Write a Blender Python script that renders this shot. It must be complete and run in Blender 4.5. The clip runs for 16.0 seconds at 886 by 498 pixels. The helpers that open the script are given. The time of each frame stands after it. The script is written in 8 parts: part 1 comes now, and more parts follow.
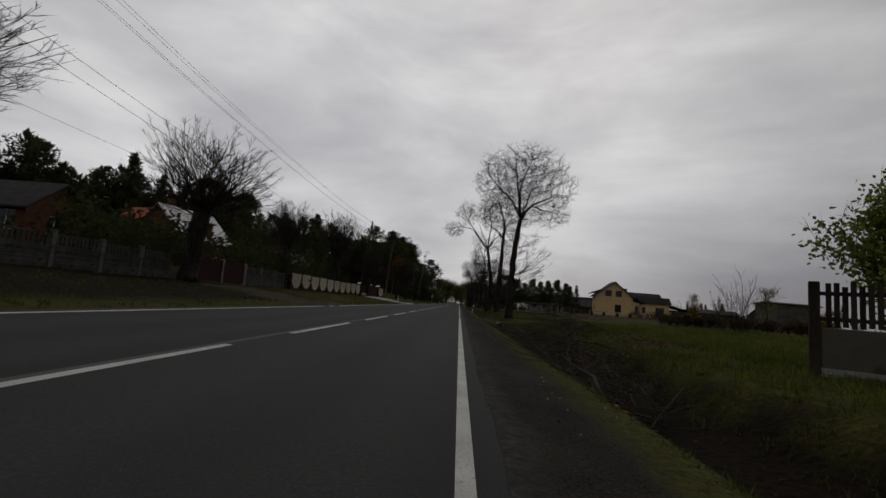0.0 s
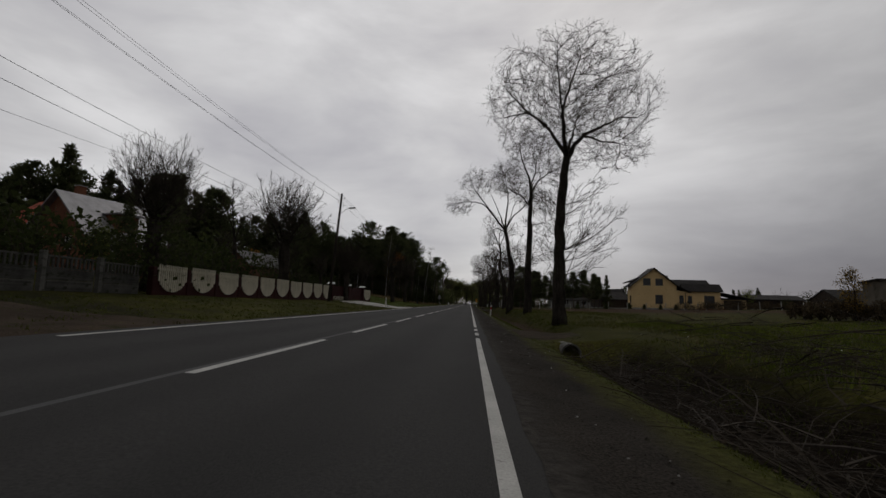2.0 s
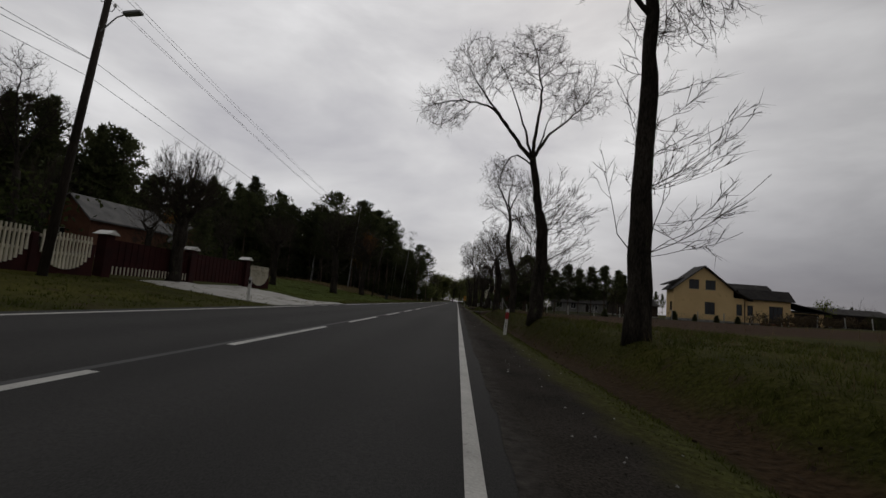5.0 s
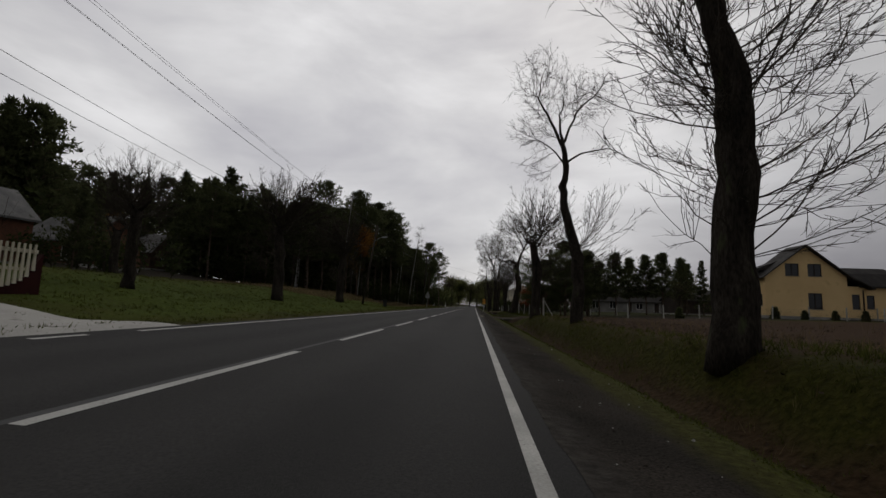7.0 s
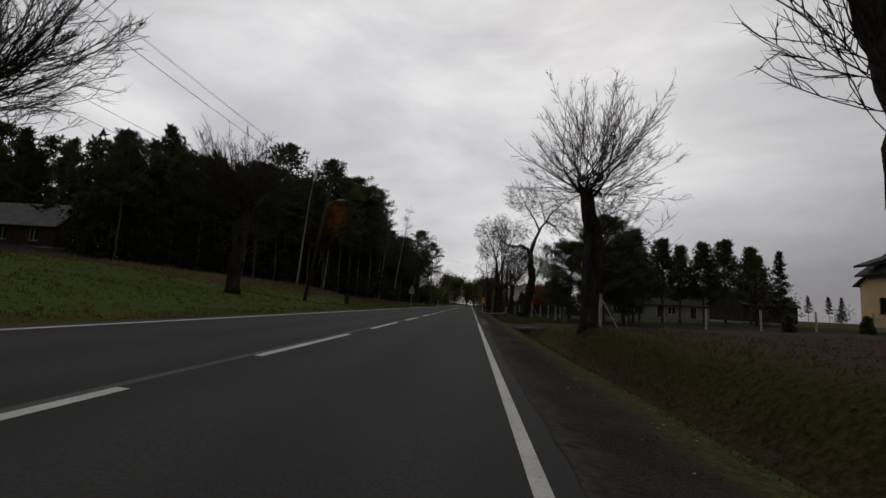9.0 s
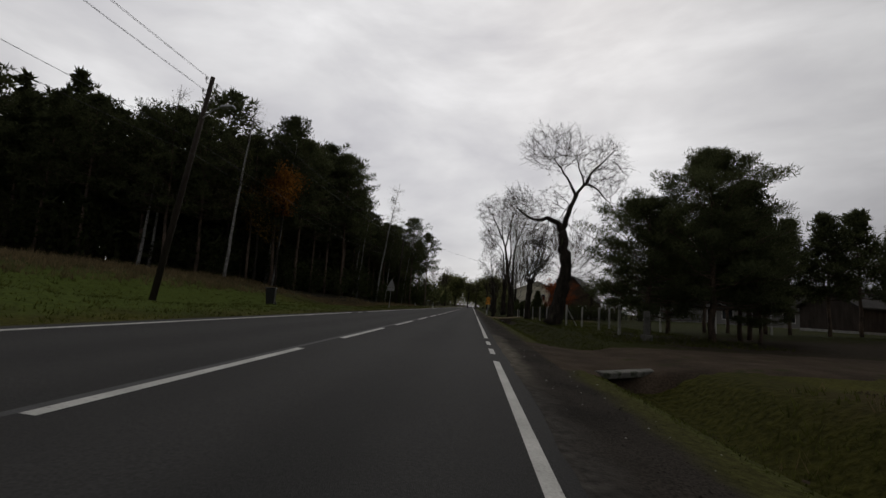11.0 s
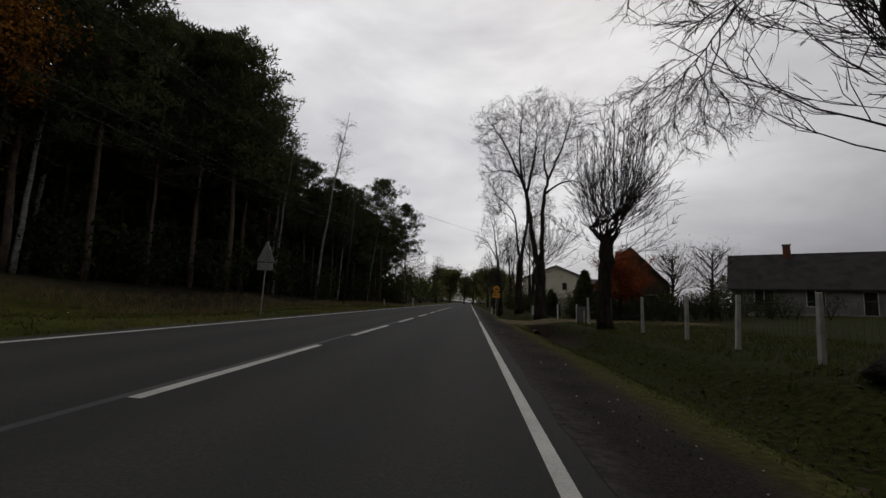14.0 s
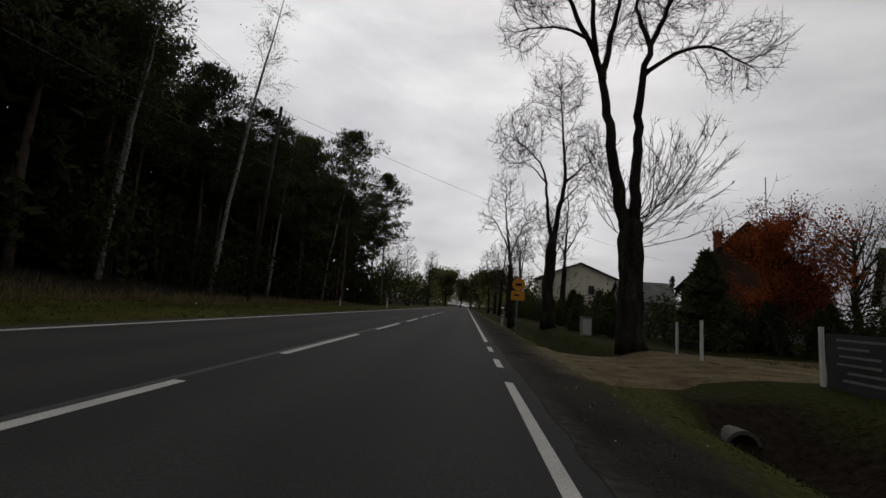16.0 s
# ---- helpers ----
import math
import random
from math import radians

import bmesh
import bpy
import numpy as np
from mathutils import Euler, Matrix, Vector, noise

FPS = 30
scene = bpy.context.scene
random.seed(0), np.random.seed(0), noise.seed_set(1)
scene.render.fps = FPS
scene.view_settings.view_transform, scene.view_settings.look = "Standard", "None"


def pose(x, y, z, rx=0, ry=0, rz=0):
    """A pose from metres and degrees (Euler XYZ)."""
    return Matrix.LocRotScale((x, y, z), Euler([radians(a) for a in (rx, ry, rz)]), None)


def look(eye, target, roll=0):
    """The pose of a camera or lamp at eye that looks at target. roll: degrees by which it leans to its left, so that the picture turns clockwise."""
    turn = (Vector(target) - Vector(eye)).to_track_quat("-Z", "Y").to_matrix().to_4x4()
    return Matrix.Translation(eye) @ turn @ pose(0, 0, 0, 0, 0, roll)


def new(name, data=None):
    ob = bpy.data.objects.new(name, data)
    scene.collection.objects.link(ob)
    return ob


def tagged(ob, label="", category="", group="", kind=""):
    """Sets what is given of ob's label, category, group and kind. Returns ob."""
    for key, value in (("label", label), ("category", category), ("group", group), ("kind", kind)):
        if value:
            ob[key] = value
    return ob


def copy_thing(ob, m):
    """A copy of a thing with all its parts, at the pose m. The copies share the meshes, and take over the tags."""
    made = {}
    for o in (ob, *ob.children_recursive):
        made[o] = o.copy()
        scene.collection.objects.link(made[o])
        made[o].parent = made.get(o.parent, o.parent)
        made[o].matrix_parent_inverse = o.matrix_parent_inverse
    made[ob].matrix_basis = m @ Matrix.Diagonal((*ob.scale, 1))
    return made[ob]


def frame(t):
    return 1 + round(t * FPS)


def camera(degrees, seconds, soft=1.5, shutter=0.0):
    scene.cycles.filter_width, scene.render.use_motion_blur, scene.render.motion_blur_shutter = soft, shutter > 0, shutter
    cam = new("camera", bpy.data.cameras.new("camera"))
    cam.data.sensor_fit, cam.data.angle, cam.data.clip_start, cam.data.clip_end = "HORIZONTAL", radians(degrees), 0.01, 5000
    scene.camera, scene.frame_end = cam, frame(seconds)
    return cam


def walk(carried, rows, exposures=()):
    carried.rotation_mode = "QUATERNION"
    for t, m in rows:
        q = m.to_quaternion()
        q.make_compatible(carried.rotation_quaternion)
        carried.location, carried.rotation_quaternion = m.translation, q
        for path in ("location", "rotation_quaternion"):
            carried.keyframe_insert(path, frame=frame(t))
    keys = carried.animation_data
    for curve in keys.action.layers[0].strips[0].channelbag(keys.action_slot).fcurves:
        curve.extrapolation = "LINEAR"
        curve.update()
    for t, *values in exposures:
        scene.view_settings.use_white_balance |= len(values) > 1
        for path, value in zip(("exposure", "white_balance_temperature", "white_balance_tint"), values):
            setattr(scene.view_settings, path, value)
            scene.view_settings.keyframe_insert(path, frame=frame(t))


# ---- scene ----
cam = camera(88.6, 16.0)
ROWS = [
    (0.0, -0.111, 0.3, 1.008, 2.04, 6.65, -4.58),
    (0.5, -0.105, 4.6, 1.007, 2.69, 6.51, -2.43),
    (1.0, -0.161, 9.3, 1.01, 2.74, 6.62, -3.84),
    (1.5, -0.191, 13.75, 1.011, 2.54, 6.8, -2.26),
    (2.0, -0.236, 18.3, 1.014, 3.41, 6.75, -1.46),
    (2.5, -0.25, 22.6, 1.014, 3.1, 6.57, -3.43),
    (3.0, -0.232, 27.1, 1.014, 1.88, 6.68, -1.36),
    (3.5, -0.193, 31.45, 1.012, 1.95, 6.78, -3.1),
    (4.0, -0.151, 36.1, 1.009, 0.89, 6.48, -4.27),
    (6.5, -0.333, 58.3, 1.019, 4.25, 6.64, -3.19),
    (7.0, -0.426, 62.8, 1.024, 3.89, 6.96, -1.94),
    (7.5, -0.46, 67.05, 1.025, 3.58, 7.13, -2.45),
    (8.0, -0.456, 71.65, 1.025, 0.6, 6.47, -4.07),
    (8.5, -0.468, 75.95, 1.026, 3.17, 6.61, -3.45),
    (9.0, -0.451, 80.65, 1.025, 3.52, 6.8, -3.24),
    (11.5, -0.523, 102.75, 1.029, 3.67, 6.98, -3.54),
    (12.0, -0.497, 107.6, 1.028, 1.91, 6.64, -2.63),
    (12.5, -0.468, 111.9, 1.026, 2.12, 6.33, -2.52),
    (13.0, -0.459, 116.5, 1.026, 3.68, 6.58, -5.0),
    (13.5, -0.475, 121.0, 1.027, 3.19, 6.45, -4.07),
    (14.0, -0.569, 125.45, 1.031, 3.31, 6.57, -1.54),
    (14.5, -0.569, 129.9, 1.032, 3.09, 6.67, -2.09),
    (15.0, -0.575, 134.8, 1.032, 2.19, 6.31, -3.15),
    (15.5, -0.61, 138.95, 1.033, 3.68, 6.66, -3.33),
    (16.0, -0.658, 143.65, 1.036, 2.92, 6.98, -3.62),
]
walk(cam, [(t, pose(x, y, z, 90 + pitch, roll, yaw)) for t, x, y, z, yaw, pitch, roll in ROWS],
     exposures=((0.0, -0.22), (4.0, -0.12), (8.0, 0.0), (12.0, 0.10), (16.0, 0.10)))

# ---------------------------------------------------------------- light
SLOPE = math.tan(radians(3.0))          # crossfall of the road, left side high
world = bpy.data.worlds.new("world")
scene.world = world
world.use_nodes = True
wn, wl = world.node_tree.nodes, world.node_tree.links
wn.clear()


def wnode(kind, **values):
    n = wn.new(kind)
    for k, v in values.items():
        n.inputs[k].default_value = v
    return n


w_out, w_bg = wn.new("ShaderNodeOutputWorld"), wn.new("ShaderNodeBackground")
w_tc, w_sep = wn.new("ShaderNodeTexCoord"), wn.new("ShaderNodeSeparateXYZ")
wl.new(w_tc.outputs["Generated"], w_sep.inputs[0])
w_max = wn.new("ShaderNodeMath"); w_max.operation = "MAXIMUM"; w_max.inputs[1].default_value = 0.0
wl.new(w_sep.outputs["Z"], w_max.inputs[0])
w_add = wn.new("ShaderNodeMath"); w_add.operation = "ADD"; w_add.inputs[1].default_value = 0.30
wl.new(w_max.outputs[0], w_add.inputs[0])
w_div = wn.new("ShaderNodeVectorMath"); w_div.operation = "DIVIDE"
w_cmb = wn.new("ShaderNodeCombineXYZ")
for k in range(3):
    wl.new(w_add.outputs[0], w_cmb.inputs[k])
wl.new(w_tc.outputs["Generated"], w_div.inputs[0]); wl.new(w_cmb.outputs[0], w_div.inputs[1])
w_map = wn.new("ShaderNodeMapping"); w_map.inputs["Scale"].default_value = (1.9, 1.9, 5.2)
w_map.inputs["Rotation"].default_value = (0, 0, 0.5)
wl.new(w_tc.outputs["Generated"], w_map.inputs[0])
w_n1 = wnode("ShaderNodeTexNoise", Scale=1.15, Detail=8.0, Roughness=0.52, Distortion=0.25)
wl.new(w_map.outputs[0], w_n1.inputs["Vector"])
w_ramp = wn.new("ShaderNodeValToRGB")
w_ramp.color_ramp.elements[0].position, w_ramp.color_ramp.elements[0].color = 0.28, (0.40, 0.39, 0.415, 1)
w_ramp.color_ramp.elements[1].position, w_ramp.color_ramp.elements[1].color = 0.70, (0.78, 0.77, 0.77, 1)
w_mid = w_ramp.color_ramp.elements.new(0.5); w_mid.color = (0.58, 0.57, 0.575, 1)
wl.new(w_n1.outputs["Fac"], w_ramp.inputs[0])
w_sky = wn.new("ShaderNodeTexSky"); w_sky.sky_type = "NISHITA"; w_sky.sun_disc = False
w_sky.sun_elevation, w_sky.sun_rotation = radians(38), radians(15)
w_s2 = wn.new("ShaderNodeMixRGB"); w_s2.blend_type = "MULTIPLY"; w_s2.inputs[0].default_value = 1.0
w_s2.inputs[2].default_value = (0.08, 0.08, 0.08, 1)
wl.new(w_sky.outputs[0], w_s2.inputs[1])
w_mix = wn.new("ShaderNodeMixRGB"); w_mix.inputs[0].default_value = 0.94
wl.new(w_s2.outputs[0], w_mix.inputs[1]); wl.new(w_ramp.outputs[0], w_mix.inputs[2])
# the cloud is thin ahead and thick overhead and behind
w_dot = wn.new("ShaderNodeVectorMath"); w_dot.operation = "DOT_PRODUCT"
w_dot.inputs[1].default_value = Vector((-0.24, 0.87, 0.36)).normalized()
wl.new(w_tc.outputs["Generated"], w_dot.inputs[0])
w_lobe = wn.new("ShaderNodeMapRange"); w_lobe.interpolation_type = "SMOOTHSTEP"
for k, v in (("From Min", 0.2), ("From Max", 1.0), ("To Min", 0.42), ("To Max", 1.17)):
    w_lobe.inputs[k].default_value = v
wl.new(w_dot.outputs["Value"], w_lobe.inputs["Value"])
w_fin = wn.new("ShaderNodeVectorMath"); w_fin.operation = "SCALE"
wl.new(w_mix.outputs[0], w_fin.inputs[0]); wl.new(w_lobe.outputs[0], w_fin.inputs["Scale"])
# heavier, bluer cloud low over the fields
w_lx, w_lz = wn.new("ShaderNodeMapRange"), wn.new("ShaderNodeMapRange")
for node, pairs in ((w_lx, (("From Min", 0.05), ("From Max", 0.6), ("To Min", 0.25), ("To Max", 1.0))), (w_lz, (("From Min", 0.02), ("From Max", 0.36), ("To Min", 1.0), ("To Max", 0.0)))):
    node.interpolation_type = "SMOOTHSTEP"
    for k, v in pairs:
        node.inputs[k].default_value = v
wl.new(w_sep.outputs["X"], w_lx.inputs["Value"]); wl.new(w_sep.outputs["Z"], w_lz.inputs["Value"])
w_low = wn.new("ShaderNodeMath"); w_low.operation = "MULTIPLY"
wl.new(w_lx.outputs[0], w_low.inputs[0]); wl.new(w_lz.outputs[0], w_low.inputs[1])
w_grey = wn.new("ShaderNodeMixRGB"); w_grey.blend_type = "MULTIPLY"; w_grey.inputs[2].default_value = (0.60, 0.595, 0.63, 1)
wl.new(w_low.outputs[0], w_grey.inputs[0]); wl.new(w_fin.outputs[0], w_grey.inputs[1])
wl.new(w_grey.outputs[0], w_bg.inputs["Color"]); w_bg.inputs["Strength"].default_value = 1.0
wl.new(w_bg.outputs[0], w_out.inputs["Surface"])
sun = new("sun", bpy.data.lights.new("sun", "SUN"))
sun.data.energy, sun.data.angle, sun.data.color = 0.35, radians(30), (1.0, 0.96, 0.9)
sun.matrix_world = look((20, 75, 80), (0, 0, 0))


# ---------------------------------------------------------------- materials
def mat(name, c1, c2, scale=3.0, rough=0.85, fine=None, fine_scale=60.0, bump=0.3, bump_scale=None, metal=0.0,
        stretch=(1, 1, 1), rand=0.0, detail=6.0, spots=None, spot_scale=8.0, spot_at=0.62, island=False, bump_dist=0.02, through_light=0.0):
    """Two tones mixed by a large noise, a fine grain over it, optional stains, bump, and variation from piece to piece."""
    m = bpy.data.materials.new(name)
    m.use_nodes = True
    n, l = m.node_tree.nodes, m.node_tree.links
    b = n["Principled BSDF"]
    b.inputs["Roughness"].default_value, b.inputs["Metallic"].default_value = rough, metal
    b.inputs["Specular IOR Level"].default_value = 0.03 if rough >= 0.95 or through_light else 0.15 if rough > 0.8 else 0.4
    tc, mp = n.new("ShaderNodeTexCoord"), n.new("ShaderNodeMapping")
    mp.inputs["Scale"].default_value = stretch
    l.new(tc.outputs["Object"], mp.inputs[0])
    big = n.new("ShaderNodeTexNoise"); big.inputs["Scale"].default_value = scale; big.inputs["Detail"].default_value = detail
    l.new(mp.outputs[0], big.inputs["Vector"])
    ramp = n.new("ShaderNodeValToRGB")
    ramp.color_ramp.elements[0].position, ramp.color_ramp.elements[1].position = 0.33, 0.67
    ramp.color_ramp.elements[0].color, ramp.color_ramp.elements[1].color = (*c1, 1), (*c2, 1)
    l.new(big.outputs["Fac"], ramp.inputs[0])
    grain = n.new("ShaderNodeTexNoise"); grain.inputs["Scale"].default_value = fine_scale; grain.inputs["Detail"].default_value = 4
    l.new(mp.outputs[0], grain.inputs["Vector"])
    gm = n.new("ShaderNodeMapRange")
    gm.inputs["From Min"].default_value, gm.inputs["From Max"].default_value = 0.3, 0.7
    k = 0.25 if fine is None else fine
    gm.inputs["To Min"].default_value, gm.inputs["To Max"].default_value = 1 - k, 1 + k
    l.new(grain.outputs["Fac"], gm.inputs["Value"])
    mul = n.new("ShaderNodeVectorMath"); mul.operation = "SCALE"
    l.new(ramp.outputs[0], mul.inputs[0]); l.new(gm.outputs[0], mul.inputs["Scale"])
    col = mul.outputs[0]
    if spots:
        sp = n.new("ShaderNodeTexNoise"); sp.inputs["Scale"].default_value = spot_scale; sp.inputs["Detail"].default_value = 5
        l.new(mp.outputs[0], sp.inputs["Vector"])
        sm = n.new("ShaderNodeMapRange")
        sm.inputs["From Min"].default_value, sm.inputs["From Max"].default_value = spot_at, spot_at + 0.1
        l.new(sp.outputs["Fac"], sm.inputs["Value"])
        mx = n.new("ShaderNodeMixRGB"); mx.inputs[2].default_value = (*spots, 1)
        l.new(sm.outputs[0], mx.inputs[0]); l.new(col, mx.inputs[1])
        col = mx.outputs[0]
    if rand:
        src = n.new("ShaderNodeNewGeometry").outputs["Random Per Island"] if island else n.new("ShaderNodeObjectInfo").outputs["Random"]
        rm = n.new("ShaderNodeMapRange")
        rm.inputs["To Min"].default_value, rm.inputs["To Max"].default_value = 1 - rand, 1 + rand
        l.new(src, rm.inputs["Value"])
        m2 = n.new("ShaderNodeVectorMath"); m2.operation = "SCALE"
        l.new(col, m2.inputs[0]); l.new(rm.outputs[0], m2.inputs["Scale"])
        col = m2.outputs[0]
    l.new(col, b.inputs["Base Color"])
    if bump:
        bn = n.new("ShaderNodeTexNoise"); bn.inputs["Scale"].default_value = bump_scale or fine_scale; bn.inputs["Detail"].default_value = 5
        l.new(mp.outputs[0], bn.inputs["Vector"])
        bp = n.new("ShaderNodeBump"); bp.inputs["Strength"].default_value = bump; bp.inputs["Distance"].default_value = bump_dist
        l.new(bn.outputs["Fac"], bp.inputs["Height"]); l.new(bp.outputs[0], b.inputs["Normal"])
    if through_light:
        tr, ms = n.new("ShaderNodeBsdfTranslucent"), n.new("ShaderNodeMixShader")
        ms.inputs[0].default_value = through_light
        l.new(col, tr.inputs["Color"]); l.new(b.outputs[0], ms.inputs[1]); l.new(tr.outputs[0], ms.inputs[2])
        l.new(ms.outputs[0], n["Material Output"].inputs["Surface"])
    return m


def position_mask(m, axis, lo, hi):
    """A value from 0 at lo to 1 at hi of a world coordinate, with a ragged edge."""
    n, l = m.node_tree.nodes, m.node_tree.links
    g, sx = n.new("ShaderNodeNewGeometry"), n.new("ShaderNodeSeparateXYZ")
    l.new(g.outputs["Position"], sx.inputs[0])
    ns = n.new("ShaderNodeTexNoise"); ns.inputs["Scale"].default_value = 0.9; ns.inputs["Detail"].default_value = 6
    l.new(g.outputs["Position"], ns.inputs["Vector"])
    off = n.new("ShaderNodeMath"); off.operation = "MULTIPLY_ADD"
    off.inputs[1].default_value, off.inputs[2].default_value = abs(hi - lo) * 2.0, -abs(hi - lo)
    l.new(ns.outputs["Fac"], off.inputs[0])
    ad = n.new("ShaderNodeMath"); ad.operation = "ADD"
    l.new(sx.outputs[axis], ad.inputs[0]); l.new(off.outputs[0], ad.inputs[1])
    mr = n.new("ShaderNodeMapRange"); mr.inputs["From Min"].default_value, mr.inputs["From Max"].default_value = lo, hi
    l.new(ad.outputs[0], mr.inputs["Value"])
    return mr.outputs[0]


def blend_in(m, colour, mask, grain_scale=25.0):
    """Lays another soil, cover or painted shade, with its own grain, over a material where the mask is 1."""
    n, l = m.node_tree.nodes, m.node_tree.links
    b = n["Principled BSDF"]
    old = b.inputs["Base Color"].links[0].from_socket
    g = n.new("ShaderNodeNewGeometry")
    ns = n.new("ShaderNodeTexNoise"); ns.inputs["Scale"].default_value = grain_scale; ns.inputs["Detail"].default_value = 6
    l.new(g.outputs["Position"], ns.inputs["Vector"])
    rp = n.new("ShaderNodeValToRGB")
    rp.color_ramp.elements[0].position, rp.color_ramp.elements[1].position = 0.3, 0.7
    rp.color_ramp.elements[0].color = (*[c * 0.6 for c in colour], 1)
    rp.color_ramp.elements[1].color = (*[min(1, c * 1.5) for c in colour], 1)
    l.new(ns.outputs["Fac"], rp.inputs[0])
    mx = n.new("ShaderNodeMixRGB")
    l.new(mask, mx.inputs[0]); l.new(old, mx.inputs[1]); l.new(rp.outputs[0], mx.inputs[2])
    l.new(mx.outputs[0], b.inputs["Base Color"])


def both(m, a, b2):
    mm = m.node_tree.nodes.new("ShaderNodeMath"); mm.operation = "MULTIPLY"
    m.node_tree.links.new(a, mm.inputs[0]); m.node_tree.links.new(b2, mm.inputs[1])
    return mm.outputs[0]


M = {}
M["asphalt"] = mat("asphalt", (0.0235, 0.0227, 0.0216), (0.0330, 0.0318, 0.0302), 0.25, 0.9, 0.35, 120, 0.5, 160, stretch=(1, 0.35, 1), spots=(0.028, 0.028, 0.028), spot_scale=0.5, spot_at=0.66, bump_dist=0.006)
# Left lane toned darker, standing in for lens darkening towards the picture's edge
blend_in(M["asphalt"], (0.0250, 0.0242, 0.0230), position_mask(M["asphalt"], 0, -3.42, -3.5), 60)
for xa, xb in ((-2.75, -1.95), (-1.1, -0.35), (-6.1, -5.3), (-4.6, -3.9)):
    am = M["asphalt"]
    wear = both(am, position_mask(am, 0, xa - 0.2, xa + 0.2), position_mask(am, 0, xb + 0.2, xb - 0.2))
    half = am.node_tree.nodes.new("ShaderNodeMath"); half.operation = "MULTIPLY"; half.inputs[1].default_value = 0.5
    am.node_tree.links.new(wear, half.inputs[0])
    blend_in(am, (0.037, 0.0357, 0.0339), half.outputs[0], 40)
M["seam"] = mat("bitumen_seam", (0.018, 0.018, 0.018), (0.028, 0.027, 0.026), 3, 0.7, 0.2, 40, 0.2)
M["paint"] = mat("road_paint", (0.32, 0.315, 0.29), (0.45, 0.44, 0.41), 1.5, 0.7, 0.15, 50, 0.2, spots=(0.22, 0.21, 0.2), spot_scale=14, spot_at=0.63)
M["gravel"] = mat("gravel", (0.0215, 0.0185, 0.0155), (0.040, 0.0345, 0.0285), 0.7, 0.95, 0.5, 45, 0.9, 40, spots=(0.055, 0.05, 0.043), spot_scale=30, spot_at=0.68, bump_dist=0.03)
M["ground"] = mat("meadow_ground", (0.0270, 0.0285, 0.0062), (0.056, 0.0535, 0.0115), 0.35, 0.95, 0.5, 14, 0.8, 9, spots=(0.042, 0.031, 0.017), spot_scale=1.3, spot_at=0.6, bump_dist=0.08)
M["sand"] = mat("sandy_track", (0.070, 0.053, 0.030), (0.150, 0.118, 0.068), 1.6, 0.95, 0.35, 20, 0.6, 18, spots=(0.035, 0.033, 0.016), spot_scale=2.2, spot_at=0.6)
M["concrete_pale"] = mat("pale_post_concrete", (0.34, 0.33, 0.30), (0.50, 0.49, 0.45), 2.0, 0.9, 0.15, 50, 0.3, spots=(0.2, 0.2, 0.17), spot_scale=5, rand=0.15)
M["dirt"] = mat("dark_dirt_track", (0.030, 0.0225, 0.0160), (0.058, 0.043, 0.030), 1.0, 0.95, 0.4, 25, 0.7, 20, spots=(0.028, 0.030, 0.012), spot_scale=1.8, spot_at=0.58)
M["slab"] = mat("concrete_slab", (0.30, 0.29, 0.27), (0.40, 0.39, 0.36), 0.8, 0.9, 0.15, 40, 0.3, spots=(0.2, 0.19, 0.17), spot_scale=2)
M["concrete"] = mat("concrete", (0.20, 0.195, 0.18), (0.33, 0.32, 0.30), 2.0, 0.9, 0.2, 50, 0.4, spots=(0.14, 0.14, 0.11), spot_scale=5, rand=0.12)
M["concrete_old"] = mat("mossy_old_concrete", (0.075, 0.073, 0.066), (0.15, 0.145, 0.13), 1.6, 0.92, 0.25, 40, 0.4, spots=(0.04, 0.045, 0.03), spot_scale=3.5, spot_at=0.55, rand=0.15)
M["concrete_dark"] = mat("damp_dark_concrete", (0.040, 0.039, 0.035), (0.085, 0.082, 0.074), 1.6, 0.92, 0.25, 40, 0.4, spots=(0.03, 0.033, 0.022), spot_scale=3.5, spot_at=0.55, rand=0.2)
M["bark"] = mat("bark", (0.019, 0.016, 0.0135), (0.050, 0.043, 0.035), 3.5, 0.95, 0.5, 26, 1.0, 14, stretch=(1, 1, 0.28), spots=(0.07, 0.08, 0.04), spot_scale=4, spot_at=0.64, bump_dist=0.06)
M["twig"] = mat("twigs", (0.030, 0.024, 0.018), (0.055, 0.044, 0.032), 2.0, 0.9, 0.2, 30, 0.0)
M["birch_bark"] = mat("birch_bark", (0.16, 0.155, 0.145), (0.34, 0.33, 0.31), 3.0, 0.8, 0.2, 20, 0.3, stretch=(1, 1, 2.2), spots=(0.035, 0.03, 0.03), spot_scale=4.5, spot_at=0.55)
M["pine_bark"] = mat("pine_bark", (0.06, 0.048, 0.04), (0.16, 0.115, 0.085), 3.0, 0.95, 0.4, 20, 0.6, 12, stretch=(1, 1, 0.4))
M["needles"] = mat("pine_needles", (0.048, 0.056, 0.026), (0.088, 0.098, 0.043), 0.7, 0.75, 0.3, 12, 0.0, rand=0.3, through_light=0.3)
M["leaf_dark"] = mat("dark_leaves", (0.026, 0.036, 0.012), (0.05, 0.058, 0.02), 0.8, 0.7, 0.3, 12, 0.0, rand=0.35, island=True, through_light=0.4)
M["leaf_green"] = mat("yellow_green_leaves", (0.10, 0.13, 0.02), (0.18, 0.20, 0.04), 0.8, 0.65, 0.3, 12, 0.0, rand=0.35, island=True, through_light=0.5)
M["leaf_orange"] = mat("orange_leaves", (0.24, 0.10, 0.018), (0.38, 0.17, 0.035), 0.8, 0.7, 0.3, 12, 0.0, rand=0.35, island=True, through_light=0.5)
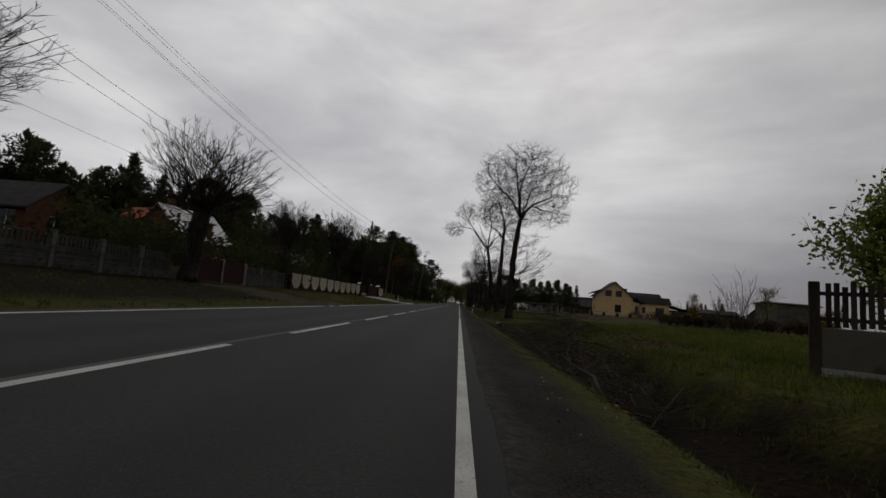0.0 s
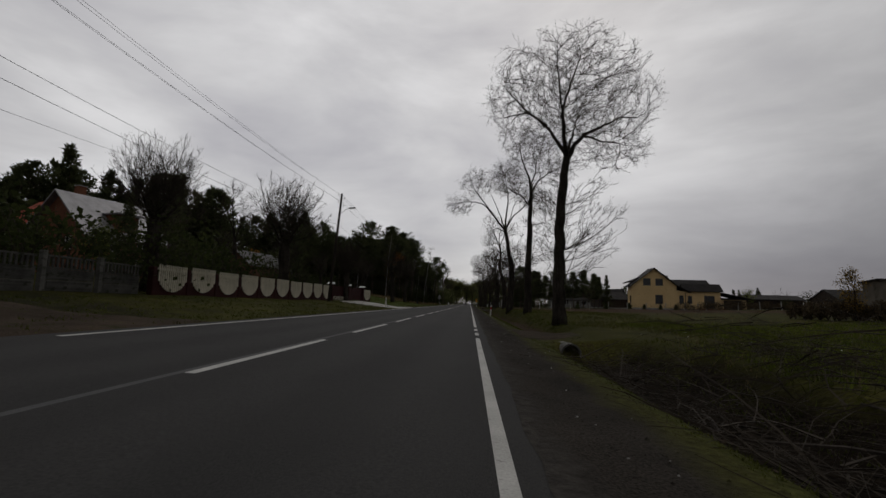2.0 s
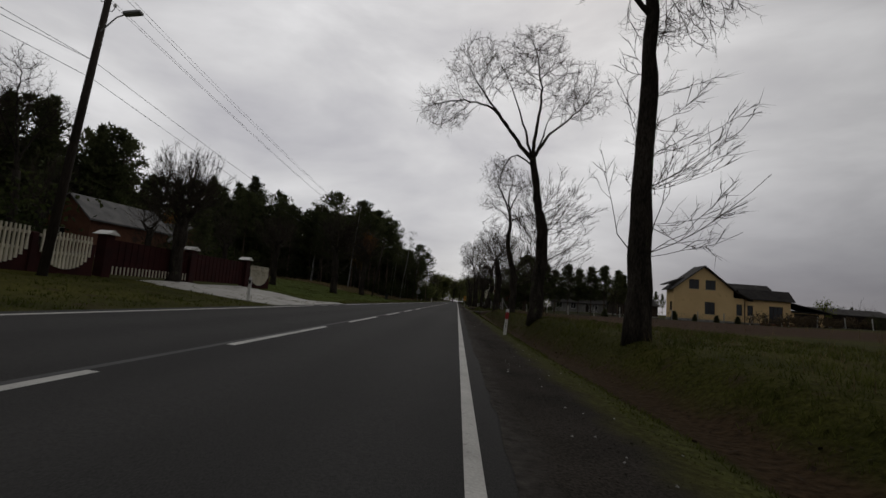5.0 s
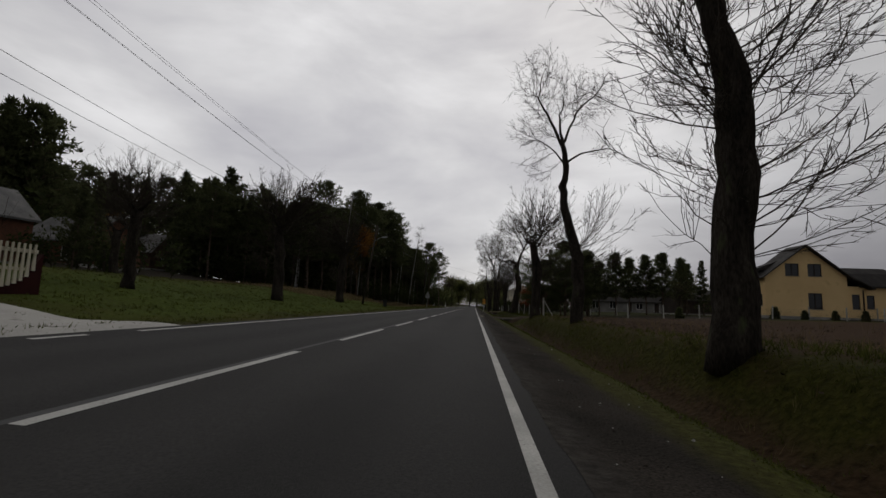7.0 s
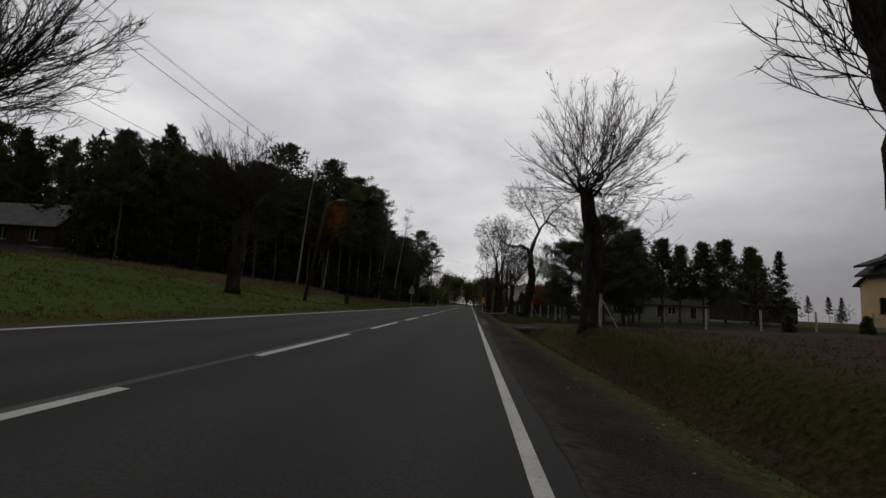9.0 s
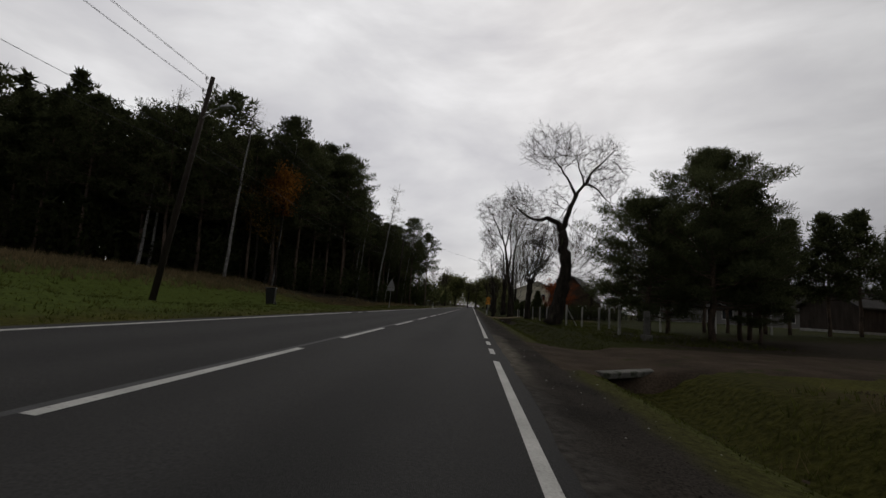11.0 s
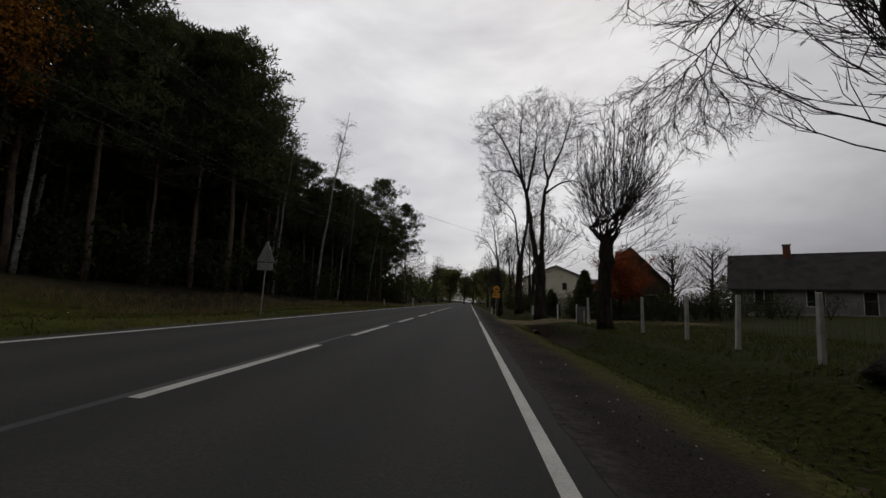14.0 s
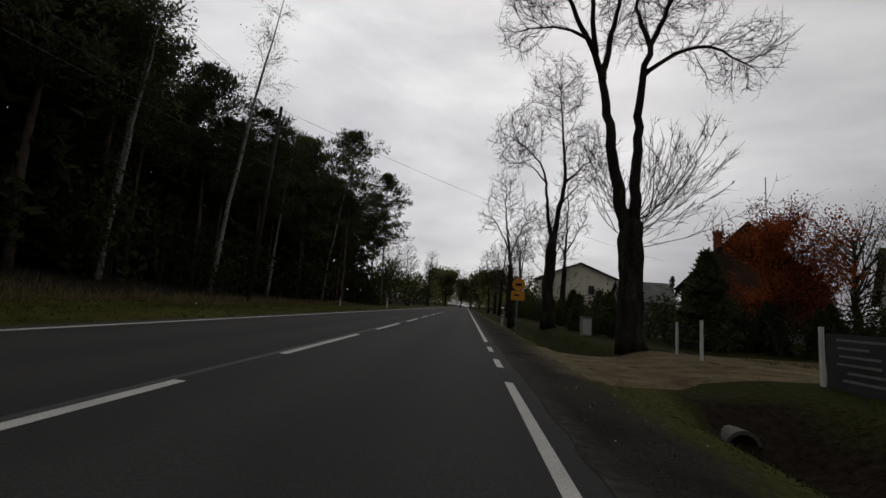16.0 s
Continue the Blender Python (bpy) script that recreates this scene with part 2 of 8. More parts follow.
M["leaf_red"] = mat("red_leaves", (0.19, 0.045, 0.016), (0.33, 0.095, 0.03), 0.8, 0.7, 0.3, 12, 0.0, rand=0.35, island=True, through_light=0.5)
M["leaf_pale"] = mat("pale_spring_leaves", (0.09, 0.10, 0.035), (0.15, 0.15, 0.06), 0.8, 0.7, 0.3, 12, 0.0, rand=0.3, island=True, through_light=0.5)
M["leaf_autumn"] = mat("yellow_brown_leaves", (0.13, 0.085, 0.02), (0.24, 0.15, 0.035), 0.8, 0.7, 0.3, 12, 0.0, rand=0.35, island=True, through_light=0.5)
M["leaf_brown"] = mat("dead_brown_leaves", (0.055, 0.040, 0.024), (0.10, 0.075, 0.045), 0.8, 0.8, 0.3, 12, 0.0, rand=0.35, island=True, through_light=0.3)
M["grass"] = mat("grass_blades", (0.044, 0.052, 0.0130), (0.086, 0.092, 0.0240), 0.5, 0.8, 0.2, 5, 0.0, rand=0.4, island=True, through_light=0.5)
M["grass_fresh"] = mat("fresh_meadow_blades", (0.058, 0.078, 0.013), (0.115, 0.135, 0.024), 0.5, 0.8, 0.2, 5, 0.0, rand=0.4, island=True, through_light=0.5)
M["dry_grass"] = mat("dry_grass_blades", (0.11, 0.085, 0.045), (0.17, 0.13, 0.07), 0.5, 0.85, 0.2, 5, 0.0, rand=0.35, island=True, through_light=0.5)
M["plaster_yellow"] = mat("yellow_plaster", (0.70, 0.50, 0.25), (0.78, 0.57, 0.29), 0.4, 0.9, 0.06, 30, 0.15, spots=(0.64, 0.45, 0.22), spot_scale=0.8, spot_at=0.6)
M["plaster_grey"] = mat("grey_plaster", (0.17, 0.165, 0.155), (0.26, 0.25, 0.235), 0.7, 0.92, 0.12, 30, 0.25, spots=(0.17, 0.165, 0.15), spot_scale=1.2, spot_at=0.6)
M["plaster_white"] = mat("pale_plaster", (0.72, 0.67, 0.52), (0.80, 0.75, 0.60), 0.6, 0.9, 0.06, 30, 0.15, spots=(0.42, 0.39, 0.33), spot_scale=1.0, spot_at=0.62)
M["brick"] = mat("brick_wall", (0.13, 0.055, 0.033), (0.19, 0.08, 0.045), 3.0, 0.9, 0.2, 30, 0.3, rand=0.15)
M["brick_old"] = mat("sooty_old_brick", (0.060, 0.036, 0.027), (0.095, 0.055, 0.040), 2.0, 0.92, 0.2, 30, 0.3, spots=(0.04, 0.032, 0.028), spot_scale=0.8, spot_at=0.58)
M["brick_dull"] = mat("dull_brown_brick", (0.105, 0.050, 0.032), (0.150, 0.070, 0.042), 2.0, 0.92, 0.2, 30, 0.3, spots=(0.06, 0.04, 0.03), spot_scale=0.8, spot_at=0.6)
M["plaster_brown"] = mat("brown_plaster", (0.06, 0.042, 0.03), (0.09, 0.062, 0.044), 0.8, 0.92, 0.12, 30, 0.25)
M["plaster_drab"] = mat("drab_stained_render", (0.085, 0.075, 0.058), (0.13, 0.115, 0.09), 0.9, 0.92, 0.15, 30, 0.25, spots=(0.06, 0.052, 0.04), spot_scale=1.4, spot_at=0.58)
M["roof_dark"] = mat("dark_roof_tiles", (0.028, 0.026, 0.025), (0.05, 0.046, 0.043), 1.2, 0.9, 0.2, 30, 0.5, 20)
M["roof_grey"] = mat("old_asbestos_sheets", (0.10, 0.10, 0.10), (0.17, 0.165, 0.16), 1.0, 0.9, 0.2, 20, 0.3, spots=(0.06, 0.062, 0.05), spot_scale=2)
M["roof_red"] = mat("red_roof_tiles", (0.30, 0.06, 0.035), (0.38, 0.09, 0.05), 1.5, 0.85, 0.15, 30, 0.3)
M["roof_metal"] = mat("galvanised_roof", (0.20, 0.195, 0.20), (0.30, 0.29, 0.30), 1.0, 0.5, 0.1, 20, 0.1, metal=0.3)
M["wood_dark"] = mat("dark_wood", (0.025, 0.019, 0.015), (0.05, 0.038, 0.03), 3.0, 0.85, 0.3, 30, 0.4, stretch=(1, 1, 0.2), rand=0.2)
M["banner"] = mat("dark_banner_print", (0.035, 0.036, 0.038), (0.055, 0.055, 0.056), 3, 0.5, 0.1, 30, 0.1)
M["banner_ink"] = mat("pale_banner_print", (0.16, 0.16, 0.155), (0.22, 0.22, 0.21), 3, 0.5, 0.1, 30, 0.05)
M["maroon"] = mat("maroon_painted_steel", (0.022, 0.0045, 0.0045), (0.036, 0.007, 0.006), 1.5, 0.82, 0.1, 30, 0.1)
M["cream"] = mat("cream_painted_concrete", (0.50, 0.46, 0.36), (0.62, 0.58, 0.47), 1.5, 0.85, 0.1, 30, 0.2, spots=(0.32, 0.3, 0.23), spot_scale=4, spot_at=0.62, rand=0.08)
M["white"] = mat("white_paint", (0.62, 0.61, 0.58), (0.74, 0.73, 0.70), 2.0, 0.6, 0.06, 30, 0.05, spots=(0.4, 0.38, 0.34), spot_scale=6, spot_at=0.66)
M["red_paint"] = mat("red_reflective_paint", (0.30, 0.012, 0.016), (0.36, 0.018, 0.02), 3, 0.5, 0.06, 30, 0.0)
M["black"] = mat("black_plastic", (0.010, 0.010, 0.011), (0.018, 0.018, 0.018), 2, 0.5, 0.1, 40, 0.1)
M["steel"] = mat("galvanised_steel", (0.26, 0.26, 0.26), (0.36, 0.36, 0.36), 3, 0.5, 0.1, 30, 0.05, metal=0.6)
M["yellow_sign"] = mat("yellow_sign_face", (0.72, 0.30, 0.02), (0.78, 0.34, 0.03), 2, 0.5, 0.04, 20, 0.0)
M["pole_wood"] = mat("weathered_pole", (0.028, 0.022, 0.018), (0.055, 0.045, 0.036), 2, 0.9, 0.3, 25, 0.4, stretch=(1, 1, 0.15))
M["rubber"] = mat("cable_sheath", (0.015, 0.015, 0.016), (0.025, 0.025, 0.026), 2, 0.6, 0.1, 20, 0.0)
M["glass"] = bpy.data.materials.new("window_glass"); M["glass"].use_nodes = True
gb = M["glass"].node_tree.nodes["Principled BSDF"]
gb.inputs["Base Color"].default_value, gb.inputs["Roughness"].default_value = (0.02, 0.022, 0.025, 1), 0.06
gb.inputs["IOR"].default_value = 1.5
gv = M["gravel"]
blend_in(gv, (0.046, 0.042, 0.037), position_mask(gv, 0, 0.62, 0.30), 9)
blend_in(gv, (0.046, 0.0455, 0.014), position_mask(gv, 0, 1.25, 1.62), 14)
blend_in(gv, (0.095, 0.085, 0.068), both(gv, position_mask(gv, 0, 0.75, 0.5), both(gv, position_mask(gv, 1, 104.5, 108), position_mask(gv, 1, 117, 112))), 6)
blend_in(gv, (0.085, 0.070, 0.048), both(gv, position_mask(gv, 0, 0.9, 1.5), both(gv, position_mask(gv, 1, 151.5, 153), position_mask(gv, 1, 160, 157))), 6)
# Dark meadow green from y 110 on; the ditch's shade is worked into it
blend_in(M["ground"], (0.0215, 0.0235, 0.0055), both(M["ground"], both(M["ground"], position_mask(M["ground"], 0, 2.4, 2.8), position_mask(M["ground"], 0, 40, 36)), position_mask(M["ground"], 1, 110, 114)), 9)
blend_in(M["ground"], (0.0310, 0.0305, 0.0070), both(M["ground"], both(M["ground"], position_mask(M["ground"], 0, 2.4, 2.8), position_mask(M["ground"], 0, 6, 5)), both(M["ground"], position_mask(M["ground"], 1, 58, 62), position_mask(M["ground"], 1, 112, 108))), 9)
# dug-over field soil, ditch leaf litter and painted shade, laid over the meadow
fm = M["ground"]
blend_in(fm, (0.042, 0.025, 0.0145), both(fm, both(fm, position_mask(fm, 0, 4.2, 5.2), position_mask(fm, 1, 68, 72)), position_mask(fm, 1, 107, 103)), 7)
# Dark litter; the shade round the sandy track's culvert is put into its tone
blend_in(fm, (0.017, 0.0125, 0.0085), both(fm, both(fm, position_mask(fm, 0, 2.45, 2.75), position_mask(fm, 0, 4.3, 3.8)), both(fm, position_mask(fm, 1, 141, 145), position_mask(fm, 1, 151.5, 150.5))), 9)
# Near-black: brown litter, with the deep shade of the ditch in its colour
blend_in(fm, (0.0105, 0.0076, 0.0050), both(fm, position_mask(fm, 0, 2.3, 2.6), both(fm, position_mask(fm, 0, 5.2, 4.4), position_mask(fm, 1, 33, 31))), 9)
blend_in(fm, (0.040, 0.033, 0.017), both(fm, position_mask(fm, 0, -15.5, -18), position_mask(fm, 1, 98, 108)), 5)
blend_in(fm, (0.020, 0.017, 0.012), both(fm, position_mask(fm, 0, -23, -25), position_mask(fm, 1, 20, 30)), 5)
blend_in(fm, (0.020, 0.018, 0.012), both(fm, position_mask(fm, 0, -13, -15), position_mask(fm, 1, 142, 150)), 5)
# Dark weeds and soil on the near bank, with tree shade painted in
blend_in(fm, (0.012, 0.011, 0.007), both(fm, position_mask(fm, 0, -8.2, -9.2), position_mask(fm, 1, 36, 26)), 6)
blend_in(fm, (0.047, 0.049, 0.014), both(fm, position_mask(fm, 0, 1.7, 1.8), position_mask(fm, 0, 2.5, 2.2)), 14)
blend_in(fm, (0.036, 0.0235, 0.0125), both(fm, both(fm, position_mask(fm, 0, 2.45, 2.75), position_mask(fm, 0, 3.95, 3.5)), both(fm, position_mask(fm, 1, 39, 41), position_mask(fm, 1, 103, 99))), 9)
# Brown soil under the garden pines, darkened to include their shade
blend_in(fm, (0.024, 0.019, 0.013), both(fm, position_mask(fm, 0, 5.5, 7.5), both(fm, position_mask(fm, 1, 112, 115), position_mask(fm, 1, 128, 124))), 6)
blend_in(fm, (0.046, 0.062, 0.011), both(fm, both(fm, position_mask(fm, 0, -7.6, -9.5), position_mask(fm, 0, -21, -17)), both(fm, position_mask(fm, 1, 70, 78), position_mask(fm, 1, 136, 128))), 8)


# ---------------------------------------------------------------- mesh tools
def mesh_object(name, verts, faces, material, parent=None, label="", smooth=False):
    me = bpy.data.meshes.new(name)
    me.from_pydata(verts, [], faces)
    if smooth:
        me.polygons.foreach_set("use_smooth", [True] * len(me.polygons))
    me.materials.append(material)
    ob = new(name, me)
    if parent is not None:
        ob.parent = parent
    if label:
        ob["label"] = label
    return ob


def part(name, bm, material, parent, label=""):
    me = bpy.data.meshes.new(name)
    bm.to_mesh(me)
    bm.free()
    me.materials.append(material)
    ob = new(name, me)
    if parent is not None:
        ob.parent = parent
    if label:
        ob["label"] = label
    return ob


def thing(name, m, label, category, group="", kind=""):
    ob = new(name)
    ob.matrix_basis = m
    ob.empty_display_size = 0.2
    return tagged(ob, label, category, group, kind)


def box(bm, x0, x1, y0, y1, z0, z1, bevel=0.0):
    r = bmesh.ops.create_cube(bm, size=1)
    bmesh.ops.scale(bm, vec=(x1 - x0, y1 - y0, z1 - z0), verts=r["verts"])
    bmesh.ops.translate(bm, vec=((x0 + x1) / 2, (y0 + y1) / 2, (z0 + z1) / 2), verts=r["verts"])
    if bevel:
        edges = list({e for v in r["verts"] for e in v.link_edges})
        bmesh.ops.bevel(bm, geom=edges, offset=bevel, segments=1, affect="EDGES")
    return bm


def boxm(*a, **k):
    return box(bmesh.new(), *a, **k)


def tube(points, radii, sides, verts, faces, cap=True):
    """Adds a tapered round bar along points to the lists verts and faces."""
    pts = [Vector(p) for p in points]
    base = len(verts)
    side = None
    for i, p in enumerate(pts):
        d = (pts[min(i + 1, len(pts) - 1)] - pts[max(i - 1, 0)]).normalized()
        if side is None:
            side = d.orthogonal().normalized()
        side = (side - d * side.dot(d))
        side = side.normalized() if side.length > 1e-6 else d.orthogonal().normalized()
        up = d.cross(side)
        for k in range(sides):
            a = 2 * math.pi * k / sides
            verts.append(tuple(p + (side * math.cos(a) + up * math.sin(a)) * radii[i]))
    for i in range(len(pts) - 1):
        for k in range(sides):
            a, b = base + i * sides + k, base + i * sides + (k + 1) % sides
            faces.append((a, b, b + sides, a + sides))
    if cap:
        faces.append(tuple(base + k for k in reversed(range(sides))))
        faces.append(tuple(base + (len(pts) - 1) * sides + k for k in range(sides)))


def smooth_steps(x, a, b):
    t = min(1.0, max(0.0, (x - a) / (b - a)))
    return t * t * (3 - 2 * t)


# ---------------------------------------------------------------- ground
def track_fill(y):
    """1 where a track crosses the ditch."""
    f = 0.0
    for a, b in ((32.9, 39.5), (108.6, 114.0), (150.5, 157.5)):
        f = max(f, smooth_steps(y, a - 0.7, a - 0.1) * (1 - smooth_steps(y, b - 0.6, b + 1.2)))
    return f


def ground_z(x, y, rough=True):
    if -7.05 <= x <= 1.7:
        return -x * SLOPE - (0.015 if x > 0.5 else 0.0) - max(0.0, x - 1.2) * 0.05
    n = noise.noise((x * 0.5, y * 0.5, 3.0)) * 0.05 + noise.noise((x * 0.13, y * 0.13, 7.0)) * 0.10 if rough else 0.0
    if x > 1.7:
        deep = 0.62 if y < 41 else (0.30 + 0.28 * smooth_steps(y, 50, 66) * (1 - smooth_steps(y, 96, 102)))
        if y > 112:
            deep = 0.34 + 0.3 * smooth_steps(y, 143, 148)
        elif y > 102:
            deep = 0.6
        deep *= 1 - track_fill(y)
        start = -0.13
        wide = 0.7 * (1 - smooth_steps(y, 36, 44))
        ditch = -deep * smooth_steps(x, 1.95, 2.9) * (1 - smooth_steps(x, 3.3 + wide, 4.5 + wide))
        rise = 0.18 * smooth_steps(x, 3.2, 5.0) + 0.62 * smooth_steps(x, 8, 34) + 0.9 * smooth_steps(x, 34, 80)
        rise += 0.36 * smooth_steps(y, 46, 56) * (1 - smooth_steps(y, 101, 107)) * smooth_steps(x, 3.3, 4.6) * (1 - 0.6 * smooth_steps(x, 9, 26))
        w = smooth_steps(x, 1.7, 3.2)
        return start + ditch + rise + n * w
    w = smooth_steps(-x, 7.05, 9.5)
    mid = smooth_steps(y, 104, 118) * (1 - smooth_steps(y, 146, 158))
    prof = 0.37 + 0.06 * smooth_steps(-x, 7.05, 8.2)
    prof += 0.68 * ((1 - mid) * smooth_steps(-x, 8.0, 14.2) + mid * smooth_steps(-x, 12.4, 19)) + 1.05 * ((1 - mid) * smooth_steps(-x, 13, 21) + mid * smooth_steps(-x, 14, 23))
    early = 1 - smooth_steps(y, 60, 80)
    prof += -early * 0.12 * smooth_steps(-x, 8.5, 13.6) + (0.9 + 2.3 * smooth_steps(y, 75, 100)) * smooth_steps(-x, 20, 62)
    late = smooth_steps(y, 134, 156)
    prof -= late * 0.55 * smooth_steps(-x, 8.5, 13.6)
    drive = smooth_steps(y, 66.5, 68) * (1 - smooth_steps(y, 77.5, 79)) * smooth_steps(-x, 7.2, 9) * (1 - smooth_steps(-x, 17, 24))
    return prof + n * w - drive * 0.08


def strip(name, xs, ys, material, lift=0.0, rough=True, only=None):
    verts, faces, idx = [], [], {}
    for j, y in enumerate(ys):
        for i, x in enumerate(xs):
            verts.append((x, y, ground_z(x, y, rough) + lift))
    nx = len(xs)
    for j in range(len(ys) - 1):
        for i in range(nx - 1):
            if only is None or only((xs[i] + xs[i + 1]) / 2, (ys[j] + ys[j + 1]) / 2):
                a = j * nx + i
                faces.append((a, a + 1, a + nx + 1, a + nx))
    return mesh_object(name, verts, faces, material, smooth=True)


def spread(a, b, step):
    n = max(1, int(round((b - a) / step)))
    return [a + (b - a) * i / n for i in range(n + 1)]


YS = [-1500, -700, -300, -120, -60] + spread(-30, 200, 0.8) + [203, 208, 216, 230, 260, 320, 450, 800, 1600, 3000]
XS = [-2500, -1200, -500, -220, -120, -80] + spread(-60, -16, 2.0) + spread(-15, -8, 0.5) + [-7.5, -7.05] + [-5, -2.5, -1] + [0.35, 1.0, 1.4, 1.7] + spread(1.9, 6.0, 0.2) + spread(6.5, 12, 0.5) + spread(13, 60, 2.0) + [80, 120, 220, 500, 1200, 2500]
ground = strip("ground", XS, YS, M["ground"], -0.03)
tagged(ground, "rough green meadow ground with ditch and banks", "ground", kind="structure")
RY = [-120] + spread(-30, 200, 2.5) + [230, 300, 500, 900, 1600]
road = strip("road", [-6.95, -5, -3.3, -1.5, 0.0, 0.34], RY, M["asphalt"], 0.0, False)
tagged(road, "dark grey asphalt two-lane country road", "road", kind="structure")
SY = [-120, -60, -30] + spread(-10, 200, 0.22) + [230, 300, 500, 900, 1600]
shoulder = strip("road_shoulder", [0.26, 0.42, 0.7, 1.1, 1.5, 1.8], SY, M["gravel"], 0.005, False)
for v in shoulder.data.vertices:                    # the asphalt's edge is broken away unevenly
    if v.co.x < 0.3:
        v.co.x += noise.noise((v.co.y * 1.6, 0.3, 8.0)) * 0.05 + noise.noise((v.co.y * 0.35, 2.0, 4.0)) * 0.06
tagged(shoulder, "dark gravel road shoulder beside the asphalt", "shoulder", kind="structure")


def flat_mark(bm, x0, x1, y0, y1, lift=0.004):
    n = max(1, int((y1 - y0) / 4))
    for i in range(n):
        a, b = y0 + (y1 - y0) * i / n, y0 + (y1 - y0) * (i + 1) / n
        q = [bm.verts.new((x, y, -x * SLOPE + lift)) for x, y in ((x0, a), (x1, a), (x1, b), (x0, b))]
        bm.faces.new(q)
    return bm


markings = thing("road_markings", Matrix.Identity(4), "white painted lane lines on the asphalt", "road marking", kind="structure")
seam_bm = flat_mark(bmesh.new(), -3.46, -3.37, -120, 700, 0.002)
part("centre_seam", seam_bm, M["seam"], markings, "dark bitumen joint between the lanes")
DASH0, PERIOD, DASH = 9.12, 7.06, 4.65
for k in range(-4, 27):
    y = DASH0 + PERIOD * k
    part("centre_dash", flat_mark(bmesh.new(), -3.36, -3.24, y, y + DASH), M["paint"], markings)


def edge_line(xa, xb, pieces):
    for a, b in pieces:
        part("edge_line", flat_mark(bmesh.new(), xa, xb, a, b), M["paint"], markings)


edge_line(-0.06, 0.06, [(-120, 31.85), (33.1, 34.35), (35.55, 36.8), (38.1, 107.1), (108.5, 109.75), (110.95, 112.15), (113.5, 150.3), (151.9, 153.1), (154.7, 155.95), (157.6, 700)])
edge_line(-6.67, -6.55, [(-120, 22.1), (23.05, 23.9), (25.1, 65.6), (66.7, 67.65), (68.85, 69.8), (70.95, 121.0), (122.25, 123.4), (124.6, 700)])


def ground_patch(name, x0, x1, y0, y1, material, label, kind_word, lift=0.012, wobble=0.5, step=0.35, profile=None):
    """A worn track laid on the ground, with a ragged outline."""
    xs, ys = spread(x0, x1, step), spread(y0, y1, step)

    def inside(x, y):
        cy, half = (y0 + y1) / 2, (y1 - y0) / 2
        lim = half - wobble + noise.noise((x * 0.7, y * 0.2, 5)) * wobble
        if profile:
            lim = min(lim, profile(x) + noise.noise((x * 0.9, y * 0.2, 9)) * 0.3)
        return abs(y - cy) < lim
    ob = strip(name, xs, ys, material, lift, True, inside)
    uses = [0] * len(ob.data.vertices)
    for f in ob.data.polygons:
        for v in f.vertices:
            uses[v] += 1
    for v, n in zip(ob.data.vertices, uses):
        if n < 4:
            v.co.z -= 0.06
    return tagged(ob, label, kind_word, kind="structure")


ground_patch("dirt_track", 1.25, 4.2, 33.4, 40.6, M["dirt"], "dark muddy field entrance across the ditch", "track", profile=lambda x: 4.2 - smooth_steps(x, 1.6, 4.2) * 3.4)
ground_patch("dirt_track", 1.0, 26.0, 106.6, 115.6, M["dirt"], "brown earth driveway beside the pine garden", "track", profile=lambda x: 4.3 - smooth_steps(x, 1.6, 4.0) * 1.3)
ground_patch("sandy_track", 1.25, 14.0, 151.0, 159.6, M["sand"], "pale sandy driveway with dry grass edges", "track", profile=lambda x: 4.6 - smooth_steps(x, 1.6, 4.0) * 1.6)
ground_patch("concrete_driveway", -13.6, -6.98, 62.4, 73.4, M["slab"], "pale concrete driveway slab rising from the road", "driveway", 0.02, 0.15, profile=lambda x: 5.2 - smooth_steps(-x, 7, 13) * 0.6)
ground_patch("sandy_track", -14.0, -6.98, 21.0, 31.0, M["dirt"], "worn earth driveway up the bank", "track", 0.012, 0.5, profile=lambda x: 4.4 - smooth_steps(-x, 7, 12) * 1.4)


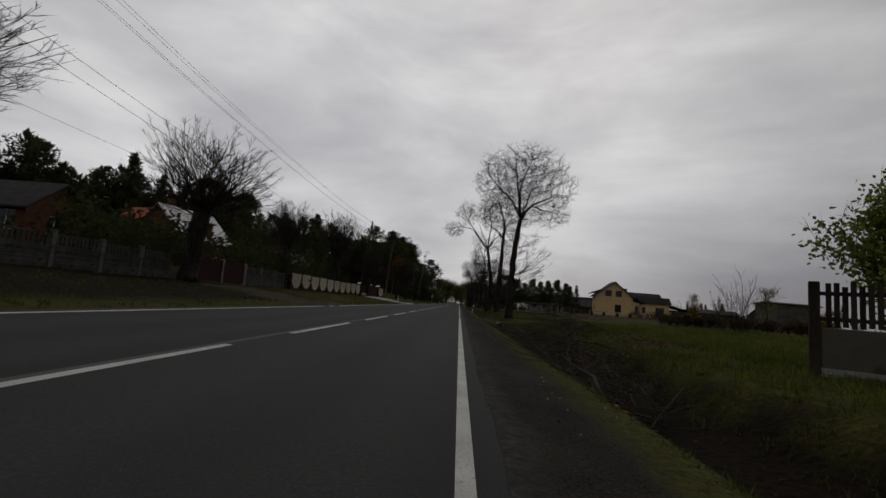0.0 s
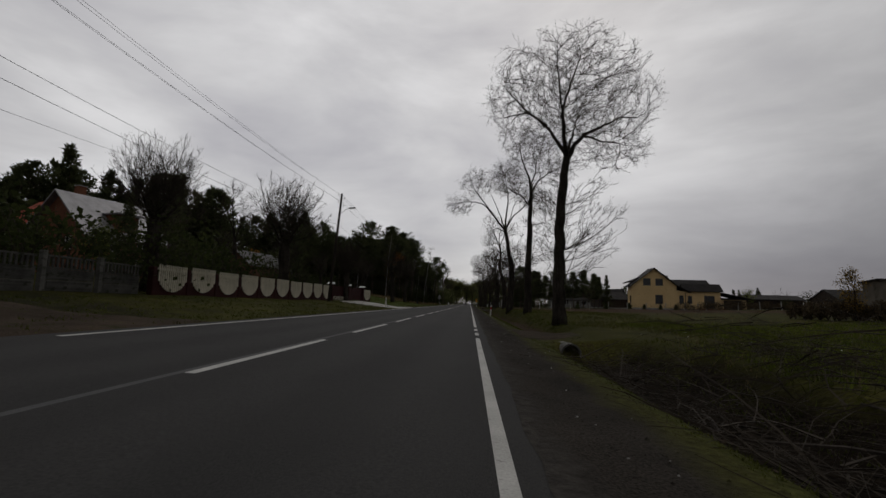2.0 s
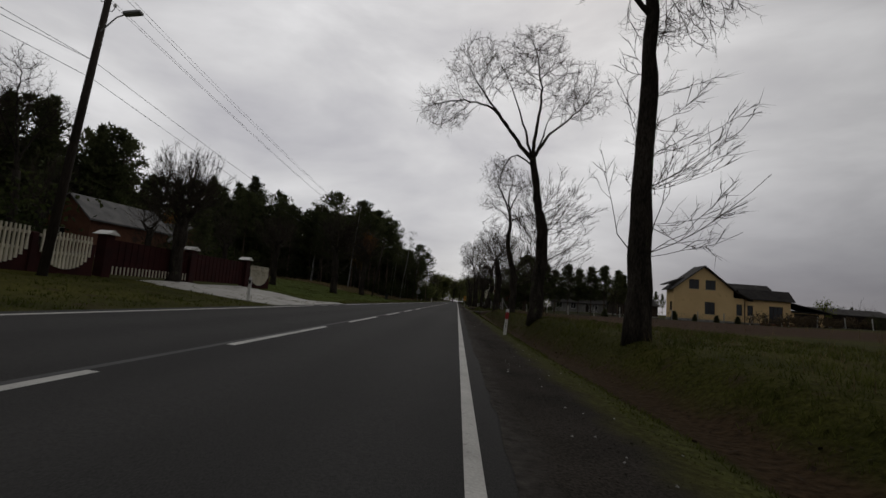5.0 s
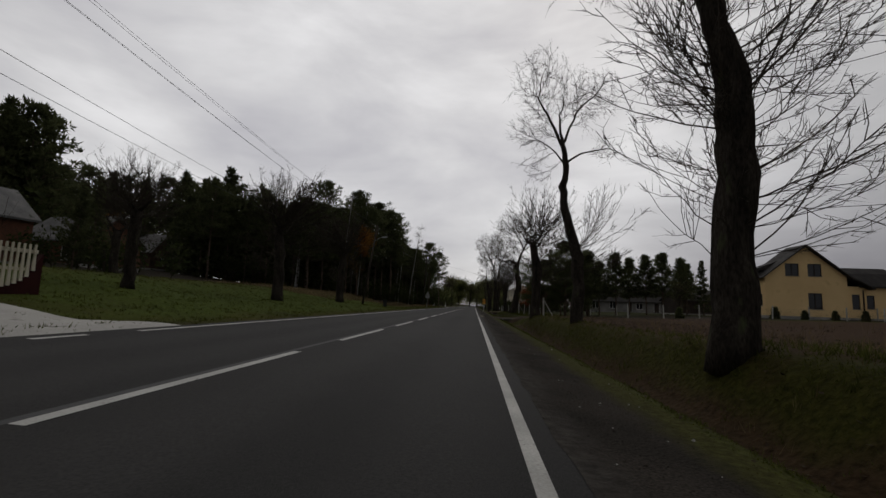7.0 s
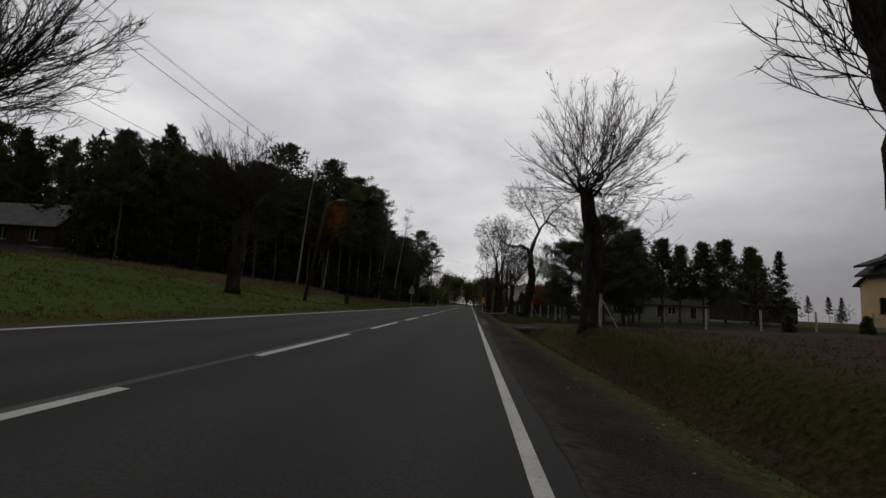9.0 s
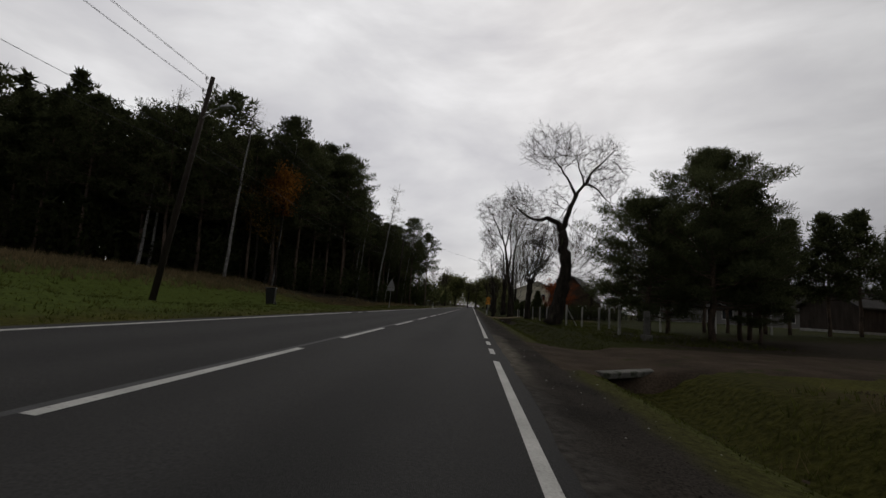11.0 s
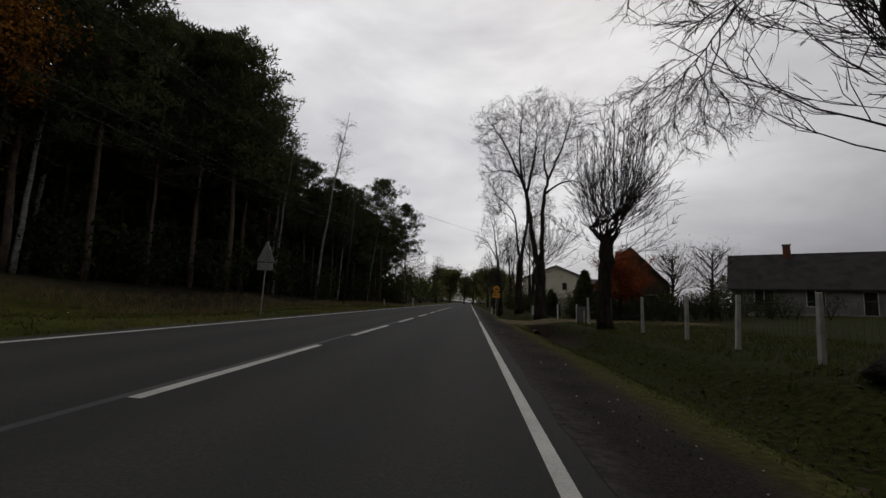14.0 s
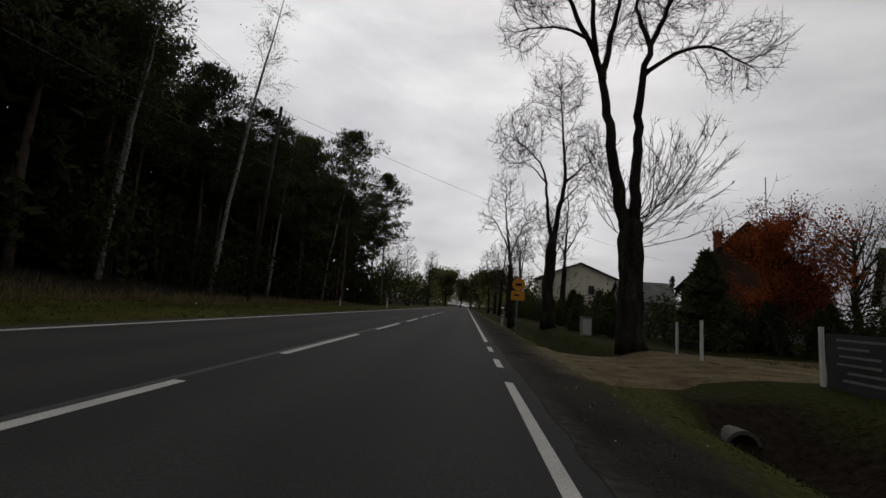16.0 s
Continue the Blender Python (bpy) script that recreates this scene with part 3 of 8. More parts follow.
# ---------------------------------------------------------------- trees
class Wood:
    """Collects the thick wood and the fine twigs of one tree."""

    def __init__(self, seed):
        self.r = random.Random(seed)
        self.tv, self.tf, self.cv, self.cf = [], [], [], []

    def bar(self, pts, radii, sides, thick):
        tube(pts, radii, sides, self.tv if thick else self.cv, self.tf if thick else self.cf, cap=thick)

    def spike(self, p, q, radius):
        """The last fine tip of a twig."""
        d = (q - p).normalized()
        a = d.orthogonal().normalized() * radius
        b = d.cross(a)
        k = len(self.cv)
        self.cv += [tuple(p + a), tuple(p - a * 0.5 + b * 0.87), tuple(p - a * 0.5 - b * 0.87), tuple(q)]
        self.cf += [(k, k + 1, k + 3), (k + 1, k + 2, k + 3), (k + 2, k, k + 3)]

    def shoot(self, p, d, length, radius, lift=0.1, wander=0.12, segs=3, sides=3):
        """A thin branch; gives back its points."""
        pts, d = [p], d.normalized()
        for i in range(segs):
            d = (d + Vector((self.r.gauss(0, wander), self.r.gauss(0, wander), self.r.gauss(0, wander) + lift))).normalized()
            pts.append(pts[-1] + d * (length / segs))
        self.bar(pts, [radius * (1 - 0.75 * i / segs) for i in range(segs + 1)], sides, False)
        return pts

    def twigs(self, pts, count, length, radius, spread_angle=0.9, lift=0.1, depth=1, from_part=0.25):
        r = self.r
        n = len(pts) - 1
        for _ in range(count):
            u = (from_part + (1 - from_part) * r.random()) * n
            i = min(int(u), n - 1)
            p = pts[i].lerp(pts[i + 1], u - i)
            d = (pts[i + 1] - pts[i]).normalized()
            side = Vector((r.gauss(0, 1), r.gauss(0, 1), r.gauss(0, 1))).normalized()
            w = (d + side * spread_angle).normalized()
            ln = length * r.uniform(0.55, 1.2)
            q = self.shoot(p, w, ln, radius * r.uniform(0.7, 1.1), lift, 0.16, 2 if depth else 1)
            if depth > 0:
                self.twigs(q, 2, length * 0.5, radius * 0.62, spread_angle, lift, depth - 1)

    def limb(self, p, d, length, radius, level, lift=0.1, wander=0.14, twig=0.9, fine=9, kids=4, bend=None):
        """A limb that carries smaller limbs and, at its ends, twigs."""
        r = self.r
        segs = 6 if level > 1 else 5
        pts, rad, d = [Vector(p)], [radius], d.normalized()
        for i in range(segs):
            d = (d + Vector((r.gauss(0, wander), r.gauss(0, wander), r.gauss(0, wander) + lift)))
            if bend:
                d += Vector(bend)
            d.normalize()
            pts.append(pts[-1] + d * (length / segs))
            rad.append(radius * (1 - 0.72 * (i + 1) / segs))
        self.bar(pts, rad, 6 if radius > 0.06 else 5 if radius > 0.03 else 4, radius > 0.045)
        if level <= 0:
            self.twigs(pts, fine, twig, max(0.0055, min(0.009, radius * 0.3)), 0.8, lift * 0.8, 1)
            return pts
        for k in range(kids):
            u = (0.3 + 0.7 * (k + r.random()) / kids) * segs
            i = min(int(u), segs - 1)
            q = pts[i].lerp(pts[i + 1], u - i)
            dd = (pts[i + 1] - pts[i]).normalized()
            side = Vector((r.gauss(0, 1), r.gauss(0, 1), r.gauss(0, 0.8))).normalized()
            self.limb(q, dd + side * r.uniform(0.6, 1.0), length * r.uniform(0.42, 0.62), rad[i] * r.uniform(0.45, 0.62), level - 1, lift, wander, twig, fine, kids)
        self.twigs(pts, fine // 2, twig, 0.0085, 0.8, lift, 1, 0.5)
        return pts

    def trunk(self, pts, radii, sides=10):
        """The bole, with a flared and knotted foot."""
        r = self.r
        P = [Vector(p) for p in pts]
        fine_p, fine_r = [], []
        for i in range(len(P) - 1):
            for k in range(4):
                t = k / 4
                fine_p.append(P[i].lerp(P[i + 1], t)); fine_r.append(radii[i] * (1 - t) + radii[i + 1] * t)
        fine_p.append(P[-1]); fine_r.append(radii[-1])
        fine_p = [p + Vector((r.gauss(0, 0.03), r.gauss(0, 0.03), 0)) for p in fine_p]
        base = len(self.tv)
        tube(fine_p, fine_r, sides, self.tv, self.tf)
        for i in range(base, base + sides * len(fine_p)):
            v = Vector(self.tv[i]); ring = (i - base) // sides; c = fine_p[ring]
            k = 1 + noise.noise(v * 1.7) * 0.22
            if ring == 0:
                k *= 1.22
            elif ring == 1:
                k *= 1.08
            self.tv[i] = tuple(c + (v - c) * k)
        return fine_p, fine_r

    def bough(self, pts, r0, r1, depth=0.0):
        """A main limb through points (x, z) that also leaves the tree's plane by depth; gives back points and ways to grow from."""
        r = self.r
        P = [Vector((p[0], 0, p[1])) for p in pts]
        run = 0.0
        for i in range(1, len(P)):
            run += math.hypot(P[i].x - P[i - 1].x, P[i].z - P[i - 1].z)
            P[i].y = depth * run
        r1 *= 0.55
        line = []
        for i in range(len(P) - 1):
            before, after = P[max(i - 1, 0)], P[min(i + 2, len(P) - 1)]
            t0, t1 = (P[i + 1] - before) * 0.5, (after - P[i]) * 0.5
            n = max(2, int((P[i + 1] - P[i]).length / 0.35))
            for k in range(n):
                u = k / n
                line.append(P[i] * (2 * u ** 3 - 3 * u * u + 1) + t0 * (u ** 3 - 2 * u * u + u) + P[i + 1] * (3 * u * u - 2 * u ** 3) + t1 * (u ** 3 - u * u))
        line.append(P[-1])
        for i in range(1, len(line)):
            line[i] = line[i] + Vector((r.gauss(0, 0.03), r.gauss(0, 0.04), r.gauss(0, 0.03)))
        n = len(line) - 1
        self.bar(line, [r0 + (r1 - r0) * (i / n) ** 0.8 for i in range(n + 1)], 8 if r0 > 0.1 else 6, True)
        return [(line[i], (line[min(i + 1, n)] - line[max(i - 1, 0)]).normalized()) for i in range(max(1, n // 4), n + 1)]

    def colonise(self, seeds, goals, tip_r=0.0075, step=0.26, kill=0.34, reach=1.7, power=0.46, lift=0.0, twiglets=3, twiglet=0.44):
        """Grows wood from the seed points towards scattered goals, each drawing its nearest shoot, until all are reached."""
        rs_ = np.random.RandomState(self.r.randrange(1 << 30))
        G = np.array([tuple(g) for g in goals])
        cap = 30000
        P, W = np.zeros((cap, 3)), np.zeros((cap, 3))
        parent, kids = [-1] * len(seeds), [0] * cap
        for i, (p, d) in enumerate(seeds):
            P[i], W[i] = p, d
        n = roots = len(seeds)
        heart = P[:n].mean(0) - np.array([0, 0, 1.5])
        D = np.linalg.norm(G[:, None, :] - P[None, :n, :], axis=2)
        near, dist = D.argmin(1), D.min(1)
        alive = dist > kill
        for _ in range(120):
            sel = alive & (dist < reach)
            if not sel.any() or n > cap - 3000:
                break
            idx = near[sel]
            pull = G[sel] - P[idx]
            pull /= np.linalg.norm(pull, axis=1)[:, None] + 1e-9
            ahead_ = (pull * W[idx]).sum(1) > np.where(idx < roots, -0.4, 0.25)
            pull, idx = pull[ahead_], idx[ahead_]
            if not len(idx):
                break
            acc = np.zeros((n, 3))
            np.add.at(acc, idx, pull)
            grow = np.unique(idx)
            d = acc[grow]
            d /= np.linalg.norm(d, axis=1)[:, None] + 1e-9
            away = P[grow] - heart
            away /= np.linalg.norm(away, axis=1)[:, None] + 1e-9
            d = d + W[grow] * 0.25 + away * 0.5 + rs_.normal(0, 0.2, d.shape) + np.array([0, 0, lift])
            d /= np.linalg.norm(d, axis=1)[:, None] + 1e-9
            first = n
            for j, g in enumerate(grow):
                kids[g] += 1
                if kids[g] > 3:
                    alive[near == g] = False
                    continue
                P[n], W[n] = P[g] + d[j] * step, d[j]
                parent.append(int(g))
                n += 1
            if n == first:
                continue
            D = np.linalg.norm(G[:, None, :] - P[None, first:n, :], axis=2)
            m, v = D.argmin(1) + first, D.min(1)
            closer = v < dist
            near[closer], dist[closer] = m[closer], v[closer]
            alive &= dist > kill
        weight = np.zeros(n)
        children = [[] for _ in range(n)]
        for i in range(roots, n):
            children[parent[i]].append(i)
        ends = [i for i in range(roots, n) if not children[i]]
        for e in ends:
            weight[e] = 1
        for i in range(n - 1, roots - 1, -1):
            weight[parent[i]] += weight[i]
        rad = [tip_r * max(1.0, x) ** power for x in weight]
        pos = [Vector(P[i]) for i in range(n)]
        stack = [(i, c) for i in range(roots) for c in children[i]]
        while stack:
            a, b = stack.pop()
            line, wide = [pos[a], pos[b]], [rad[b] * 1.1, rad[b]]
            while children[b]:
                main = max(children[b], key=lambda c: weight[c])
                stack += [(b, c) for c in children[b] if c != main]
                line.append(pos[main]); wide.append(rad[main])
                b = main
            cut = next((i for i, x in enumerate(wide) if x < 0.032), len(wide))
            if cut >= 2:
                self.bar(line[:min(cut + 1, len(line))], wide[:min(cut + 1, len(line))], 6, True)
                line, wide = line[cut:], wide[cut:]
            if len(line) >= 2:
                self.bar(line, wide, 4 if wide[0] > 0.02 else 3, False)
        r = self.r
        for i in range(roots, n):
            if weight[i] > 9:
                continue
            w0, q0 = Vector(W[i]), pos[parent[i]]
            for _ in range(2 if weight[i] < 4 else 1):
                w = (w0 + Vector((r.gauss(0, 0.6), r.gauss(0, 0.6), r.gauss(lift, 0.5)))).normalized()
                p, ln = q0.lerp(pos[i], r.random()), twiglet * r.uniform(0.7, 1.9)
                mid = p + w * ln * 0.5
                w2 = (w + Vector((r.gauss(0, 0.25), r.gauss(0, 0.25), r.gauss(0.1 + lift, 0.25)))).normalized()
                end = mid + w2 * ln * 0.5
                self.bar([p, mid], [tip_r * 0.9, tip_r * 0.75], 3, False)
                self.spike(mid, end, tip_r * 0.75)
                for _ in range(twiglets):
                    v = r.random()
                    c = p.lerp(end, 0.25 + 0.75 * v)
                    e = (w2 + Vector((r.gauss(0, 0.6), r.gauss(0, 0.6), r.gauss(lift, 0.5)))).normalized()
                    self.spike(c, c + e * ln * r.uniform(0.25, 0.6), tip_r * 0.7)

    def shoots(self, starts, count, centre, radii, thick=0.020, rise=0.35, floor=-0.75, side=9, fan=0.75, skin=0.55):
        """Long arching shoots, as a lopped tree throws them: from the starts out to the skin of an egg-shaped space, with side twigs at narrow angles."""
        r = self.r
        for _ in range(int(count * 1.35)):
            d = Vector((r.gauss(0, 1), r.gauss(0, 1), r.gauss(0, 1))).normalized()
            if d.z < floor:
                d.z = -d.z
            k = r.uniform(skin, 1.05)
            goal = Vector(centre) + Vector((d.x * radii[0], d.y * radii[1], d.z * radii[2])) * k
            p = min((r.choice(starts) for _ in range(4)), key=lambda q: abs((goal.z - q.z) - (goal - q).length * 0.5))
            span = goal - p
            ln = span.length
            if ln < 0.6:
                continue
            flat = Vector((span.x, span.y, 0))
            out = (flat.normalized() if flat.length > 0.1 else Vector((r.gauss(0, 1), r.gauss(0, 1), 0)).normalized()) * 0.8 + span.normalized() * 0.6
            t0, t1 = out.normalized() * ln * 0.9, (span.normalized() + Vector((0, 0, rise))).normalized() * ln
            line = []
            for j in range(8):
                u = j / 7
                q = p * (2 * u ** 3 - 3 * u * u + 1) + t0 * (u ** 3 - 2 * u * u + u) + goal * (3 * u * u - 2 * u ** 3) + t1 * (u ** 3 - u * u)
                line.append(q + Vector((r.gauss(0, 0.025), r.gauss(0, 0.025), r.gauss(0, 0.02))) * (ln * 0.35 if j else 0))
            base = thick * r.uniform(0.55, 1.25) * min(1.3, ln / 4)
            self.bar(line, [max(0.007, base * (1 - 0.8 * j / 7)) for j in range(8)], 5 if base > 0.024 else 4, base > 0.032)
            for _ in range(max(3, int(side * ln / 4))):
                u = r.uniform(0.22, 0.97) * 7
                i = min(int(u), 6)
                q, way = line[i].lerp(line[i + 1], u - i), (line[i + 1] - line[i]).normalized()
                w = (way + Vector((r.gauss(0, 1), r.gauss(0, 1), r.gauss(0.15, 0.8))).normalized() * fan * r.uniform(0.7, 1.3)).normalized()
                sl = (0.25 + (1 - u / 7) * ln * 0.34) * r.uniform(0.6, 1.2)
                pts = [q, q + w * sl * 0.5, q + (w + Vector((r.gauss(0, 0.14), r.gauss(0, 0.14), 0.12 + r.gauss(0, 0.12)))) * sl]
                self.bar(pts, [0.0095, 0.008, 0.005], 3, False)
                for _ in range(3 + int(sl * 3.0)):
                    v = r.random()
                    q2 = pts[0].lerp(pts[2], 0.2 + 0.8 * v)
                    e = (w + Vector((r.gauss(0, 0.5), r.gauss(0, 0.5), r.gauss(0.1, 0.4)))).normalized() * r.uniform(0.18, 0.5)
                    self.spike(q2, q2 + e, 0.0065)

    def lean_away(self, slope, distance, aside):
        """Leans the whole tree along the road, so that its top stands further off, and grows it by as much."""
        for verts in (self.tv, self.cv):
            for i, (x, y, z) in enumerate(verts):
                k = slope * min(z, 11.0)
                f = 1 + k / distance
                verts[i] = ((x + aside) * f - aside, y * f + k, 1 + (z - 1) * f if z > 1 else z)

    def build(self, m, label, name="tree", group="bare roadside trees", bark="bark", twig="twig"):
        t = thing(name, m, label, "tree", group)
        mesh_object("trunk", self.tv, self.tf, M[bark], t, smooth=True)
        mesh_object("crown", self.cv, self.cf, M[twig], t, "bare fine twigs")
        return t


def place(x, y, turn=0.0, s=1.0, sink=0.06):
    return Matrix.Translation((x, y, ground_z(x, y) - 0.03 - sink)) @ Matrix.Rotation(turn, 4, "Z") @ Matrix.Scale(s, 4)


def cloud(r, count, centre, radii, shell=0.45, floor=-1.0):
    """Points spread through an egg-shaped space, thicker towards its skin."""
    out = []
    while len(out) < count:
        d = Vector((r.gauss(0, 1), r.gauss(0, 1), r.gauss(0, 1))).normalized()
        if d.z < floor:
            continue
        k = r.random() ** shell * (1 + 0.16 * noise.noise(d * 2.3 + Vector(centre)))
        out.append(Vector(centre) + Vector((d.x * radii[0], d.y * radii[1], d.z * radii[2])) * k)
    return out


def bare_tree(seed, trunk_pts, trunk_r, boughs=(), crowns=(), lows=(), tip_r=0.0082, sides=12, kill=0.34, lift=0.02):
    """A bare tree: the bole; boughs (points x z, radius at foot and end, depth); crowns (count, centre, radii) grown from boughs and bole top;
    lows (count, from height, to height, centre, radii) of shoots out of the bole's flanks."""
    w = Wood(seed)
    pts, rad = w.trunk(trunk_pts, trunk_r, sides)
    seeds = [(pts[-1], Vector((0, 0, 1)))]
    for line, r0, r1, depth in boughs:
        seeds += w.bough(line, r0, r1, depth)
    goals = []
    for count, c, rr in crowns:
        goals += cloud(w.r, int(count * 3.0), c, rr, 0.42)
    if goals:
        w.colonise(seeds, goals, tip_r, kill=kill, lift=lift)
    for count, z0, z1, c, rr in lows:
        w.shoots([p for p in pts if z0 <= p.z <= z1] or pts[-2:], count, c, rr)
    return w


def lopped_tree(seed, trunk_pts, trunk_r, count, centre, radii, lows=(), rise=0.35, floor=-0.6, arms=9):
    """A pollard: a knotted bole whose head of stub arms throws a brush of long shoots."""
    w = Wood(seed)
    pts, rad = w.trunk(trunk_pts, trunk_r, 12)
    starts = list(pts[-3:])
    for k in range(arms):
        a = 2 * math.pi * k / arms + w.r.random() * 0.5
        q, d = pts[-1 - k % 3], Vector((math.cos(a), math.sin(a), 0.3 + 0.8 * w.r.random()))
        ln = rad[-1] * w.r.uniform(1.5, 3.6)
        line = [q, q + d * ln * 0.5, q + (d + Vector((0, 0, 0.35))) * ln]
        w.bar(line, [rad[-1] * 0.42, rad[-1] * 0.28, rad[-1] * 0.16], 6, True)
        starts += line[1:]
    w.shoots(starts, count, centre, radii, 0.024, rise, floor, 9, 0.65)
    for n, z0, z1, c, rr in lows:
        w.shoots([p for p in pts if z0 <= p.z <= z1] or pts[-2:], n, c, rr, 0.017)
    return w


# the bare trees along the road on the field side
w = bare_tree(11, [(0.08, 0, 0), (0.05, 0, 2.2), (0.05, 0, 4.6), (0.22, 0, 7.2), (0.5, 0, 9.3)], [0.36, 0.315, 0.285, 0.24, 0.20],
              [([(0.5, 9.2), (0.2, 9.9), (-0.7, 11.2), (-1.7, 12.0), (-3.0, 11.8)], 0.14, 0.045, 0.12),
               ([(-0.6, 11.1), (-1.2, 11.6), (-2.3, 12.9), (-3.1, 14.0)], 0.085, 0.035, 0.25),
               ([(0.45, 9.3), (0.3, 10.4), (0.2, 11.8), (0.6, 13.3), (1.1, 14.8)], 0.15, 0.045, -0.15),
               ([(0.5, 9.2), (1.2, 10.4), (2.3, 11.1), (3.6, 11.7), (4.5, 11.8)], 0.15, 0.045, 0.1),
               ([(1.4, 10.5), (2.3, 10.2), (3.3, 10.0), (3.1, 9.1)], 0.07, 0.03, -0.1),
               ([(0.5, 9.2), (0.9, 10.6), (1.6, 12.4), (2.2, 14.0)], 0.12, 0.04, 0.7),
               ([(0.5, 9.2), (0.1, 10.5), (-0.4, 12.4), (-0.7, 13.6)], 0.11, 0.04, -0.75)],
              [(1250, (0.55, 0, 12.4), (4.5, 4.4, 3.5)), (210, (3.2, 0, 9.9), (1.6, 2.0, 1.3))],
              [(46, 1.8, 7.0, (0.9, 0, 5.5), (3.0, 2.8, 3.3)), (14, 3.0, 8.0, (-0.6, 0, 6.5), (2.2, 2.2, 2.6))])
w.lean_away(0.15, 20.8, 4.7)
w.build(place(4.5, 43.4), "very tall bare tree, straight trunk with low side shoots")
w = bare_tree(12, [(0.0, 0, 0), (0.05, 0, 3.5), (0.15, 0, 7.2), (0.2, 0, 9.6), (0.25, 0, 11.4)], [0.33, 0.28, 0.23, 0.18, 0.13],
              [([(0.2, 11.3), (0.15, 12.2), (-0.4, 13.6), (-0.7, 15.0)], 0.11, 0.04, 0.15), ([(0.2, 10.6), (0.9, 11.8), (1.8, 12.4), (2.9, 13.0)], 0.1, 0.035, -0.15),
               ([(0.2, 11.3), (0.7, 12.8), (0.9, 14.6)], 0.09, 0.04, 0.35), ([(0.15, 9.6), (-0.6, 10.6), (-1.6, 11.3), (-2.2, 12.2)], 0.09, 0.035, 0.2), ([(0.2, 10.0), (0.8, 10.6), (1.5, 10.6)], 0.06, 0.03, -0.8)],
              [(300, (0.1, 0, 14.2), (2.0, 2.2, 2.0)), (190, (-1.4, 0, 12.0), (1.5, 1.9, 1.6)), (210, (2.2, 0.2, 12.6), (1.7, 1.9, 1.5)), (130, (1.2, 0, 10.0), (1.5, 1.7, 1.2))],
              [(22, 2.0, 6.5, (1.0, 0, 4.8), (2.4, 2.3, 2.7)), (9, 5.0, 9.0, (0.6, 0, 8.0), (1.8, 1.8, 1.6))])
w.build(place(4.6, 57.4, sink=0.4), "tall bare tree with forked top on grass")
w = bare_tree(14, [(-0.25, 0, 0), (-0.2, 0, 2.0), (-0.05, 0, 4.2), (-0.05, 0, 5.5), (-0.35, 0, 6.7), (-0.6, 0, 8.2), (-0.85, 0, 9.8)], [0.43, 0.37, 0.35, 0.31, 0.24, 0.21, 0.19],
              [([(-0.85, 9.7), (-1.6, 10.6), (-2.8, 12.3), (-4.2, 14.2), (-5.0, 15.6)], 0.15, 0.04, 0.08), ([(-2.0, 11.1), (-3.4, 12.6), (-5.2, 13.0), (-7.0, 12.6)], 0.10, 0.035, -0.1),
               ([(-0.85, 9.8), (-0.8, 11.6), (-0.6, 13.6), (-1.2, 16.6)], 0.13, 0.04, -0.12), ([(-0.8, 9.9), (0.1, 11.4), (1.3, 12.6), (2.6, 14.0)], 0.12, 0.035, 0.12),
               ([(-0.9, 9.4), (-1.8, 9.9), (-2.5, 9.3), (-2.8, 7.9)], 0.06, 0.025, -0.1), ([(-0.8, 9.6), (-0.2, 11.4), (0.4, 13.4)], 0.1, 0.04, 0.6), ([(-0.9, 9.8), (-1.8, 11.8), (-2.6, 13.4)], 0.1, 0.04, -0.5)],
              [(330, (-4.2, 0, 15.2), (2.0, 2.2, 1.8)), (300, (-6.2, 0, 12.6), (1.7, 1.9, 1.2)), (420, (-1.0, 0, 15.8), (2.0, 2.4, 2.2)), (260, (1.6, 0, 13.8), (1.8, 2.2, 1.7)), (90, (-2.6, 0, 8.8), (0.8, 1.0, 1.4))],
              [(64, 1.6, 6.8, (0.7, 0, 5.9), (3.1, 3.2, 3.9)), (22, 2.2, 6.0, (-1.2, 0, 5.6), (2.2, 2.6, 3.0))])
w.build(place(4.6, 71.6, sink=0.4), "bare tree with side shoots and a limb over the road")
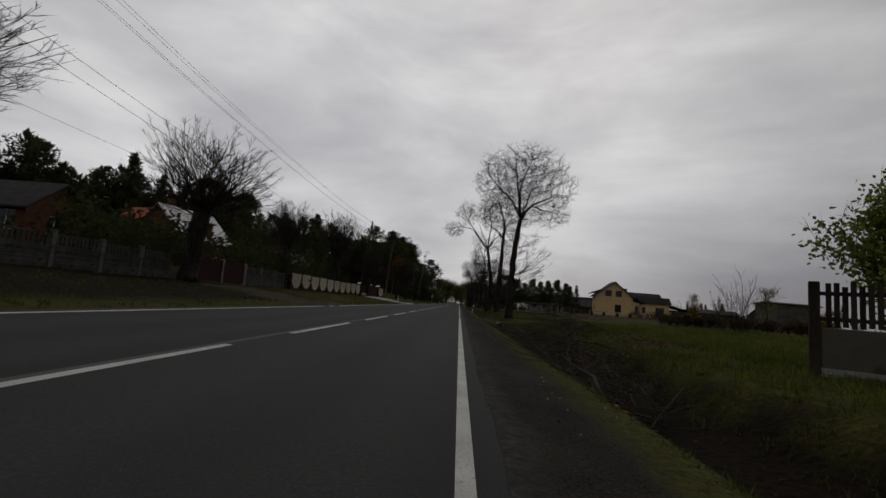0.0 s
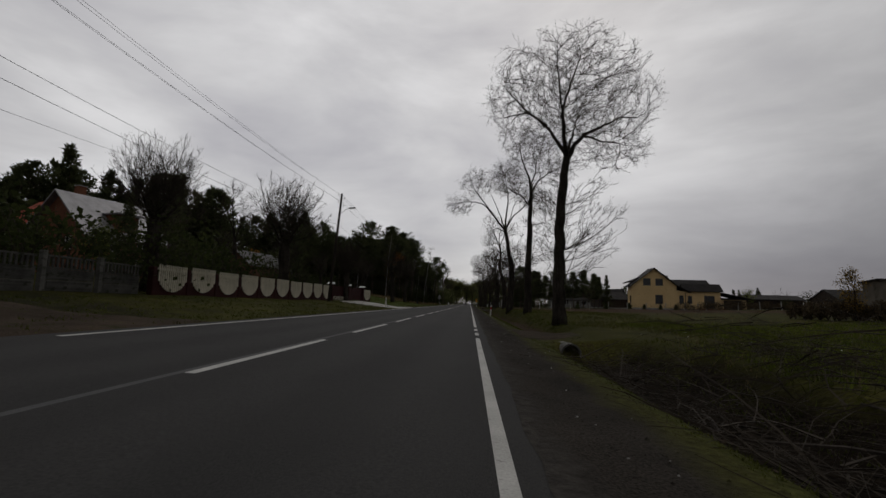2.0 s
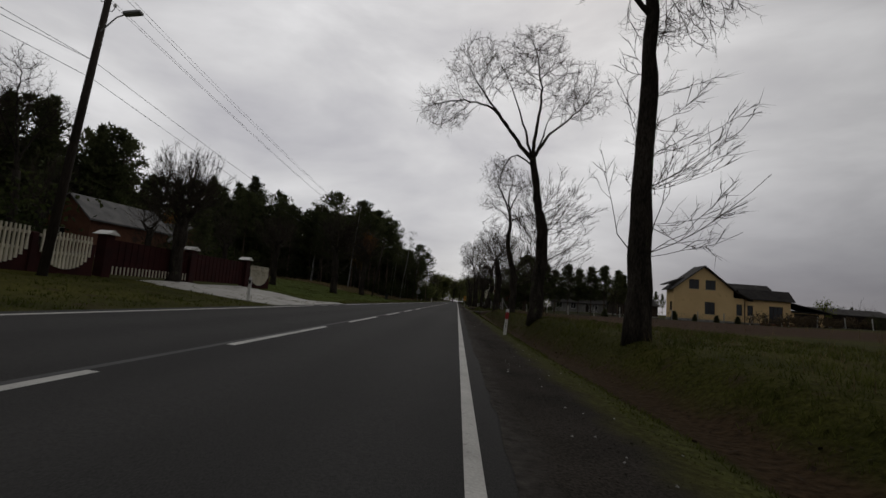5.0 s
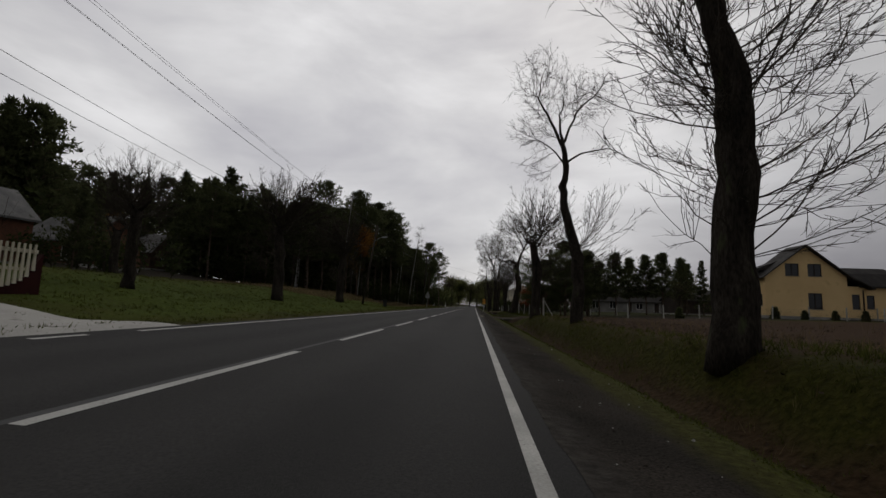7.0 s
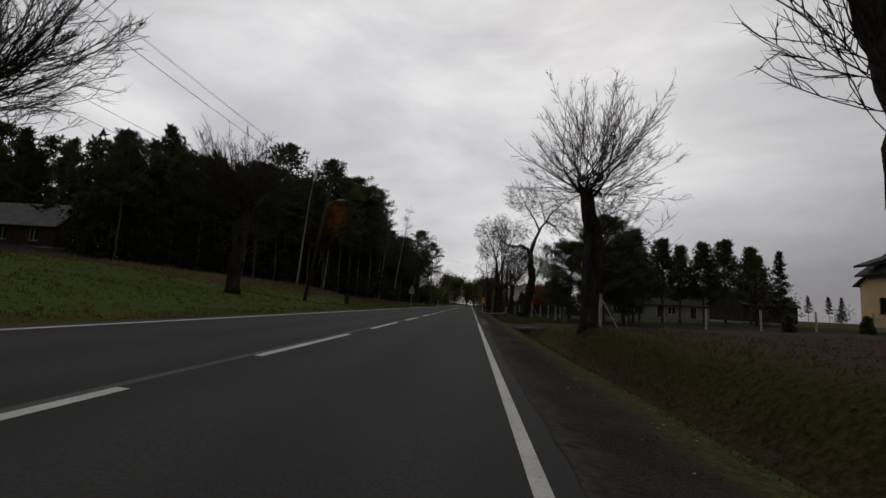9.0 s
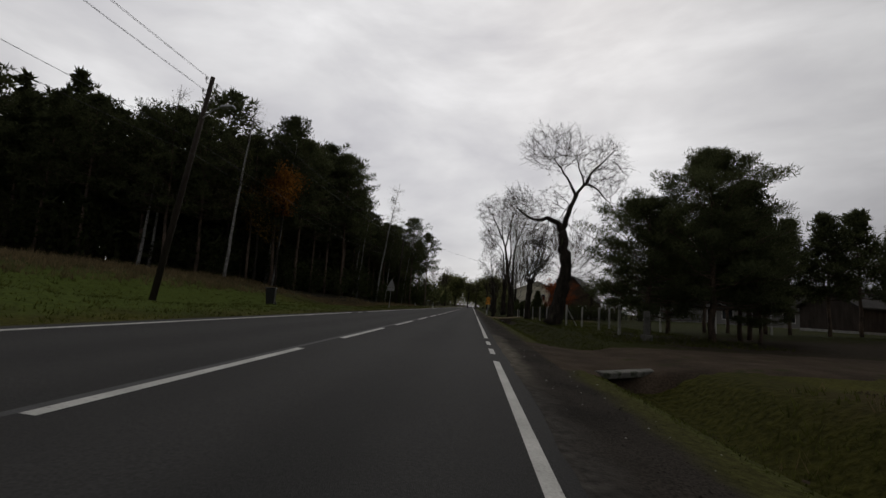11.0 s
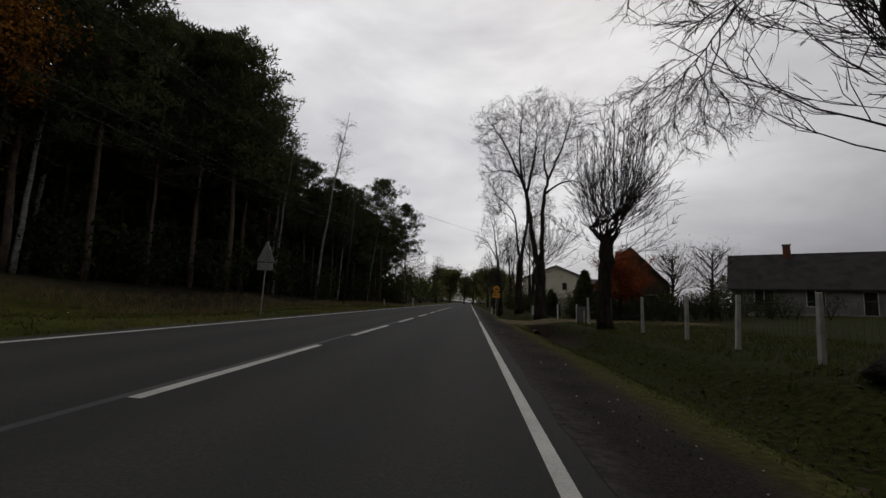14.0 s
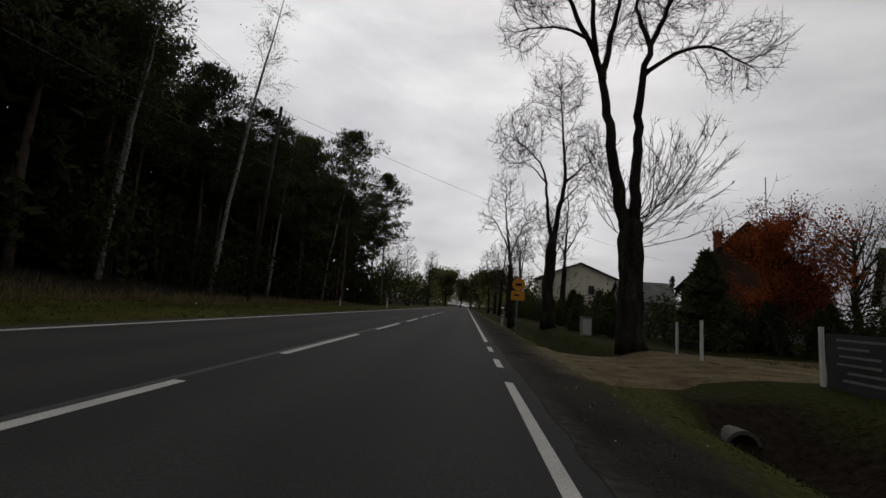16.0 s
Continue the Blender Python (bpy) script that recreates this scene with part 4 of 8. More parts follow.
w = bare_tree(15, [(-0.05, 0, 0), (0.0, 0, 2.2), (0.0, 0, 3.6), (-0.45, 0, 5.4), (-0.75, 0, 7.0), (-0.55, 0, 8.4), (-0.75, 0, 9.8)], [0.31, 0.29, 0.30, 0.21, 0.20, 0.15, 0.12],
              [([(-0.7, 9.4), (-1.3, 11.0), (-1.9, 12.4), (-1.7, 13.9)], 0.10, 0.035, 0.15), ([(-0.6, 8.6), (0.2, 9.1), (1.1, 9.3), (1.8, 9.3)], 0.07, 0.025, -0.1), ([(-0.75, 9.6), (-0.1, 11.2), (0.9, 12.2), (1.4, 13.2)], 0.08, 0.03, -0.2),
               ([(-0.7, 9.6), (-0.8, 11.2), (-0.4, 12.8)], 0.09, 0.035, 0.4), ([(-0.6, 8.5), (-1.4, 9.6), (-2.3, 10.2)], 0.06, 0.025, 0.2)],
              [(190, (-1.8, 0, 12.9), (1.6, 1.8, 1.7)), (150, (0.5, 0, 12.0), (1.5, 1.7, 1.5)), (110, (-2.2, 0, 10.3), (1.2, 1.5, 1.0)), (50, (1.4, 0, 9.3), (0.9, 1.1, 0.5)), (40, (-1.9, 0, 8.4), (1.1, 1.1, 0.6))],
              [(15, 2.6, 4.2, (1.5, 0, 5.6), (2.1, 2.0, 2.6)), (7, 2.6, 4.4, (-1.2, 0, 5.6), (1.4, 1.6, 1.5)), (6, 2.6, 4.0, (1.6, 0, 3.6), (1.6, 1.6, 0.8))], 0.0078, 12, 0.36)
w.build(place(4.75, 86.2, sink=0.4), "slim crooked bare tree with a thin broken crown")
w = lopped_tree(16, [(-0.2, 0, 0), (-0.2, 0, 2.2), (-0.1, 0, 4.2), (-0.35, 0, 5.4), (-0.4, 0, 6.2)], [0.40, 0.36, 0.40, 0.30, 0.26], 84, (-0.1, 0, 7.7), (4.1, 4.0, 4.0), [(26, 2.6, 5.4, (0.8, 0, 5.0), (3.4, 3.3, 2.1)), (12, 2.0, 4.4, (-0.6, 0, 4.2), (2.6, 2.6, 1.8))], 0.12, -0.8)
w.build(place(4.75, 100.3, sink=0.4), "lopped bare tree with a round brush of shoots")
w = bare_tree(17, [(-0.2, 0, 0), (0.15, 0, 1.6), (0.45, 0, 3.2), (0.6, 0, 4.4), (0.4, 0, 5.5), (0.2, 0, 6.9)], [0.56, 0.47, 0.46, 0.42, 0.36, 0.31],
              [([(0.25, 6.8), (-0.1, 7.45), (-0.9, 7.75), (-1.6, 7.6), (-2.4, 7.85), (-3.1, 8.4)], 0.25, 0.09, 0.02), ([(0.2, 6.8), (0.75, 8.6), (1.3, 9.8), (1.8, 10.5)], 0.26, 0.15, 0.02),
               ([(1.1, 9.5), (0.5, 10.8), (0.0, 11.6), (-0.6, 12.5)], 0.13, 0.05, 0.1), ([(1.8, 10.4), (2.1, 11.1), (2.8, 11.9), (3.6, 12.8)], 0.12, 0.045, -0.15), ([(1.7, 10.4), (2.7, 10.1), (3.2, 9.4), (4.0, 9.1)], 0.09, 0.035, 0.1),
               ([(1.7, 10.3), (1.5, 11.6), (1.2, 13.2)], 0.09, 0.04, 0.5), ([(-1.4, 7.6), (-1.8, 7.0), (-2.0, 5.9)], 0.05, 0.022, 0.15), ([(-0.8, 7.7), (-0.9, 6.9), (-1.4, 6.0)], 0.05, 0.022, -0.3), ([(-2.3, 7.8), (-2.9, 7.3), (-3.2, 6.3)], 0.045, 0.02, -0.1)],
              [(420, (-0.6, 0, 12.8), (2.4, 2.3, 1.8)), (360, (3.0, 0, 11.4), (1.7, 2.0, 2.5)), (220, (-3.0, 0, 8.9), (1.3, 1.6, 1.1)), (330, (-2.2, 0, 6.6), (1.6, 1.7, 1.4)), (70, (-0.5, 0, 8.9), (1.1, 1.2, 0.9))],
              [(26, 1.4, 4.6, (2.3, 0, 5.2), (2.4, 2.6, 2.9)), (10, 3.0, 6.0, (-0.9, 0, 5.2), (1.9, 2.0, 1.4)), (9, 2.0, 5.0, (0.6, 0, 7.4), (1.8, 1.8, 1.8))], 0.0085, 14, 0.34)
ahead = w.bough([(1.2, 9.6), (1.6, 10.2), (1.8, 10.2), (1.6, 9.8), (1.4, 9.2)], 0.08, 0.03, 4.4)
w.colonise(ahead, cloud(w.r, 900, (1.3, 8.6, 8.0), (2.8, 2.4, 1.5)), 0.0085, kill=0.34, lift=-0.25)
w.lean_away(0.11, 22.0, 6.0)
w.build(place(5.5, 131.6), "crooked bare tree with one long level arm")
w = lopped_tree(18, [(0.0, 0, 0), (0.0, 0, 1.8), (0.08, 0, 3.2), (0.1, 0, 3.9)], [0.30, 0.27, 0.29, 0.26], 62, (0.75, 0, 7.0), (2.7, 2.7, 3.6), [(12, 2.8, 4.0, (1.6, 0, 4.5), (3.0, 2.8, 0.9)), (8, 2.8, 4.0, (-0.9, 0, 5.2), (1.6, 1.8, 1.6))], 0.45, -0.5)
w.build(place(5.1, 145.0), "lopped bare tree with spreading shoots behind the fence")
w = bare_tree(19, [(0, 0, 0), (-0.05, 0, 1.6), (-0.05, 0, 3.0), (-0.1, 0, 4.1)], [0.44, 0.38, 0.37, 0.38],
              [([(-0.2, 3.9), (-0.5, 5.2), (-0.75, 7.0), (-1.1, 9.2), (-1.6, 10.6), (-2.6, 12.8), (-3.9, 14.8)], 0.23, 0.05, 0.03), ([(-1.05, 8.9), (-0.8, 10.4), (-0.4, 12.2), (-0.2, 14.6)], 0.13, 0.04, 0.1),
               ([(0.05, 3.9), (0.05, 5.8), (0.15, 8.6), (0.6, 10.4), (1.5, 12.6), (2.1, 14.8)], 0.21, 0.05, -0.03), ([(0.2, 9.0), (1.2, 9.8), (2.3, 10.0), (3.6, 9.3)], 0.10, 0.03, -0.1),
               ([(-1.5, 10.3), (-2.6, 10.9), (-3.9, 10.8)], 0.07, 0.03, 0.15), ([(0.5, 10.1), (0.3, 12.0), (0.7, 14.4)], 0.1, 0.04, 0.35), ([(-1.3, 9.8), (-1.7, 12.0), (-1.6, 14.4)], 0.1, 0.04, -0.4)],
              [(400, (-2.9, 0, 13.6), (2.1, 2.4, 2.3)), (300, (-0.3, 0, 15.0), (1.7, 2.2, 2.0)), (350, (2.0, 0, 13.8), (2.1, 2.3, 2.4)), (260, (-0.2, 0, 11.6), (1.2, 2.0, 1.6)), (120, (1.3, 0, 11.2), (1.2, 1.8, 1.0)), (190, (3.1, 0, 9.9), (1.5, 1.7, 1.1)), (130, (-3.5, 0, 10.8), (1.1, 1.5, 0.9))],
              [(24, 2.6, 4.3, (1.6, 0, 5.6), (2.2, 2.2, 2.4)), (8, 3.0, 4.3, (-0.8, 0, 5.6), (1.6, 1.8, 1.5))], 0.0085, 14)
w.build(place(4.5, 158.2), "tall twin-stemmed bare tree beside the sandy track")
w = bare_tree(20, [(-0.1, 0, 0), (-0.1, 0, 2.2), (0.0, 0, 4.6), (0.1, 0, 5.6)], [0.42, 0.36, 0.36, 0.30],
              [([(0.1, 5.5), (0.5, 8.0), (0.8, 9.8), (0.6, 13.0), (0.3, 16.4)], 0.2, 0.05, 0.03), ([(0.0, 5.5), (-0.3, 8.4), (-0.6, 10.6), (-1.9, 12.2), (-3.1, 13.0)], 0.15, 0.045, 0.1), ([(0.7, 9.4), (1.6, 10.4), (2.8, 11.3)], 0.10, 0.04, -0.15), ([(0.3, 7.2), (0.9, 8.6), (2.0, 9.8)], 0.1, 0.04, 0.3), ([(-0.4, 9.4), (-1.4, 10.4), (-2.4, 10.5)], 0.07, 0.03, -0.3)],
              [(330, (0.2, 0, 15.6), (1.9, 2.2, 2.6)), (300, (-2.2, 0, 12.4), (1.8, 2.2, 2.2)), (260, (2.0, 0, 11.4), (1.7, 2.2, 2.2))],
              [(14, 2.4, 5.6, (0.6, 0, 5.2), (2.4, 2.3, 1.8))], 0.010)
w.build(place(4.6, 173.2), "bare tree with rising limbs along the road")
w = bare_tree(21, [(0, 0, 0), (-0.1, 0, 3.0), (-0.3, 0, 6.0)], [0.34, 0.28, 0.22],
              [([(-0.3, 5.9), (-0.6, 8.4), (-0.9, 11.0), (-1.0, 13.6)], 0.16, 0.05, 0.05), ([(-0.4, 6.6), (0.4, 8.8), (1.2, 10.6)], 0.10, 0.04, 0.2), ([(-0.5, 7.4), (-1.6, 9.4), (-2.4, 10.6)], 0.09, 0.04, -0.2)],
              [(160, (-1.0, 0, 12.6), (2.0, 2.1, 2.6)), (120, (1.2, 0, 10.4), (1.5, 1.9, 1.9)), (90, (-2.5, 0, 10.2), (1.2, 1.6, 1.8))], [(9, 2.2, 6.0, (0.1, 0, 4.9), (2.1, 2.1, 1.8))], 0.012, 9, 0.5)
FAR = [w.build(place(3.6, 187.0, 0.0), "distant bare roadside tree")]
w = lopped_tree(22, [(0, 0, 0), (0.0, 0, 2.0), (0.1, 0, 3.8)], [0.34, 0.3, 0.32], 34, (0, 0, 6.4), (2.9, 2.9, 3.0), arms=6)
FAR.append(w.build(place(4.5, 201.0), "distant lopped roadside tree"))
for k, (x, y, s, i, turn) in enumerate([(4.4, 214, 0.9, 0, 2.6), (4.6, 228, 0.95, 1, 4.0), (4.2, 244, 0.9, 0, 0.5)]):
    copy_thing(FAR[i], place(x, y, turn, s))

# lopped trees on the bank across the road
w = lopped_tree(31, [(0, 0, 0), (0.1, 0, 1.6), (0.25, 0, 3.0), (0.3, 0.1, 3.9)], [0.48, 0.42, 0.48, 0.40], 130, (0.3, 0, 5.6), (4.2, 4.2, 3.0), [(16, 1.4, 3.9, (0.2, 0, 3.6), (3.6, 3.6, 1.4))], 0.5, -0.35)
left_a = w.build(place(-14.4, 23.6), "dark lopped tree with a wide brush of shoots", group="bare trees on the bank")
w = lopped_tree(32, [(0, 0, 0), (-0.05, 0, 1.8), (-0.1, 0, 3.4), (-0.1, 0, 4.4)], [0.4, 0.36, 0.42, 0.34], 105, (0, 0, 6.6), (3.4, 3.4, 3.3), [(26, 1.0, 4.0, (0, 0, 3.4), (2.9, 2.9, 1.8))], 0.5, -0.4)
left_b = w.build(place(-14.4, 52.0), "dark lopped tree in front of the cream fence", group="bare trees on the bank")
w = lopped_tree(33, [(0, 0, 0), (0.05, 0, 1.8), (-0.1, 0, 3.4), (-0.2, 0, 4.6)], [0.34, 0.3, 0.33, 0.27], 84, (0.6, 0, 6.3), (3.4, 3.2, 2.3), [(30, 1.0, 4.4, (0, 0, 3.4), (2.8, 2.8, 1.9))], 0.4, -0.5)
left_c = w.build(place(-12.6, 90.3), "dark lopped tree on the grass bank", group="bare trees on the bank")
copy_thing(left_a, place(-14.9, 9.5, 1.3, 1.0))
copy_thing(left_b, place(-15.4, 38.9, 2.0, 0.8))
copy_thing(left_b, place(-13.4, 65.8, 4.0, 0.7))
copy_thing(left_c, place(-15.0, 81.0, 2.5, 0.72))
copy_thing(left_c, place(-12.4, 102.8, 4.1, 1.0))


# ---------------------------------------------------------------- pines
def needle_clump(r, c, size, verts, faces, count=16, wide=1.0, way=None):
    """A tuft of pointed blades round a shoot's end."""
    for _ in range(count):
        d = Vector((r.gauss(0, 1), r.gauss(0, 1), r.gauss(0.35, 0.8)))
        if way is not None:
            d += way * 1.3
        d.normalize()
        s = d.cross(Vector((r.gauss(0, 1), r.gauss(0, 1), r.gauss(0, 1)))).normalized() * size * r.uniform(0.10, 0.18) * wide
        p = c + d * size * r.uniform(0.0, 0.25)
        q = c + d * size * r.uniform(0.75, 1.25)
        b = len(verts)
        verts += [tuple(p - s), tuple(p + s), tuple(q)]
        faces.append((b, b + 1, b + 2))


def needle_pad(r, c, wide, flat, count, size, blade, verts, faces):
    """A flattened cushion of needles, as pines carry them at their bough ends."""
    for _ in range(count):
        d = Vector((r.gauss(0, 1), r.gauss(0, 1), r.gauss(0, 1))).normalized() * r.random() ** 0.4
        p = c + Vector((d.x * wide, d.y * wide, d.z * flat))
        w = Vector((d.x + r.gauss(0, 0.5), d.y + r.gauss(0, 0.5), d.z + 0.45 + r.gauss(0, 0.5))).normalized()
        s = w.cross(Vector((r.gauss(0, 1), r.gauss(0, 1), r.gauss(0, 1)))).normalized() * blade * r.uniform(0.6, 1.3)
        b = len(verts)
        verts += [tuple(p - s), tuple(p + s), tuple(p + w * size * r.uniform(0.6, 1.3))]
        faces.append((b, b + 1, b + 2))


def pine(seed, h, crown_from, width, boughs, shape, pads=3, needles=14, size=0.42, blade=0.10, rad=0.16, lean=None, pad=0.5):
    """A pine: bole, boughs and needle pads; shape: round (old), cone (young) or spire (spruce)."""
    r = random.Random(seed)
    tv, tf, cv, cf = [], [], [], []
    lean = lean or (r.uniform(-0.5, 0.5), r.uniform(-0.5, 0.5))
    pts = [Vector((lean[0] * (i / 10) ** 2 + r.gauss(0, 0.03), lean[1] * (i / 10) ** 2 + r.gauss(0, 0.03), h * i / 10)) for i in range(11)]
    tube(pts, [rad * (1 - 0.85 * i / 10) for i in range(11)], 7, tv, tf)
    for k in range(boughs):
        v = (k + r.random()) / boughs
        z = h * (crown_from + (0.985 - crown_from) * v)
        if shape == "round":
            reach = width * (0.55 + 0.45 * math.sin(math.pi * min(1.0, 0.15 + v * 0.7))) * (1 - v ** 4) + 0.35
        elif shape == "cone":
            reach = width * (1 - v) ** 0.85 * (0.6 + 0.4 * min(1, v * 5)) + 0.25
        else:
            reach = width * (1 - v) + 0.2
        a = k * 2.4 + r.gauss(0, 0.5)
        reach *= 0.72 + 0.42 * noise.noise((math.cos(a) * 1.3 + seed, math.sin(a) * 1.3, v * 5)) + r.uniform(0, 0.4)
        i = min(9, int(z / h * 10))
        start = pts[i].lerp(pts[i + 1], z / h * 10 - i)
        up_ = r.uniform(-0.1, 0.3) + 0.5 * v if shape != "spire" else r.uniform(-0.25, 0.1) + 0.4 * v
        end = start + Vector((math.cos(a), math.sin(a), up_)) * reach
        mid = start.lerp(end, 0.55) - Vector((0, 0, 0.07 * reach))
        tube([start, mid, end], [0.045 * (1.1 - v), 0.032 * (1.1 - v), 0.014], 4, tv, tf, cap=False)
        for j in range(pads):
            t = 1.0 - 0.62 * j / max(1, pads - 1) * r.uniform(0.7, 1.1)
            c = start.lerp(end, t) + Vector((r.gauss(0, 0.2), r.gauss(0, 0.2), r.gauss(0.1, 0.12))) * (0.4 + reach * 0.3)
            k2 = pad * r.uniform(0.7, 1.25) * min(1.0, 0.45 + reach * 0.3)
            needle_pad(r, c, k2, k2 * 0.55, needles, size, blade, cv, cf)
    needle_pad(r, Vector((pts[-1].x, pts[-1].y, h)), 0.2, 0.3, needles, size, blade, cv, cf)
    return tv, tf, cv, cf


def pine_thing(data, m, label, group):
    t = thing("pine_tree", m, label, "pine tree", group)
    mesh_object("trunk", data[0], data[1], M["pine_bark"], t, smooth=True)
    mesh_object("crown", data[2], data[3], M["needles"], t)
    return t


PINES = []
SHAPES = [(15, 0.30, 2.4, "cone"), (16.5, 0.38, 2.3, "cone"), (14, 0.28, 2.6, "round"), (17, 0.36, 2.4, "cone"), (13.5, 0.10, 2.3, "spire")]
for k, (h, cf, wd, shape) in enumerate(SHAPES):
    PINES.append(pine(50 + k, h, cf, wd, 62, shape, 3, 14, 0.50, 0.11))
SHAPES = [(15, 0.42, 2.6, "round"), (16.5, 0.5, 2.5, "round"), (14, 0.35, 2.8, "round"), (17, 0.46, 2.6, "round"), (13.5, 0.12, 2.4, "spire")]
for k, (h, cf, wd, shape) in enumerate(SHAPES):
    PINES.append(pine(60 + k, h, cf, wd * 1.08, 70, shape, 4, 30, 0.30, 0.055, 0.17, None, 0.58))
rng = random.Random(77)
first_pine = {}


def hides_cottage(x, y):
    """Where the open lawn before the far cottage lies, between road and wood."""
    return 100 < y < 139 and (-1.3 < x / (y - 79) < -0.9 or -1.0 < x / (y - 61) < -0.7)


def add_pine(x, y, s=1.0, kind=None):
    k = rng.randrange(5) if kind is None else kind
    m = place(x, y, rng.uniform(0, 6.28), s, 0.1)
    if k not in first_pine:
        first_pine[k] = pine_thing(PINES[k], m, "spruce with a dense dark cone of needles" if k % 5 == 4 else "tall Scots pine with a bare trunk and dark crown", "pines of the wood")
        return first_pine[k]
    return copy_thing(first_pine[k], m)


def forest_edge(y):
    """How far from the road the wood begins."""
    stops = ((20, -92), (60, -90), (90, -72), (106, -58), (118, -54), (128, -49), (134, -33), (138, -25.5), (147, -19.6), (155, -17.6), (162, -16.2), (185, -13.5), (205, -12.0), (240, -11.5))
    for (a, xa), (b, xb) in zip(stops, stops[1:]):
        if y <= b:
            return xa + (xb - xa) * max(0.0, (y - a) / (b - a))
    return -11.5


def forest_top(y):
    """How high the wood stands along its edge."""
    stops = ((30, 15.5), (60, 17.5), (84, 19), (98, 17.6), (112, 15.9), (120, 15.9), (132, 16.5), (138, 16), (145, 17), (151, 17.6), (156, 19.5), (164, 19), (169, 14.5), (172, 13.5), (180, 13), (184, 14), (196, 14), (206, 14))
    for (a, ha), (b, hb) in zip(stops, stops[1:]):
        if y <= b:
            return ha + (hb - ha) * max(0.0, (y - a) / (b - a))
    return 13.5


HEIGHTS = (15, 16.5, 14, 17, 13.5)
y = 30.0
while y < 206:
    e = forest_edge(y)
    for row in range(3):
        x = e - 1.0 - row * rng.uniform(2.8, 4.4) - rng.uniform(0, 2.0)
        k = rng.choice((0, 1, 2, 3, 0, 1, 2, 3, 4)) if y < 130 else rng.choice((0, 1, 2, 3))
        if hides_cottage(x, y):
            continue
        add_pine(x, y + rng.uniform(-1.6, 1.6), forest_top(y) * rng.uniform(0.84, 1.05) / HEIGHTS[k], k + (5 if row == 0 and y > 116 or row == 1 and y > 136 else 0))
    y += 2.9 if y < 100 else (2.2 if y < 122 else 3.0)
for k in range(30):
    add_pine(-42 - k * 1.9 + rng.uniform(-1, 1), 150 + rng.uniform(-3, 8), rng.uniform(1.2, 1.4), k % 4)
# the wood behind its edge, too thick to count
dv, df = [], []
wr = random.Random(90)
for k in range(30):
    x, yy = -36 - k * 2.3, 158 + wr.uniform(-2, 2)
    for _ in range(40):
        needle_clump(wr, Vector((x + wr.gauss(0, 1.2), yy + wr.gauss(0, 1.2), ground_z(x, yy) + wr.uniform(0.2, 17))), 1.5, dv, df, 7, 1.7)
y = 24.0
while y < 212:
    for row in range(4):
        x = forest_edge(y) - 5.0 - row * 4.2 + wr.uniform(-1.5, 1.5)
        yy = y + wr.uniform(-1.2, 1.2)
        if hides_cottage(x, yy):
            continue
        h = forest_top(y) * wr.uniform(0.78, 1.0)
        z0 = ground_z(x, yy)
        z = 0.4
        while z < h:
            k = 1.9 * min(1.0, (h - z) / 4.0) + 0.15
            for _ in range(4 if row < 3 else 2):
                needle_clump(wr, Vector((x + wr.gauss(0, 0.7) * k, yy + wr.gauss(0, 0.7) * k, z0 + z)), 0.95, dv, df, 6, 1.7)
            z += 0.75
    for row in range(5):
        x, yy = forest_edge(y) - 20 - row * 4 + wr.uniform(-2, 2), y + wr.uniform(-1.2, 1.2)
        if hides_cottage(x, yy):
            continue
        for _ in range(9):
            needle_clump(wr, Vector((x + wr.gauss(0, 1.2), yy + wr.gauss(0, 1.2), ground_z(x, yy) + wr.uniform(0.2, 9))), 1.5, dv, df, 7, 1.9)
    y += 2.3
tagged(mesh_object("deep_wood", dv, df, M["needles"]), "dense dark pine wood behind its edge trees", "wood", kind="stuff")
add_pine(-24.5, 152.0, 1.3, 6)
add_pine(-11.0, 198.0, 1.08, 8)
add_pine(-13.0, 188.0, 1.05, 6)


# ---------------------------------------------------------------- leafy trees, birches, shrubs
def leaf_cards(r, c, spread_r, count, size, verts, faces):
    for _ in range(count):
        p = c + Vector((r.gauss(0, 1), r.gauss(0, 1), r.gauss(0, 0.8))) * spread_r * 0.5
        a = Vector((r.gauss(0, 1), r.gauss(0, 1), r.gauss(0, 1))).normalized() * size * r.uniform(0.6, 1.2)
        b = a.cross(Vector((r.gauss(0, 1), r.gauss(0, 1), r.gauss(0, 1)))).normalized() * size * r.uniform(0.4, 0.7)
        k = len(verts)
        verts += [tuple(p - a), tuple(p + b), tuple(p + a), tuple(p - b)]
        faces.append((k, k + 1, k + 2, k + 3))


